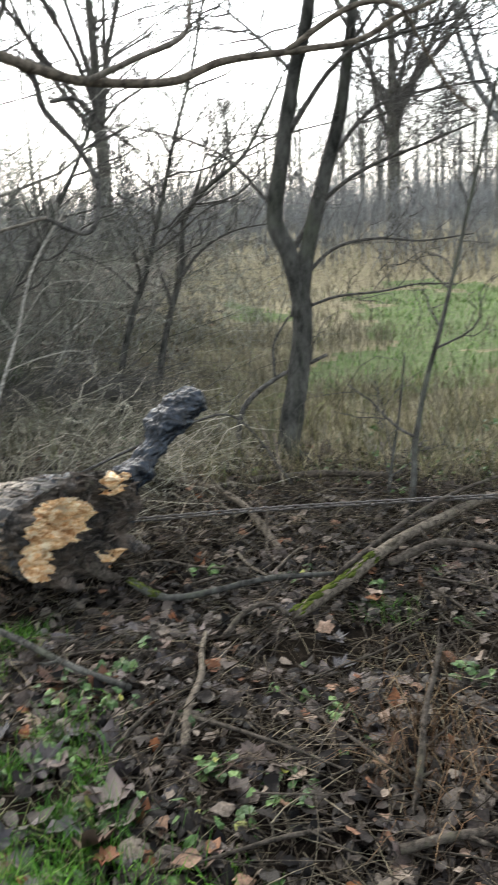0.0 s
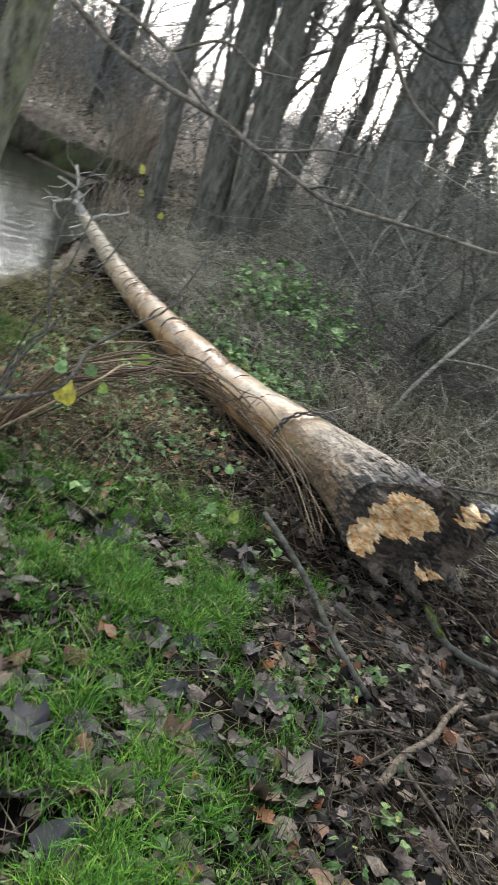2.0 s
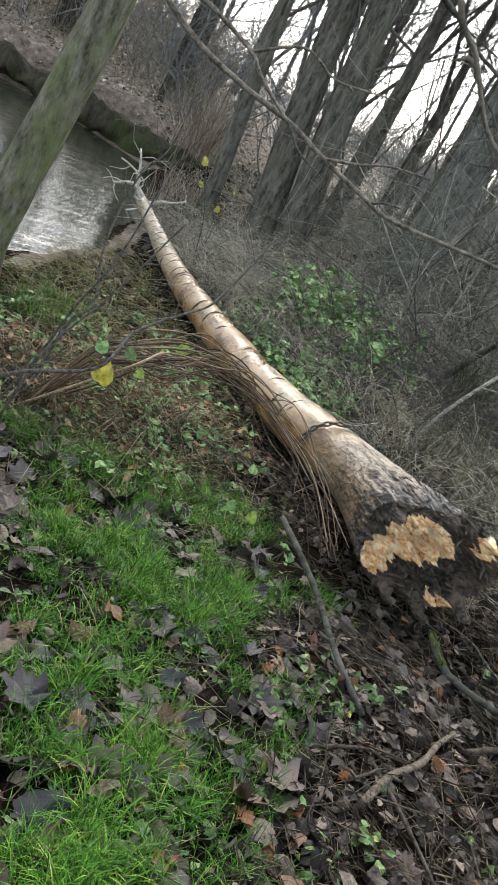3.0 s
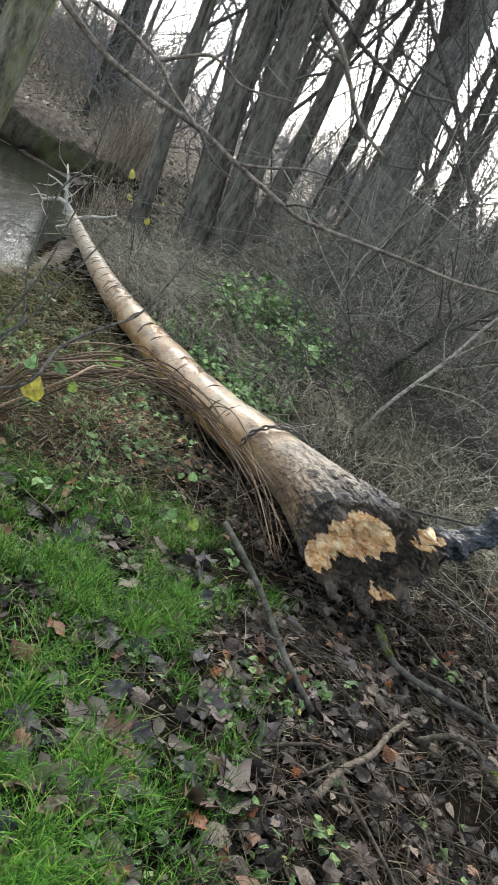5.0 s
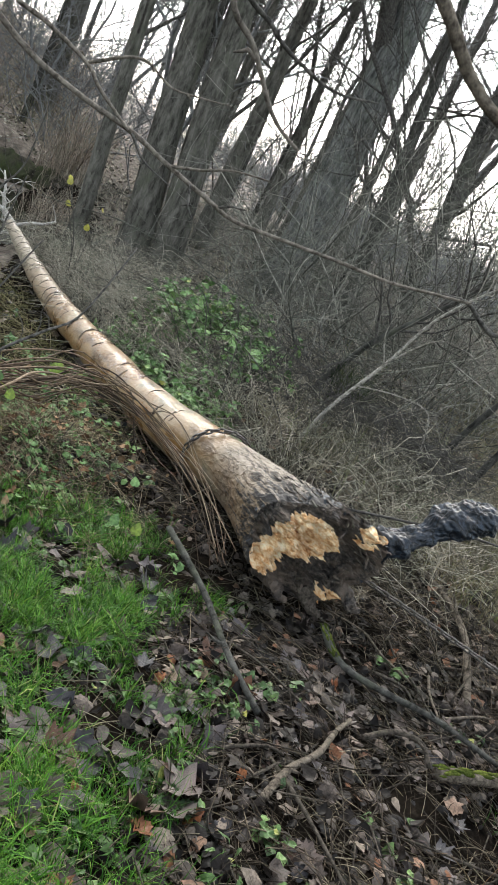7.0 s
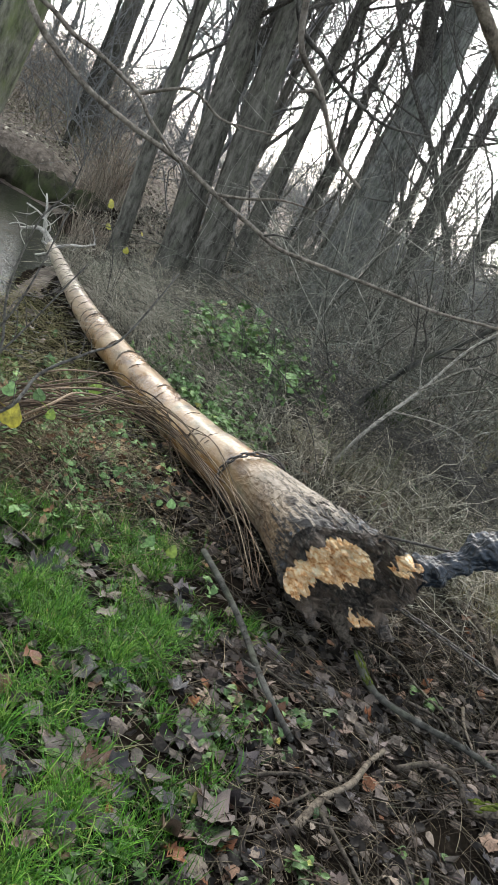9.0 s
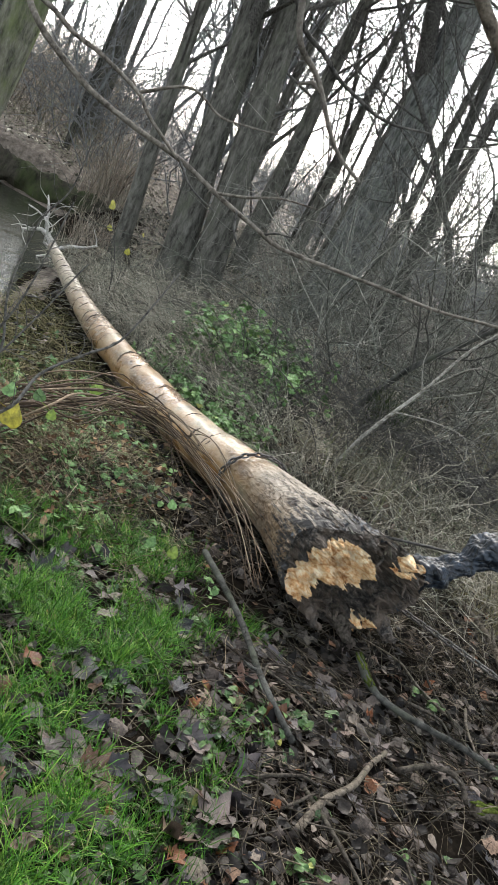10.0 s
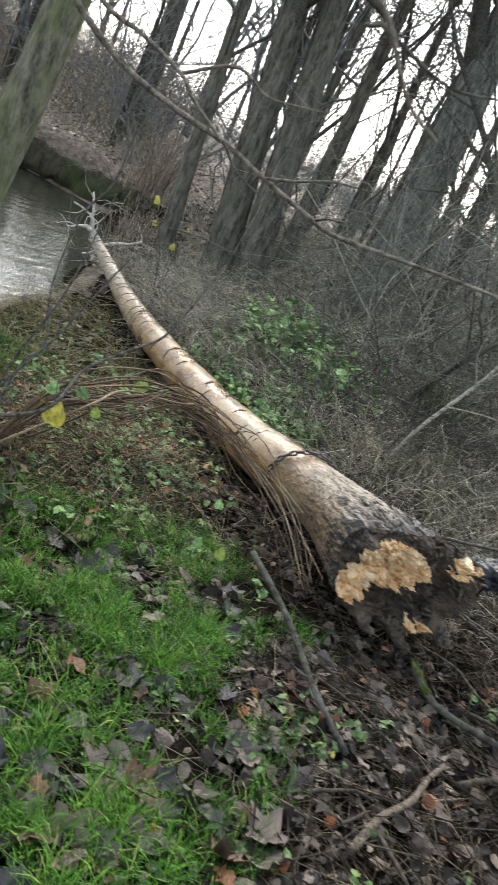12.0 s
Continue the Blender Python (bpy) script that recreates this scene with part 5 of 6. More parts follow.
def rods(geo, p, r):
    """Many thin three-sided stems; p: stem, point, xyz; r: stem, point."""
    n_, k = p.shape[:2]
    d = p[:, -1] - p[:, 0]
    d /= np.linalg.norm(d, axis=1)[:, None] + 1e-9
    h = np.where(abs(d[:, 2:3]) > 0.8, [[1.0, 0, 0]], [[0, 0, 1.0]])
    a = np.cross(d, h)
    a /= np.linalg.norm(a, axis=1)[:, None] + 1e-9
    c_ = np.cross(d, a)
    w = np.arange(3) * 2 * np.pi / 3
    off = np.cos(w)[None, :, None] * a[:, None] + np.sin(w)[None, :, None] * c_[:, None]
    v = p[:, :, None] + r[:, :, None, None] * off[:, None]
    i = np.arange(k - 1)[:, None] * 3
    j = np.arange(3)[None]
    f = np.stack([i + j, i + (j + 1) % 3, i + 3 + (j + 1) % 3, i + 3 + j], -1).reshape(-1, 4)
    f = (np.arange(n_)[:, None, None] * k * 3 + f[None]).reshape(-1, 4)
    geo.add(v.reshape(-1, 3), f)


def blades(geo, x, y, length, width, bend, rng, z=None):
    """Grass blades, each a narrow bent strip."""
    n_ = len(x)
    z = ground_z(x, y) if z is None else z
    ang = rng.uniform(0, 2 * np.pi, n_)
    out = np.column_stack([np.cos(ang), np.sin(ang), 0 * ang])
    t = np.array([0, 0.4, 0.75, 1.0])
    rise = np.sqrt(np.clip(1 - (bend[:, None] * t) ** 2, 0.05, 1)) * t * length[:, None]
    go = bend[:, None] * t ** 2 * length[:, None]
    mid = np.stack([x[:, None] + out[:, :1] * go, y[:, None] + out[:, 1:2] * go, z[:, None] - 0.005 + rise], -1)
    yaw = ang + rng.uniform(0.7, 2.4, n_)
    side = np.column_stack([np.cos(yaw), np.sin(yaw), 0 * yaw])
    w = width[:, None] * np.array([0.8, 1.0, 0.7, 0.12])[None] / 2
    v = np.stack([mid - side[:, None] * w[..., None], mid + side[:, None] * w[..., None]], 2).reshape(n_, 8, 3)
    f = np.array([(0, 1, 3, 2), (2, 3, 5, 4), (4, 5, 7, 6)])
    geo.add(v.reshape(-1, 3), (np.arange(n_)[:, None, None] * 8 + f[None]).reshape(-1, 4))


def leaf_shape(kind, curl, fold, rng, crumple=0.06):
    """Outline of a leaf one unit wide, as a fan round its middle."""
    if kind == "maple":
        tips = [(-90, 0.4), (-62, 0.4), (-28, 0.56), (-10, 0.45), (2, 0.53), (16, 0.45), (36, 0.68), (50, 0.55), (60, 0.58), (72, 0.48), (90, 0.74)]
        tips += [(180 - q, r) for q, r in tips[-2:0:-1]]
    elif kind == "round":
        tips = [(-90, 0.4), (-66, 0.46), (-42, 0.5), (-16, 0.5), (10, 0.47), (36, 0.44), (62, 0.5), (78, 0.58), (90, 0.72), (102, 0.58), (118, 0.5), (144, 0.44), (170, 0.47), (196, 0.5), (222, 0.5), (246, 0.46)]
    elif kind == "oval":
        tips = [(q, 0.5 * (1.0 if abs(math.sin(radians(q))) > 0.9 else 0.62 + 0.12 * abs(math.sin(radians(q))))) for q in range(-90, 270, 36)]
    else:
        tips = [(-90, 0.42), (-50, 0.4), (-15, 0.36), (20, 0.33), (55, 0.4), (90, 0.62), (125, 0.4), (160, 0.33), (195, 0.36), (230, 0.4)]
    pts = np.array([(r * math.cos(radians(q)), r * math.sin(radians(q)), 0) for q, r in tips])
    pts *= (1 + (0.03 if kind == "round" else 0.12) * rng.normal(0, 1, (len(pts), 1)))
    q2 = (pts[:, :2] ** 2).sum(1)
    pts[:, 2] = curl * q2 + fold * abs(pts[:, 0]) + crumple * rng.normal(0, 1, len(pts))
    v = np.vstack([pts, [(0, 0, 0)]])
    m_ = len(pts)
    return v, [(i, (i + 1) % m_, m_) for i in range(m_)]


def fallen_leaves(name, count, region, size, seed, kinds, material, label, lift=0.02, keep=None):
    rng = np.random.default_rng(seed)
    x0, x1, y0, y1 = region
    x, y = rng.uniform(x0, x1, count), rng.uniform(y0, y1, count)
    if keep is not None:
        ok = keep(x, y, rng)
        x, y = x[ok], y[ok]
    d_, _ = stream_at(x, y)
    x, y = x[d_ > 0.15], y[d_ > 0.15]
    g = Geo()
    which = rng.integers(0, 6, len(x))
    for k in range(6):
        v, f = leaf_shape(kinds[k % len(kinds)], rng.uniform(-0.8, 0.9), rng.uniform(-0.3, 0.4), rng)
        s_ = which == k
        n_ = int(s_.sum())
        pos = np.column_stack([x[s_], y[s_], ground_z(x[s_], y[s_]) + lift * rng.uniform(0.3, 2.2, n_)])
        place_batch(g, v, f, pos, rng.uniform(0, 6.28, n_), rng.normal(0, 0.42, n_), rng.normal(0, 0.42, n_), rng.uniform(*size, n_))
    return tagged(part(name, g, material), label, "leaf litter", kind="stuff")


GRASS_AREA = [(-0.2, 0.9), (-0.28, 1.5), (-0.4, 1.75), (-0.5, 1.97), (-0.7, 2.05), (-0.88, 2.15), (-1.02, 2.4), (-1.3, 2.67), (-1.52, 2.86), (-1.78, 2.88), (-2.05, 2.6), (-2.3, 2.25), (-2.9, 1.7), (-3.2, 1.2), (-2.6, 0.3), (-0.5, 0.4)]


def not_in_grass(x, y, rng):
    thin = inside(GRASS_AREA, x, y)
    bare = (((x - 0.72) / 0.72) ** 2 + ((y - 2.66) / 0.2) ** 2 < 1 + 0.6 * (clumpy(x, y, 6.0, 1.0) - 0.5)) | (((x + 1.3) / 0.42) ** 2 + ((y - 2.97) / 0.27) ** 2 < 1 + 0.6 * (clumpy(x, y, 6.0, 2.0) - 0.5))
    edge = np.clip(1 - (x - 1.4) / 1.4, 0, 1) * np.clip((y - 0.2) / 0.8, 0, 1)
    return (rng.random(len(x)) < edge) & np.where(thin, rng.random(len(x)) < 0.5, np.where(bare, rng.random(len(x)) < 0.12, True))


fallen_leaves("leaf_litter", 20000, (-3.4, 2.8, 0.2, 5.0), (0.022, 0.078), 301, ("maple", "oval", "long", "oval", "maple", "long"), LEAF_DEAD, "wet dark brown fallen leaves covering the soil", keep=not_in_grass)
fallen_leaves("hummock_leaves", 420, (-3.4, -1.9, 2.2, 3.6), (0.025, 0.05), 305, ("oval", "long", "maple"), RUSSET, "pale dry leaves caught in the hummock's hay", 0.06)
fallen_leaves("leaf_litter", 8000, (-11, 3.0, 4.4, 12.5), (0.05, 0.12), 302, ("oval", "maple", "long"), LEAF_DEAD, "brown fallen leaves under the brush", keep=lambda x, y, r: (x < -1.2) | (y < 5.6))
fallen_leaves("path_leaf_litter", 8500, (-4.4, 4.8, -4.2, 4.8), (0.03, 0.085), 304, ("maple", "oval", "long"), LEAF_DEAD, "brown leaves strewn along the woodland path", keep=lambda x, y, r: ((y < 1.0) | (x < -3.2) | (x > 1.7)) & (r.random(len(x)) < 1.15 - 0.13 * np.hypot(x, y - 1.0)))
fallen_leaves("bank_leaf_litter", 9000, (-22, -8, 6.5, 18), (0.04, 0.09), 303, ("oval", "long"), BRUSH, "pale brown leaves on the far stream bank", 0.02, lambda x, y, r: stream_at(x, y)[1] < 0)


def straw_cover(name, count, region, length, rad, seed, material, label, flat=0.12, keep=None, category="twig litter"):
    rng = np.random.default_rng(seed)
    x0, x1, y0, y1 = region
    x, y = rng.uniform(x0, x1, count), rng.uniform(y0, y1, count)
    if keep is not None:
        ok = keep(x, y, rng)
        x, y = x[ok], y[ok]
    n_ = len(x)
    ln, ang = rng.uniform(*length, n_), rng.uniform(0, 6.28, n_)
    dz = rng.normal(0, flat, n_)
    t = np.linspace(-0.5, 0.5, 4)
    bendx, bendy = rng.normal(0, 0.12, n_), rng.normal(0, 0.12, n_)
    px = x[:, None] + np.cos(ang)[:, None] * t * ln[:, None] + (bendx * ln)[:, None] * t ** 2
    py = y[:, None] + np.sin(ang)[:, None] * t * ln[:, None] + (bendy * ln)[:, None] * t ** 2
    pz = ground_z(px.ravel(), py.ravel()).reshape(px.shape) + 0.012 + rng.uniform(0, 0.03, n_)[:, None] + (dz * ln)[:, None] * t
    r = rng.uniform(*rad, n_)[:, None] * np.array([1, 0.9, 0.8, 0.5])
    g = Geo()
    rods(g, np.stack([px, py, pz], -1), r)
    return tagged(part(name, g, material), label, category, kind="stuff")


straw_cover("twig_litter", 12500, (-3.0, 2.4, 0.5, 5.2), (0.05, 0.34), (0.0008, 0.0026), 311, STRAW, "dry stems and small twigs strewn over the leaves", keep=not_in_grass)
straw_cover("fine_twigs", 1500, (-2.6, 1.6, 1.0, 4.6), (0.15, 0.6), (0.0016, 0.0042), 312, STICK, "thin dark twigs lying over the litter", 0.16, keep=lambda x, y, r: ~inside(GRASS_AREA, x, y) | (r.random(len(x)) < 0.1))


# ---- grass ----
TUSSOCK = island_mat("half_dry_grass", [(0.0, (0.1, 0.115, 0.04)), (0.4, (0.17, 0.16, 0.08)), (0.8, (0.28, 0.245, 0.15)), (1.0, (0.4, 0.36, 0.24))], 0.7, 40)

def grass_cover():
    rng = np.random.default_rng(320)
    g = Geo()
    n_ = 4900
    x, y = rng.uniform(-3.2, -0.1, n_), rng.uniform(0.4, 3.0, n_)
    lush = clumpy(x, y, 4.0, 1.0)
    ok = inside(GRASS_AREA, x + rng.normal(0, 0.05, n_), y + rng.normal(0, 0.05, n_)) & (rng.random(n_) < np.clip(0.12 + (lush - 0.3) * 1.2 + (clumpy(x, y, 8.0, 3.0) - 0.5) * 2.0, 0.04, 0.95))
    for cx, cy, rich in zip(x[ok], y[ok], lush[ok]):
        m = int(rng.uniform(14, 60) * (0.5 + rich))
        spread = rng.uniform(0.012, 0.045)
        bx, by = rng.normal(cx, spread, m), rng.normal(cy, spread, m)
        tall = rng.uniform(0.05, 0.15) * (0.6 + 0.6 * rich)
        blades(g, bx, by, tall * rng.uniform(0.5, 1.15, m), rng.uniform(0.0018, 0.0045, m), rng.uniform(0.35, 0.98, m), rng)
    for cx, cy, s, n_ in ((-1.01, 2.81, 0.05, 260), (-1.1, 2.55, 0.07, 200), (-0.42, 1.62, 0.09, 300), (-0.2, 1.35, 0.12, 350), (-0.62, 2.1, 0.07, 160), (0.5, 2.95, 0.06, 90), (-3.85, 3.05, 0.2, 1100), (-4.15, 3.4, 0.12, 400), (-2.0, 2.75, 0.14, 300), (-2.4, 2.5, 0.2, 300), (-0.05, 1.2, 0.15, 300), (-1.62, 2.98, 0.1, 200)):
        x, y = rng.normal(cx, s, n_), rng.normal(cy, s, n_)
        blades(g, x, y, rng.uniform(0.05, 0.13, n_), rng.uniform(0.0018, 0.004, n_), rng.uniform(0.2, 0.9, n_), rng)
    x, y = rng.uniform(-4.0, 2.5, 15000), rng.uniform(-4, 1.2, 15000)
    ok = (rng.random(15000) < np.clip((clumpy(x, y, 2.2, 4.0) - 0.5) * 3, 0, 0.8)) & ((y < 0.9) | (x < -0.5)) & ~((y > 0.35) & (x > -2.6) & (x < -0.3))
    x, y = x[ok], y[ok]
    blades(g, x, y, rng.uniform(0.05, 0.12, len(x)), rng.uniform(0.003, 0.006, len(x)), rng.uniform(0.2, 0.95, len(x)), rng)
    tagged(part("grass", g, GRASS), "fresh green grass tufts on the path's edge", "grass", kind="stuff")
    # tall dry grass round the forked tree and out into the meadow
    g = Geo()
    n_ = 26000
    x, y = rng.uniform(-2.6, 4.5, n_), rng.uniform(4.5, 10.5, n_)
    ok = (rng.random(n_) < 0.25 + 0.7 * clumpy(x, y, 1.6, 3.0)) & (y > 4.9 - 0.35 * np.abs(x - 0.5).clip(0, 1) + 0.3 * np.sin(5 * x)) & (x > -2.5 + (y - 4.5) * -0.05) & ((y < 7.2) | ~is_green(x, y) | (rng.random(n_) < 0.1))
    x, y = x[ok], y[ok]
    blades(g, x, y, rng.uniform(0.12, 0.42, len(x)), rng.uniform(0.003, 0.008, len(x)), rng.uniform(0.2, 0.95, len(x)), rng)
    n_ = 22000
    x, y = rng.uniform(-9, 9, n_), 9.5 + 17 * rng.random(n_) ** 1.3
    ok = ~is_green(x, y) | (rng.random(n_) < 0.12)
    x, y = x[ok], y[ok]
    blades(g, x, y, rng.uniform(0.1, 0.28, len(x)), rng.uniform(0.006, 0.014, len(x)), rng.uniform(0.2, 0.95, len(x)), rng)
    tagged(part("dry_grass", g, REED), "tall dry brown meadow grass", "grass", kind="stuff")
    g = Geo()
    n_ = 9000
    x, y = rng.uniform(-0.9, 3.2, n_), 4.55 + 2.8 * rng.random(n_)
    ok = rng.random(n_) < clumpy(x, y, 2.6, 6.0) * 1.2
    x, y = x[ok], y[ok]
    blades(g, x, y, rng.uniform(0.08, 0.3, len(x)), rng.uniform(0.0025, 0.006, len(x)), rng.uniform(0.3, 0.95, len(x)), rng)
    tagged(part("tussock_grass", g, TUSSOCK), "pale half-green tussock grass round the forked tree", "grass", kind="stuff")
    g = Geo()
    n_ = 30000
    x, y = rng.uniform(-3, 9, n_), rng.uniform(7, 24, n_)
    ok = is_green(x, y)
    x, y = x[ok], y[ok]
    blades(g, x, y, rng.uniform(0.05, 0.12, len(x)), rng.uniform(0.006, 0.014, len(x)), rng.uniform(0.2, 0.9, len(x)), rng)
    tagged(part("meadow_grass", g, MEADOW_BLADE), "short green meadow grass beyond the trees", "grass", kind="stuff")


grass_cover()


# ---- brambles and dry brush behind the trunk ----
def brush_cover(name, count, sample, length, height, rad, seed, material, label, category="brush", pts_n=7, kinky=0.04):
    rng = np.random.default_rng(seed)
    x, y = sample(count, rng)
    n_ = len(x)
    ang = rng.uniform(0, 6.28, n_)
    ln, hh = rng.uniform(*length, n_), rng.uniform(*height, n_)
    t = np.linspace(0, 1, pts_n)
    kink = rng.normal(0, kinky, (n_, pts_n, 3)) * ln[:, None, None]
    px = x[:, None] + np.cos(ang)[:, None] * ln[:, None] * t + kink[..., 0] * t
    py = y[:, None] + np.sin(ang)[:, None] * ln[:, None] * t + kink[..., 1] * t
    pz = ground_z(x, y)[:, None] - 0.02 + hh[:, None] * (2.6 * t - 2.1 * t ** 2) + kink[..., 2] * t
    low = ground_z(px.ravel(), py.ravel()).reshape(px.shape) - 0.02
    pz = np.maximum(pz, low)
    r = rng.uniform(*rad, n_)[:, None] * np.linspace(1, 0.4, pts_n)
    g = Geo()
    rods(g, np.stack([px, py, pz], -1), r)
    return tagged(part(name, g, material), label, category, kind="stuff")


HAY = island_mat("brown_hay", [(0.0, (0.02, 0.017, 0.012)), (0.4, (0.085, 0.07, 0.048)), (0.75, (0.25, 0.212, 0.145)), (1.0, (0.42, 0.37, 0.27))], 0.8, 60)


def behind_trunk(n_, rng):
    x = rng.uniform(-5.4, -0.5, n_)
    y = trunk_y(x) + np.where((x < -1.85) & (x > -4.2), 0.78, 0.38) + 3.0 * rng.random(n_) ** 1.25
    ok = (rng.random(n_) < np.clip(1.9 * clumpy(x, y, 2.4, 7.0) - 0.35, 0.08, 1)) & ((x < -0.9) | (y > 4.3))
    return x[ok], y[ok]


brush_cover("dry_brambles", 8000, behind_trunk, (0.2, 0.9), (0.05, 0.36), (0.0012, 0.0034), 331, BRUSH, "tangled grey-brown dry brambles behind the trunk", "brush", 7, 0.11)
brush_cover("bramble_runners", 900, lambda n_, r: (lambda x, y: (x[y > trunk_y(x) + 1.1], y[y > trunk_y(x) + 1.1]))(*behind_trunk(n_, r)), (0.4, 1.1), (0.2, 0.6), (0.002, 0.0045), 342, BRUSH, "long arching pale bramble runners", "brush", 9, 0.08)
brush_cover("tall_brambles", 340, lambda n_, r: (r.normal(-2.5, 0.75, n_), r.normal(6.1, 0.5, n_)), (0.4, 1.4), (0.3, 0.85), (0.002, 0.006), 332, TWIG, "dark tangled bramble heap")
brush_cover("bank_brush", 2600, lambda n_, r: (lambda x: (x, trunk_y(x) + 0.3 + 1.6 * r.random(n_)))(r.uniform(-7.2, -3.6, n_)), (0.2, 0.8), (0.12, 0.5), (0.0018, 0.0042), 333, BRUSH, "dry upright stems along the stream bank", "brush", 5)
brush_cover("bank_weeds", 1800, lambda n_, r: (lambda x, y: (x[stream_at(x, y)[0] > 0.2], y[stream_at(x, y)[0] > 0.2]))(r.uniform(-10.5, -5.5, n_), r.uniform(6.4, 11.5, n_)), (0.2, 0.8), (0.1, 0.5), (0.0018, 0.0045), 340, BRUSH, "dry weeds on the bank under the trees", "brush", 5)
brush_cover("brush_pile", 600, lambda n_, r: (r.normal(-1.75, 0.4, n_), r.normal(6.1, 0.25, n_)), (0.3, 1.0), (0.1, 0.5), (0.002, 0.006), 330, TWIG, "dark pile of tangled dead twigs", "brush", 5)
brush_cover("dry_stems", 2600, lambda n_, r: (r.uniform(-1.3, 2.4, n_), 3.6 + 1.6 * r.random(n_)), (0.1, 0.5), (0.03, 0.22), (0.0009, 0.0024), 334, STRAW, "dry stems and bramble runners round the saplings", "brush", 5)
brush_cover("near_stems", 900, lambda n_, r: (r.uniform(-0.4, 1.3, n_), r.uniform(1.2, 3.2, n_)), (0.08, 0.35), (0.02, 0.13), (0.001, 0.0024), 335, STRAW, "bent dry stems among the litter", "brush", 5)
brush_cover("pale_straws", 420, lambda n_, r: (r.uniform(-1.0, 1.2, n_), r.uniform(1.3, 3.4, n_)), (0.1, 0.4), (0.015, 0.08), (0.0009, 0.002), 341, HAY, "pale bent straws over the leaves", "brush", 5)
brush_cover("hummock_stems", 3300, lambda n_, r: (r.normal(-2.6, 0.42, n_), r.normal(2.72, 0.36, n_)), (0.1, 0.5), (0.03, 0.19), (0.001, 0.0026), 336, HAY, "dry grass stems hanging over the hummock", "brush", 6, 0.09)
brush_cover("bank_stems", 3600, lambda n_, r: (lambda x, y: (x[stream_at(x, y)[0] > 0.04], y[stream_at(x, y)[0] > 0.04]))(*(lambda x: (x, trunk_y(x) - 0.12 - 1.6 * r.random(n_)))(r.uniform(-6.4, -2.4, n_))), (0.1, 0.45), (0.02, 0.16), (0.001, 0.0026), 337, TUSSOCK, "dry stems on the near stream bank", "brush", 5)

brush_cover("russet_stems", 150, lambda n_, r: (r.normal(0.56, 0.09, n_), r.normal(1.95, 0.2, n_)), (0.05, 0.3), (0.08, 0.3), (0.0009, 0.002), 338, RUSSET, "clump of russet dry weed stems", "brush", 5)
brush_cover("pale_grass_stems", 1500, behind_trunk, (0.1, 0.4), (0.12, 0.38), (0.0009, 0.002), 339, BRUSH, "pale dry grass tufts in the brambles", "brush", 5)

def far_ring(lo, hi, near, deep, min_d=1.0, far_side=None):
    def sample(n_, r):
        b_, q = np.radians(r.uniform(lo, hi, n_)), near + deep * r.random(n_)
        x, y = q * np.sin(b_), q * np.cos(b_)
        d_, s_ = stream_at(x, y)
        ok = d_ > min_d
        if far_side is not None:
            ok &= s_ * far_side > 0
        return x[ok], y[ok]
    return sample


# scrub beyond the stream: its brown is lightened to stand for haze
SCRUB = island_mat("hazed_brown_scrub", [(0.0, (0.14, 0.122, 0.098)), (0.6, (0.26, 0.23, 0.19)), (1.0, (0.42, 0.375, 0.31))], 0.85, 30)
brush_cover("far_undergrowth", 5600, far_ring(-34, 24, 18.5, 26), (0.3, 1.6), (0.6, 2.6), (0.005, 0.016), 351, TWIG_HAZE, "dense grey bare undergrowth of the far wood", "undergrowth", 5)
brush_cover("far_thicket", 3000, far_ring(-38, 24, 40, 34), (0.8, 3.0), (1.5, 4.5), (0.012, 0.03), 352, TWIG_HAZE, "hazy grey treetops of the far wood", "undergrowth", 5)
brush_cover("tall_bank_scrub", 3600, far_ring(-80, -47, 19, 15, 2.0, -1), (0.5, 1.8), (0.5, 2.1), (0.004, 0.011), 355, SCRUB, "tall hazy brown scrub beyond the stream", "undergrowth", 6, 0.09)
brush_cover("bank_scrub", 1500, far_ring(-80, -45, 13.5, 6, 1.2, -1), (0.2, 0.9), (0.2, 1.1), (0.002, 0.006), 354, REED, "dry brown scrub on the far bank", "undergrowth", 5)

# ---- green plants ----
def plants(name, clumps, seed, label, size=(0.025, 0.06), tall=0.12, kinds=("oval", "long"), material=LEAF_GREEN):
    rng = np.random.default_rng(seed)
    leaves, stems = Geo(), []
    pos = []
    for x0, y0, s, n_ in clumps:
        x, y = rng.normal(x0, s, n_), rng.normal(y0, s, n_)
        z = ground_z(x, y)
        for xi, yi, zi in zip(x, y, z):
            h = rng.uniform(0.3, 1.0) * tall
            top = np.array([xi + rng.normal(0, 0.02), yi + rng.normal(0, 0.02), zi + h])
            stems.append([(xi, yi, zi - 0.01), ((xi + top[0]) / 2, (yi + top[1]) / 2, zi + h * 0.6), tuple(top)])
            for q in range(rng.integers(3, 7)):
                pos.append(top * 1.0 + (rng.normal(0, 0.028), rng.normal(0, 0.028), -rng.uniform(0, 0.6) * h))
    pos = np.array(pos)
    which = rng.integers(0, 4, len(pos))
    for k in range(4):
        v, f = leaf_shape(kinds[k % len(kinds)], rng.uniform(-0.7, 0.1), rng.uniform(0, 0.3), rng)
        p = pos[which == k]
        place_batch(leaves, v, f, p, rng.uniform(0, 6.28, len(p)), rng.normal(0, 0.45, len(p)), rng.normal(0, 0.45, len(p)), rng.uniform(*size, len(p)))
    p = np.array(stems)
    rods(leaves, p, np.full(p.shape[:2], 0.0012))
    return tagged(part(name, leaves, material, smooth=False), label, "plant", kind="stuff")


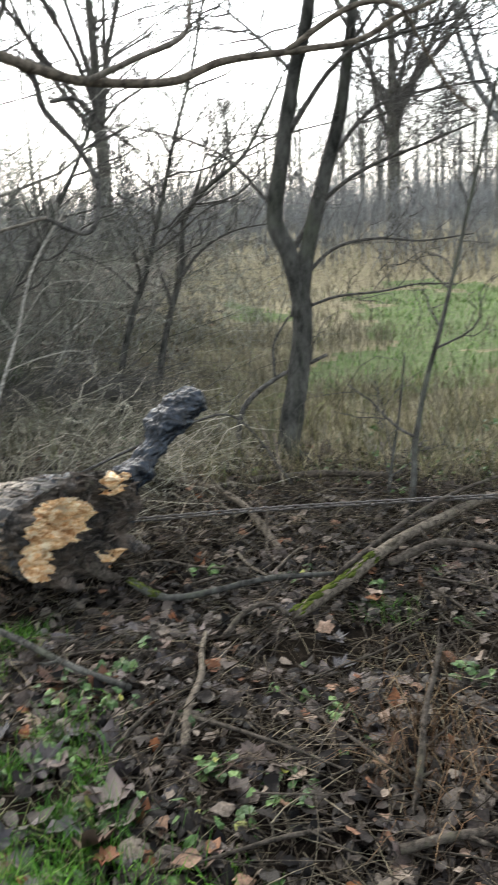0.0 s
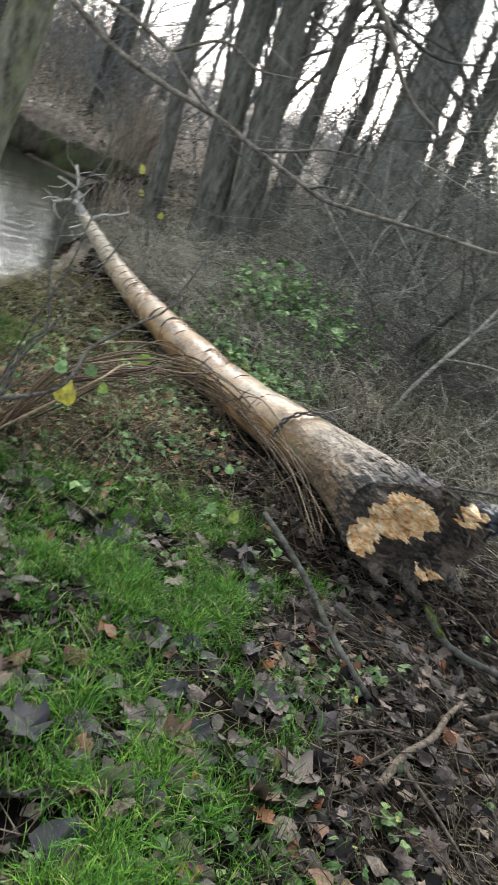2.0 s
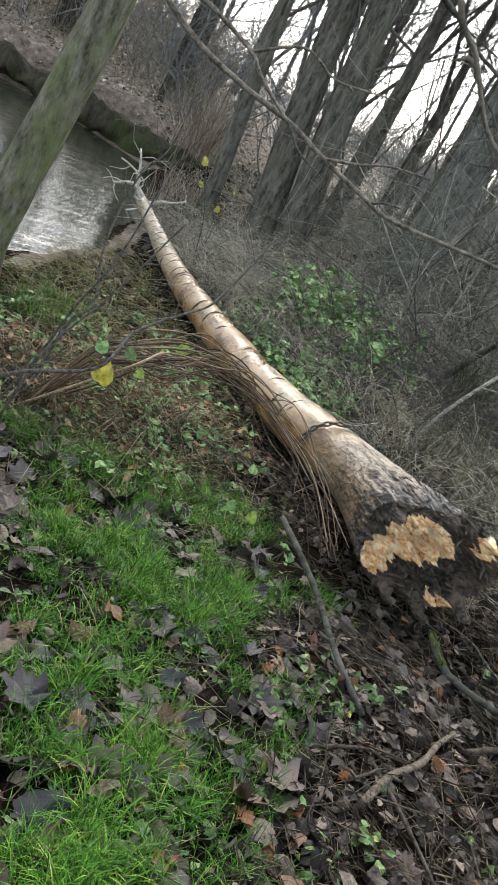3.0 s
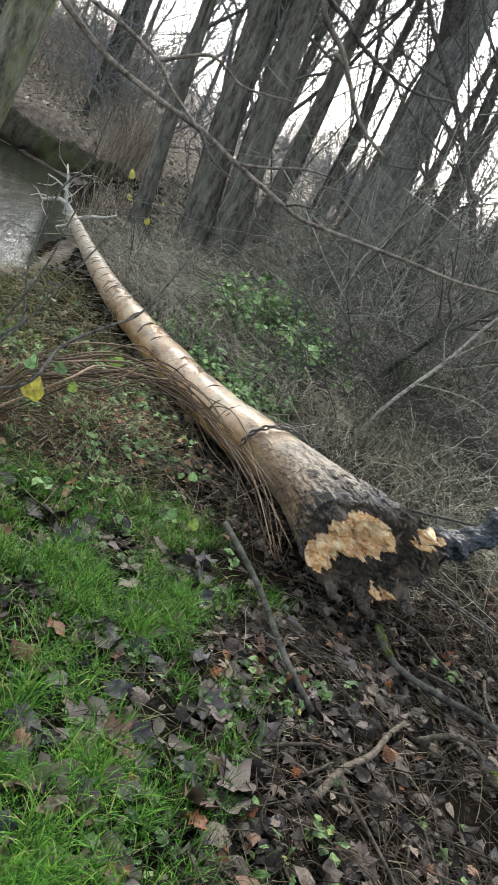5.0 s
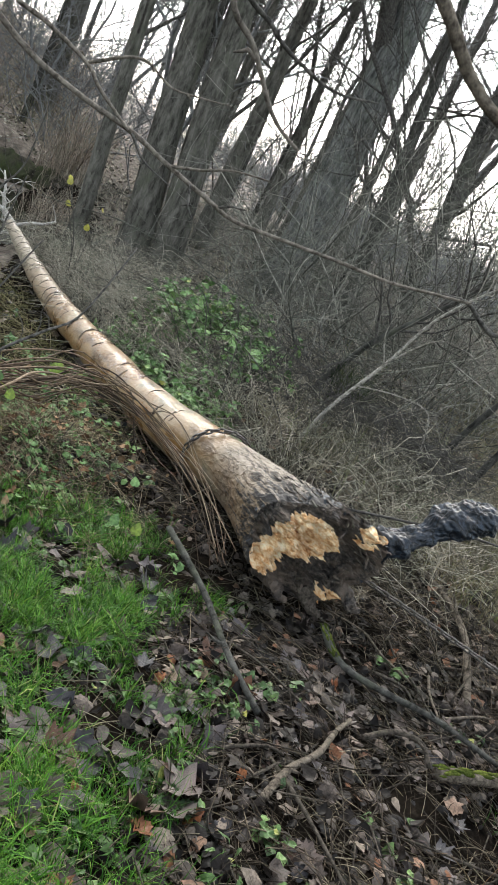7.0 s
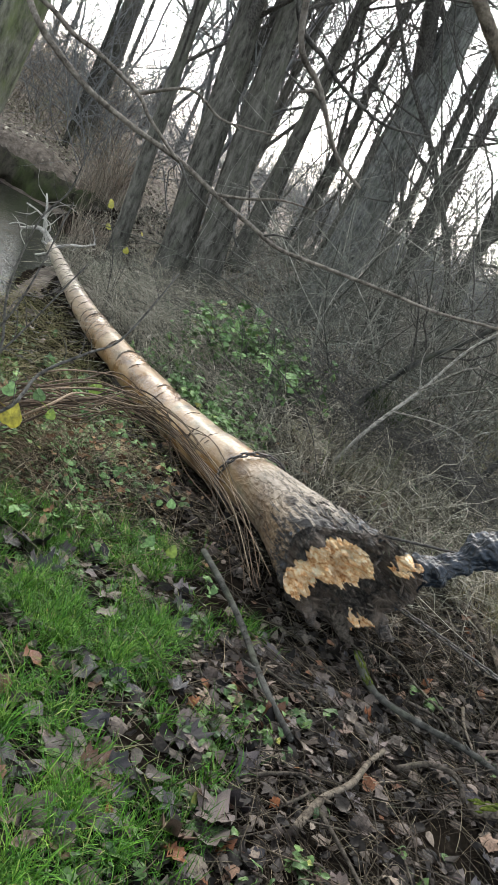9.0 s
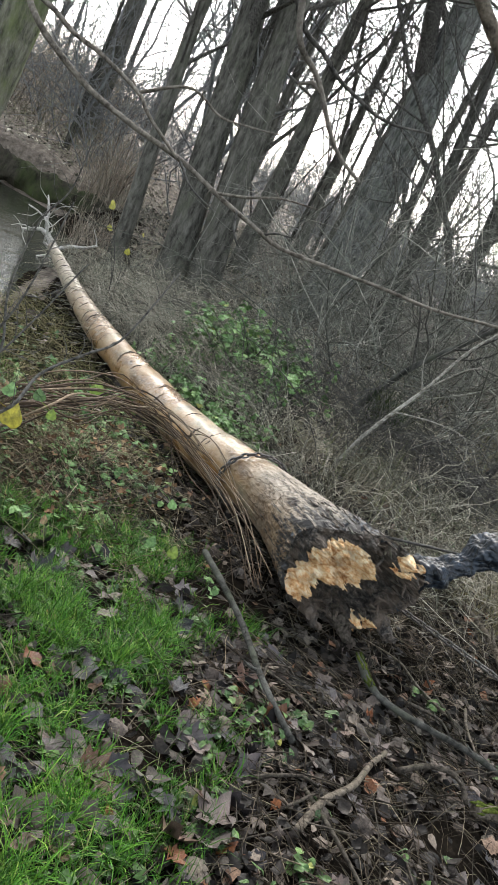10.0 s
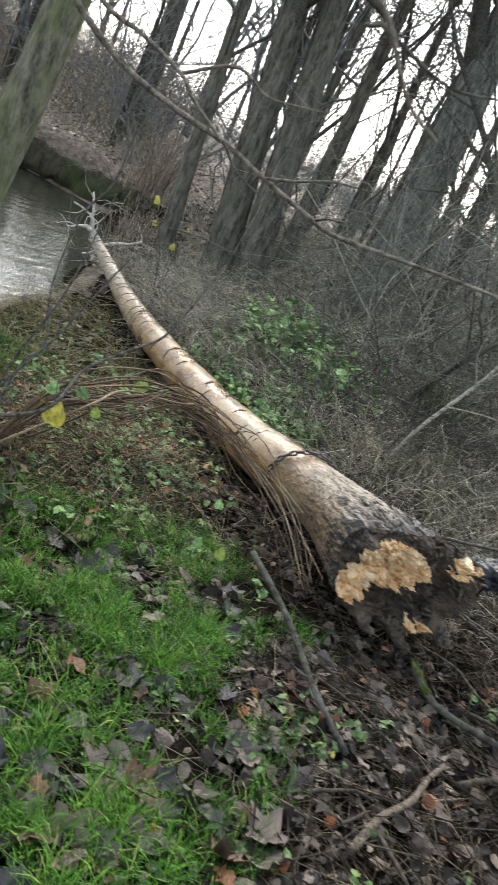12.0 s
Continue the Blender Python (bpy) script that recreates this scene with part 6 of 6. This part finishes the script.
NEAR_CLUMPS = [(-0.64, 1.99, 0.04, 9), (-0.47, 1.85, 0.05, 9), (-0.53, 2.24, 0.05, 9), (-0.34, 1.78, 0.06, 9), (-0.06, 1.91, 0.05, 7), (-0.68, 2.32, 0.05, 7), (-0.66, 1.43, 0.05, 7), (-0.6, 2.42, 0.06, 8), (-0.42, 1.41, 0.05, 6),
               (0.12, 1.8, 0.05, 9), (0.33, 2.12, 0.05, 8), (-0.02, 1.75, 0.06, 8), (0.75, 2.35, 0.07, 8), (0.13, 3.25, 0.05, 6), (-0.35, 3.4, 0.05, 5), (-1.12, 2.55, 0.04, 4), (0.35, 4.7, 0.14, 14), (-0.1, 4.9, 0.2, 16), 
               (-0.2, 1.4, 0.12, 8), (0.5, 3.3, 0.25, 8), (0.9, 4.9, 0.3, 20), (-0.5, 1.2, 0.15, 8), (0.2, 2.35, 0.1, 6), (-0.45, 2.6, 0.08, 6)]
plants("ground_plants", [(x, y, s, max(3, int(n_ * 0.62))) for x, y, s, n_ in NEAR_CLUMPS], 341, "low green seedlings and nettles among the litter", (0.025, 0.06), 0.07)
plants("grass_herbs", [(-1.4, 2.2, 0.4, 40), (-2.0, 2.6, 0.25, 30), (-2.3, 2.9, 0.25, 30), (-2.6, 3.3, 0.3, 26), (-1.9, 1.9, 0.4, 30), (-1.0, 1.6, 0.3, 24), (-3.2, 3.4, 0.3, 20), (-2.9, 3.6, 0.3, 20)], 342, "small green herbs in the grass", (0.018, 0.045), 0.06)
plants("bank_herbs", [(-2.6, 2.6, 0.25, 26), (-3.0, 3.0, 0.3, 40), (-2.1, 2.55, 0.16, 30), (-2.9, 2.3, 0.3, 30), (-1.62, 2.66, 0.06, 6), (-2.5, 3.3, 0.14, 30), (-2.9, 3.5, 0.2, 30), (-2.4, 2.75, 0.3, 50), (-2.75, 2.9, 0.25, 40), (-3.4, 3.2, 0.3, 40), (-3.5, 3.9, 0.3, 30)], 346, "broad green herbs covering the hummock", (0.03, 0.065), 0.12, material=NETTLE)
plants("nettles", [(-2.3, 4.25, 0.12, 60), (-2.7, 4.42, 0.12, 60), (-3.1, 4.62, 0.13, 56), (-3.5, 4.85, 0.15, 46), (-1.98, 4.12, 0.08, 34), (-4.0, 5.15, 0.16, 34), (-2.6, 4.65, 0.14, 30), (-3.1, 4.95, 0.12, 22)], 343, "bright green nettles behind the trunk", (0.03, 0.075), 0.3, material=NETTLE)
plants("bramble_leaves", [(-3.6, 5.9, 0.28, 62), (-4.1, 6.4, 0.3, 60), (-3.1, 5.6, 0.22, 34), (-4.7, 6.9, 0.35, 36), (-3.9, 5.7, 0.2, 24)], 347, "broad pale green bramble leaves behind the trunk", (0.05, 0.11), 0.5, ("oval", "maple"), NETTLE)
plants("bank_plants", [(-3.9, 3.4, 0.4, 40), (-3.0, 3.9, 0.3, 30), (-4.6, 3.9, 0.3, 24)], 344, "low green plants on the near bank", (0.025, 0.055), 0.1)


def tuft(name, x0, y0, count, spread, tall, wide, material, label):
    rng = np.random.default_rng(360)
    g = Geo()
    x, y = rng.normal(x0, spread, count), rng.normal(y0, spread, count)
    blades(g, x, y, rng.uniform(0.4 * tall, tall, count), rng.uniform(0.5 * wide, wide, count), rng.uniform(0.12, 0.75, count), rng)
    return tagged(part(name, g, material), label, "plant")


RUSH = island_mat("dark_rush_blades", [(0.0, (0.012, 0.022, 0.01)), (0.6, (0.03, 0.055, 0.02)), (1.0, (0.1, 0.11, 0.05))], 0.6, 40)
DRY_REED = island_mat("dry_bank_reed", [(0.0, (0.11, 0.092, 0.073)), (0.5, (0.26, 0.222, 0.18)), (1.0, (0.48, 0.42, 0.35))], 0.8, 20)
tuft("reed_clump", -10.75, 10.25, 300, 0.26, 1.6, 0.014, DRY_REED, "tall clump of dry pinkish-tan reeds on the far bank")
tuft("dry_grass_clump", -8.6, 8.25, 260, 0.2, 0.8, 0.008, DRY_REED, "clump of tall dry brown grass on the stream bank")
tuft("rush_tuft", -2.4, 6.3, 260, 0.09, 0.75, 0.006, RUSH, "dark green rush tuft in the dry brush")
plants("ivy", [(-1.2, 5.2, 0.3, 10), (-2.4, 6.0, 0.5, 30), (1.3, 5.2, 0.4, 20), (-5.5, 7.5, 0.6, 40)], 345, "scattered green ivy leaves in the brush", (0.03, 0.06), 0.2)


# ---- shrub pressed down by the trunk ----
SHOOT = island_mat("smooth_brown_shoots", [(0.0, (0.03, 0.02, 0.014)), (0.5, (0.085, 0.058, 0.038)), (0.85, (0.16, 0.115, 0.075)), (1.0, (0.3, 0.24, 0.17))], 0.6, 60, 0.15, False)


BUNDLE = [(-2.64, 2.22, gz(-2.64, 2.22) + 0.02), (-2.46, 2.42, 0.27), (-2.42, 2.74, 0.34), (-2.42, 3.05, 0.36), (-2.24, 3.26, 0.32), (-1.93, 3.3, 0.27), (-1.55, 3.2, 0.21), (-1.16, 3.0, 0.08)]


def bent_shrub():
    place = (-2.55, 2.05, gz(-2.55, 2.05))
    rng = np.random.default_rng(350)
    root = thing("bent_shrub", place, "bare shrub with long shoots pressed down beside the trunk", "shrub")
    way = np.array(BUNDLE)
    for k in range(33):
        # each shoot keeps its place in the sheaf, with a little crossing
        u_, v_ = rng.normal(0, 0.07), rng.normal(0, 0.035)
        loose = k > 20
        pts_ = []
        for i, p in enumerate(way):
            wide = (0.5, 1.3, 1.2, 0.8, 0.7, 0.7, 0.6, 0.7)[i] * (1.8 if loose else 1.0)
            pts_.append(p + np.array([0.55 * u_, -0.3 * u_, 0.8 * u_ * 0.6 + v_]) * wide + rng.normal(0, 0.02, 3) * (2.4 if loose else 1.0))
        pts_ = pts_[rng.integers(0, 2):rng.integers(6, 9)]
        for p in pts_:
            p[2] = max(p[2], gz(p[0], p[1]) + 0.015)
        g = Geo()
        limb(g, pts_, rng.uniform(0.0035, 0.0078), 0.002, rng, 5, 5)
        part("shoot", local(g.mesh("shoot"), place), SHOOT, root)
    for pts_, r in (([(-2.4, 1.5, gz(-2.4, 1.5)), (-2.1, 1.62, 0.35), (-1.82, 1.77, 0.58), (-1.87, 1.92, 0.72), (-1.86, 2.09, 0.83), (-1.86, 2.24, 0.91), (-1.89, 2.38, 1.1), (-1.93, 2.48, 1.22)], 0.009),
                    ([(-2.66, 2.2, place[2]), (-2.7, 2.32, 0.31), (-2.69, 2.41, 0.45), (-2.79, 2.41, 0.71), (-2.84, 2.47, 1.05), (-2.81, 2.55, 1.25), (-2.85, 2.6, 1.5)], 0.009),
                    ([(-2.45, 1.95, place[2]), (-2.3, 1.95, 0.5), (-2.2, 2.0, 0.9), (-2.25, 2.1, 1.3)], 0.007),
                    ([(-2.35, 1.75, place[2]), (-2.15, 1.8, 0.45), (-2.1, 1.95, 0.75), (-2.15, 2.2, 1.1)], 0.006)):
        g = Geo()
        limb(g, pts_, r, 0.003, rng, 7, 6, 7, 0.22, 0.003, 0)
        last = part("stem", local(g.mesh("stem"), place), TWIG, root)
    shapes = [leaf_shape("round", -0.25 + 0.1 * k, 0.08, rng, 0.02) for k in range(3)]
    for k, (p_, s_, material) in enumerate((((-1.92, 1.92, 0.5), 0.088, LEAF_YELLOW), ((-2.05, 1.98, 0.55), 0.06, NETTLE), ((-2.0, 2.09, 0.56), 0.055, LEAF_GREEN), ((-2.63, 3.09, 0.29), 0.085, LEAF_LIME),
                                            ((-1.42, 2.62, 0.13), 0.055, LEAF_LIME), ((-1.5, 2.55, 0.14), 0.05, NETTLE), ((-1.62, 2.75, 0.24), 0.045, NETTLE), ((-2.2, 2.4, 0.36), 0.05, LEAF_LIME))):
        v, f = shapes[k % 3]
        g = Geo()
        place_batch(g, v, f, np.array([p_]), np.array([0.8 + rng.normal(0, 0.35)]), np.array([0.95 + rng.normal(0, 0.2)]), np.array([rng.normal(0, 0.25)]), np.array([s_]))
        q = np.array(p_)
        rods(g, np.array([[q, q + (-0.03, -0.02, 0.03), q + (-0.06, -0.06, 0.05)]]), np.full((1, 3), 0.0012))
        part("leaf", local(g.mesh("leaf", False), place), material, last, "yellow leaf" if material is LEAF_YELLOW else "green leaf")


bent_shrub()


def yellow_sapling():
    place = (-5.55, 5.95, gz(-5.55, 5.95))
    rng = np.random.default_rng(353)
    root = thing("yellow_leaved_sapling", place, "thin bare sapling keeping its last yellow leaves", "sapling")
    tips = [(-5.63, 5.63, 0.59), (-5.4, 5.86, 0.67), (-5.44, 5.79, 0.45), (-5.69, 5.6, 0.82), (-5.66, 5.58, 0.79)]
    g = Geo()
    for p_ in tips:
        limb(g, [(place[0], place[1], place[2] - 0.03), (place[0] + 0.3 * (p_[0] - place[0]), place[1] + 0.3 * (p_[1] - place[1]), 0.5 * (place[2] + p_[2])), p_], 0.005, 0.0018, rng, 5, 5, 2, 0.2, 0.002, 0)
    stem = part("stem", local(g.mesh("stem"), place), TWIG, root)
    for p_ in tips:
        g = Geo()
        v, f = leaf_shape("round", -0.3, 0.1, rng, 0.03)
        place_batch(g, v, f, np.array([p_]), np.array([0.8 + rng.normal(0, 0.4)]), np.array([0.95 + rng.normal(0, 0.25)]), np.array([rng.normal(0, 0.3)]), np.array([rng.uniform(0.045, 0.075)]))
        part("leaf", local(g.mesh("leaf", False), place), LEAF_YELLOW, stem, "bright yellow leaf")


yellow_sapling()


# ---- fallen branches and sticks ----
MOSS = island_mat("green_moss", [(0.0, (0.03, 0.04, 0.011)), (0.6, (0.058, 0.075, 0.018)), (1.0, (0.1, 0.118, 0.028))], 0.95, 130)

def stick(name, points, r0, r1, seed, label, material=STICK, stubs=3, category="stick", group="", sides=10, moss=0.0):
    rng = np.random.default_rng(seed)
    line = [(x, y, gz(x, y) + z + 0.02) for x, y, z in points]
    place = line[0]
    g = Geo()
    limb(g, line, r0, r1, rng, sides, 7, 0, rough=0.07)
    ln = spline(line, 7)
    for _ in range(stubs):
        i = rng.integers(2, len(ln) - 2)
        dd = unit(rng.normal(0, 1, 3) * (1, 1, 0.4) + (0, 0, 0.3))
        L = rng.uniform(0.02, 0.12)
        add_tube(g, [ln[i], ln[i] + dd * L * 0.5, ln[i] + dd * L + rng.normal(0, 0.01, 3)], [r1 * 0.7, r1 * 0.5, r1 * 0.2], 6)
    ob = part(name, local(g.mesh(name), place), material)
    ob.location = place
    if moss:
        # cushions of moss on the upper side
        g = Geo()
        for _ in range(int(70 * moss * 3)):
            q = rng.random() ** 1.3 * len(ln) * moss
            i = min(int(q), len(ln) - 2)
            ang = rng.normal(0, 0.75)
            dd = unit(ln[i + 1] - ln[i])
            sd = unit(np.cross(dd, (0, 0, 1)))
            p = ln[i] + (ln[i + 1] - ln[i]) * (q - i) + r0 * 0.96 * (math.cos(ang) * np.array([0, 0, 1]) + math.sin(ang) * sd)
            s_ = rng.uniform(0.35, 0.8) * r0
            add_tube(g, [p - dd * s_ * 1.6, p - dd * s_ * 0.8, p, p + dd * s_, p + dd * s_ * 1.7], [0.001, s_ * 0.33, s_ * 0.42, s_ * 0.3, 0.001], 7, 0.25, rng)
        part("moss", local(g.mesh("moss"), place), MOSS, ob, "patchy yellow-green moss")
    return tagged(ob, label, category, group)


stick("fallen_branch", [(0.13, 2.86, 0.02), (0.35, 3.17, 0.05), (0.58, 3.48, 0.07), (0.85, 3.78, 0.08), (1.12, 4.05, 0.08), (1.6, 4.4, 0.1)], 0.029, 0.024, 401, "thick mossy fallen branch on leaf litter", STICK_PALE, 5, "branch", moss=0.3)
stick("fallen_branch", [(0.55, 3.35, 0.03), (0.8, 3.45, 0.09), (1.1, 3.5, 0.06), (1.5, 3.5, 0.05)], 0.022, 0.012, 402, "grey fallen branch beside a mossy one", STICK, 4, "branch")
stick("fallen_branch", [(0.3, 3.25, 0.03), (0.62, 3.6, 0.12), (0.95, 3.95, 0.16), (1.3, 4.2, 0.2)], 0.014, 0.008, 403, "thin grey fallen branch across a mossy one", STICK, 4, "branch")
stick("mossy_stick", [(-0.64, 3.22, 0.07), (-0.5, 3.13, 0.045), (-0.34, 3.1, 0.045), (-0.04, 3.2, 0.05), (0.12, 3.22, 0.05), (0.33, 3.29, 0.03)], 0.018, 0.011, 404, "dark stick with a mossy end", BARK_DARK, 3, moss=0.2)
stick("bare_stick", [(-0.235, 2.78, 0.02), (-0.225, 2.6, 0.03), (-0.2, 2.4, 0.03), (-0.215, 2.2, 0.025), (-0.19, 1.98, 0.01)], 0.01, 0.0155, 405, "pale weathered stick lying on leaves", STICK_PALE, 2)
stick("dark_stick", [(-1.48, 2.98, 0.12), (-1.22, 2.82, 0.1), (-0.97, 2.67, 0.08), (-0.7, 2.44, 0.06), (-0.44, 2.33, 0.03)], 0.016, 0.012, 406, "straight grey-brown stick at the grass edge", BARK_DARK, 2)
stick("standing_stick", [(0.47, 1.72, -0.02), (0.5, 1.8, 0.07), (0.53, 1.95, 0.13), (0.57, 2.05, 0.2), (0.6, 2.12, 0.26)], 0.011, 0.008, 407, "upright broken stick standing in the litter", STICK, 2)
stick("dead_branch", [(-0.7, 4.64, 0.04), (-0.41, 4.43, 0.05), (-0.22, 4.18, 0.05), (-0.1, 3.95, 0.04), (0.04, 3.59, 0.02)], 0.017, 0.02, 408, "pale bent dead branch on the ground", STICK_PALE, 3, "branch")
stick("dark_log", [(-0.2, 4.62, 0.05), (0.27, 4.59, 0.06), (0.72, 4.56, 0.05)], 0.022, 0.018, 409, "dark rotten log in front of the trees", STICK, 2, "log")
stick("thick_stick", [(0.42, 1.56, 0.02), (0.56, 1.58, 0.03), (0.72, 1.6, 0.03), (0.95, 1.58, 0.02)], 0.013, 0.011, 410, "thick dark stick lying in the litter", STICK, 2)
stick("crooked_stick", [(-0.15, 2.72, 0.03), (-0.08, 2.85, 0.06), (0.02, 2.88, 0.07), (0.1, 2.84, 0.03)], 0.012, 0.01, 411, "crooked brown root-like stick", STICK, 2)
stick("leaning_stick", [(-0.05, 4.85, 0.05), (-0.12, 5.05, 0.2), (-0.2, 5.2, 0.3)], 0.01, 0.006, 412, "thin pale stick leaning by the forked tree", STICK_PALE, 1)
stick("leaning_stick", [(0.02, 4.5, 0.02), (-0.02, 4.75, 0.14), (-0.05, 4.95, 0.25)], 0.01, 0.006, 413, "thin pale stick leaning by the forked tree", STICK_PALE, 1)
stick("thin_branch", [(-1.0, 3.75, 0.42), (-0.75, 3.95, 0.5), (-0.45, 4.15, 0.55), (-0.2, 4.3, 0.5), (0.1, 4.45, 0.02)], 0.008, 0.005, 414, "thin dark branch lying over the charred root", TWIG, 2)
stick("upright_twig", [(-0.03, 3.55, 0.0), (-0.03, 3.6, 0.12), (-0.02, 3.62, 0.25)], 0.006, 0.004, 415, "thin upright broken twig", STICK_PALE, 0)
rng = np.random.default_rng(420)
for k in range(46):
    x, y = rng.uniform(-1.2, 1.5), rng.uniform(1.5, 4.8)
    if inside(GRASS_AREA, np.array([x]), np.array([y]))[0] or (x < -0.5 and y > 2.9):
        continue
    ang, L = rng.uniform(0, 6.28), rng.uniform(0.2, 0.7)
    c_, s_ = math.cos(ang) * L, math.sin(ang) * L
    stick("twig", [(x, y, 0.01), (x + c_ * 0.35 + rng.normal(0, 0.02), y + s_ * 0.35, 0.03), (x + c_ * 0.7, y + s_ * 0.7 + rng.normal(0, 0.02), 0.035), (x + c_, y + s_, 0.015)],
          rng.uniform(0.005, 0.01), rng.uniform(0.002, 0.005), 430 + k, "brown twig lying on leaf litter", STICK if k % 3 else STICK_PALE, 2, "twig", "fallen twigs", 6)

# ---- single large leaves on the ground ----
rng = np.random.default_rng(500)
LEAVES = []
for k in range(18):
    g = Geo()
    v, f = leaf_shape("maple" if k % 3 < 2 else "long", rng.uniform(-0.5, 0.6), rng.uniform(-0.2, 0.35), rng, 0.08)
    g.add(v, f)
    g2 = np.array([(0, -0.4, 0.01), (0.02, -0.6, 0.03), (0.06, -0.8, 0.02)])
    rods(g, g2[None], np.full((1, 3), 0.008))
    me = g.mesh("leaf")
    me.materials.append(LEAF_BIG)
    LEAVES.append(me)
for k in range(300):
    if k < 30:
        x, y = rng.uniform(-1.2, -0.25), rng.uniform(1.1, 2.0)
    elif k < 180:
        x, y = rng.uniform(-2.6, -0.25), rng.uniform(0.9, 2.9)
    else:
        x, y = rng.uniform(-1.0, 1.2), rng.uniform(1.1, 3.4)
    s_ = rng.uniform(0.06, 0.13) if k < 180 else rng.uniform(0.045, 0.08)
    ob = new("leaf", LEAVES[k % 18])
    ob.parent = GROUND
    up_ = rng.uniform(0.025, 0.05) if inside(GRASS_AREA, np.array([x]), np.array([y]))[0] else 0.02
    ob.matrix_basis = pose(x, y, gz(x, y) + up_, rng.normal(0, 20), rng.normal(0, 20), rng.uniform(0, 360)) @ Matrix.Scale(s_, 4)
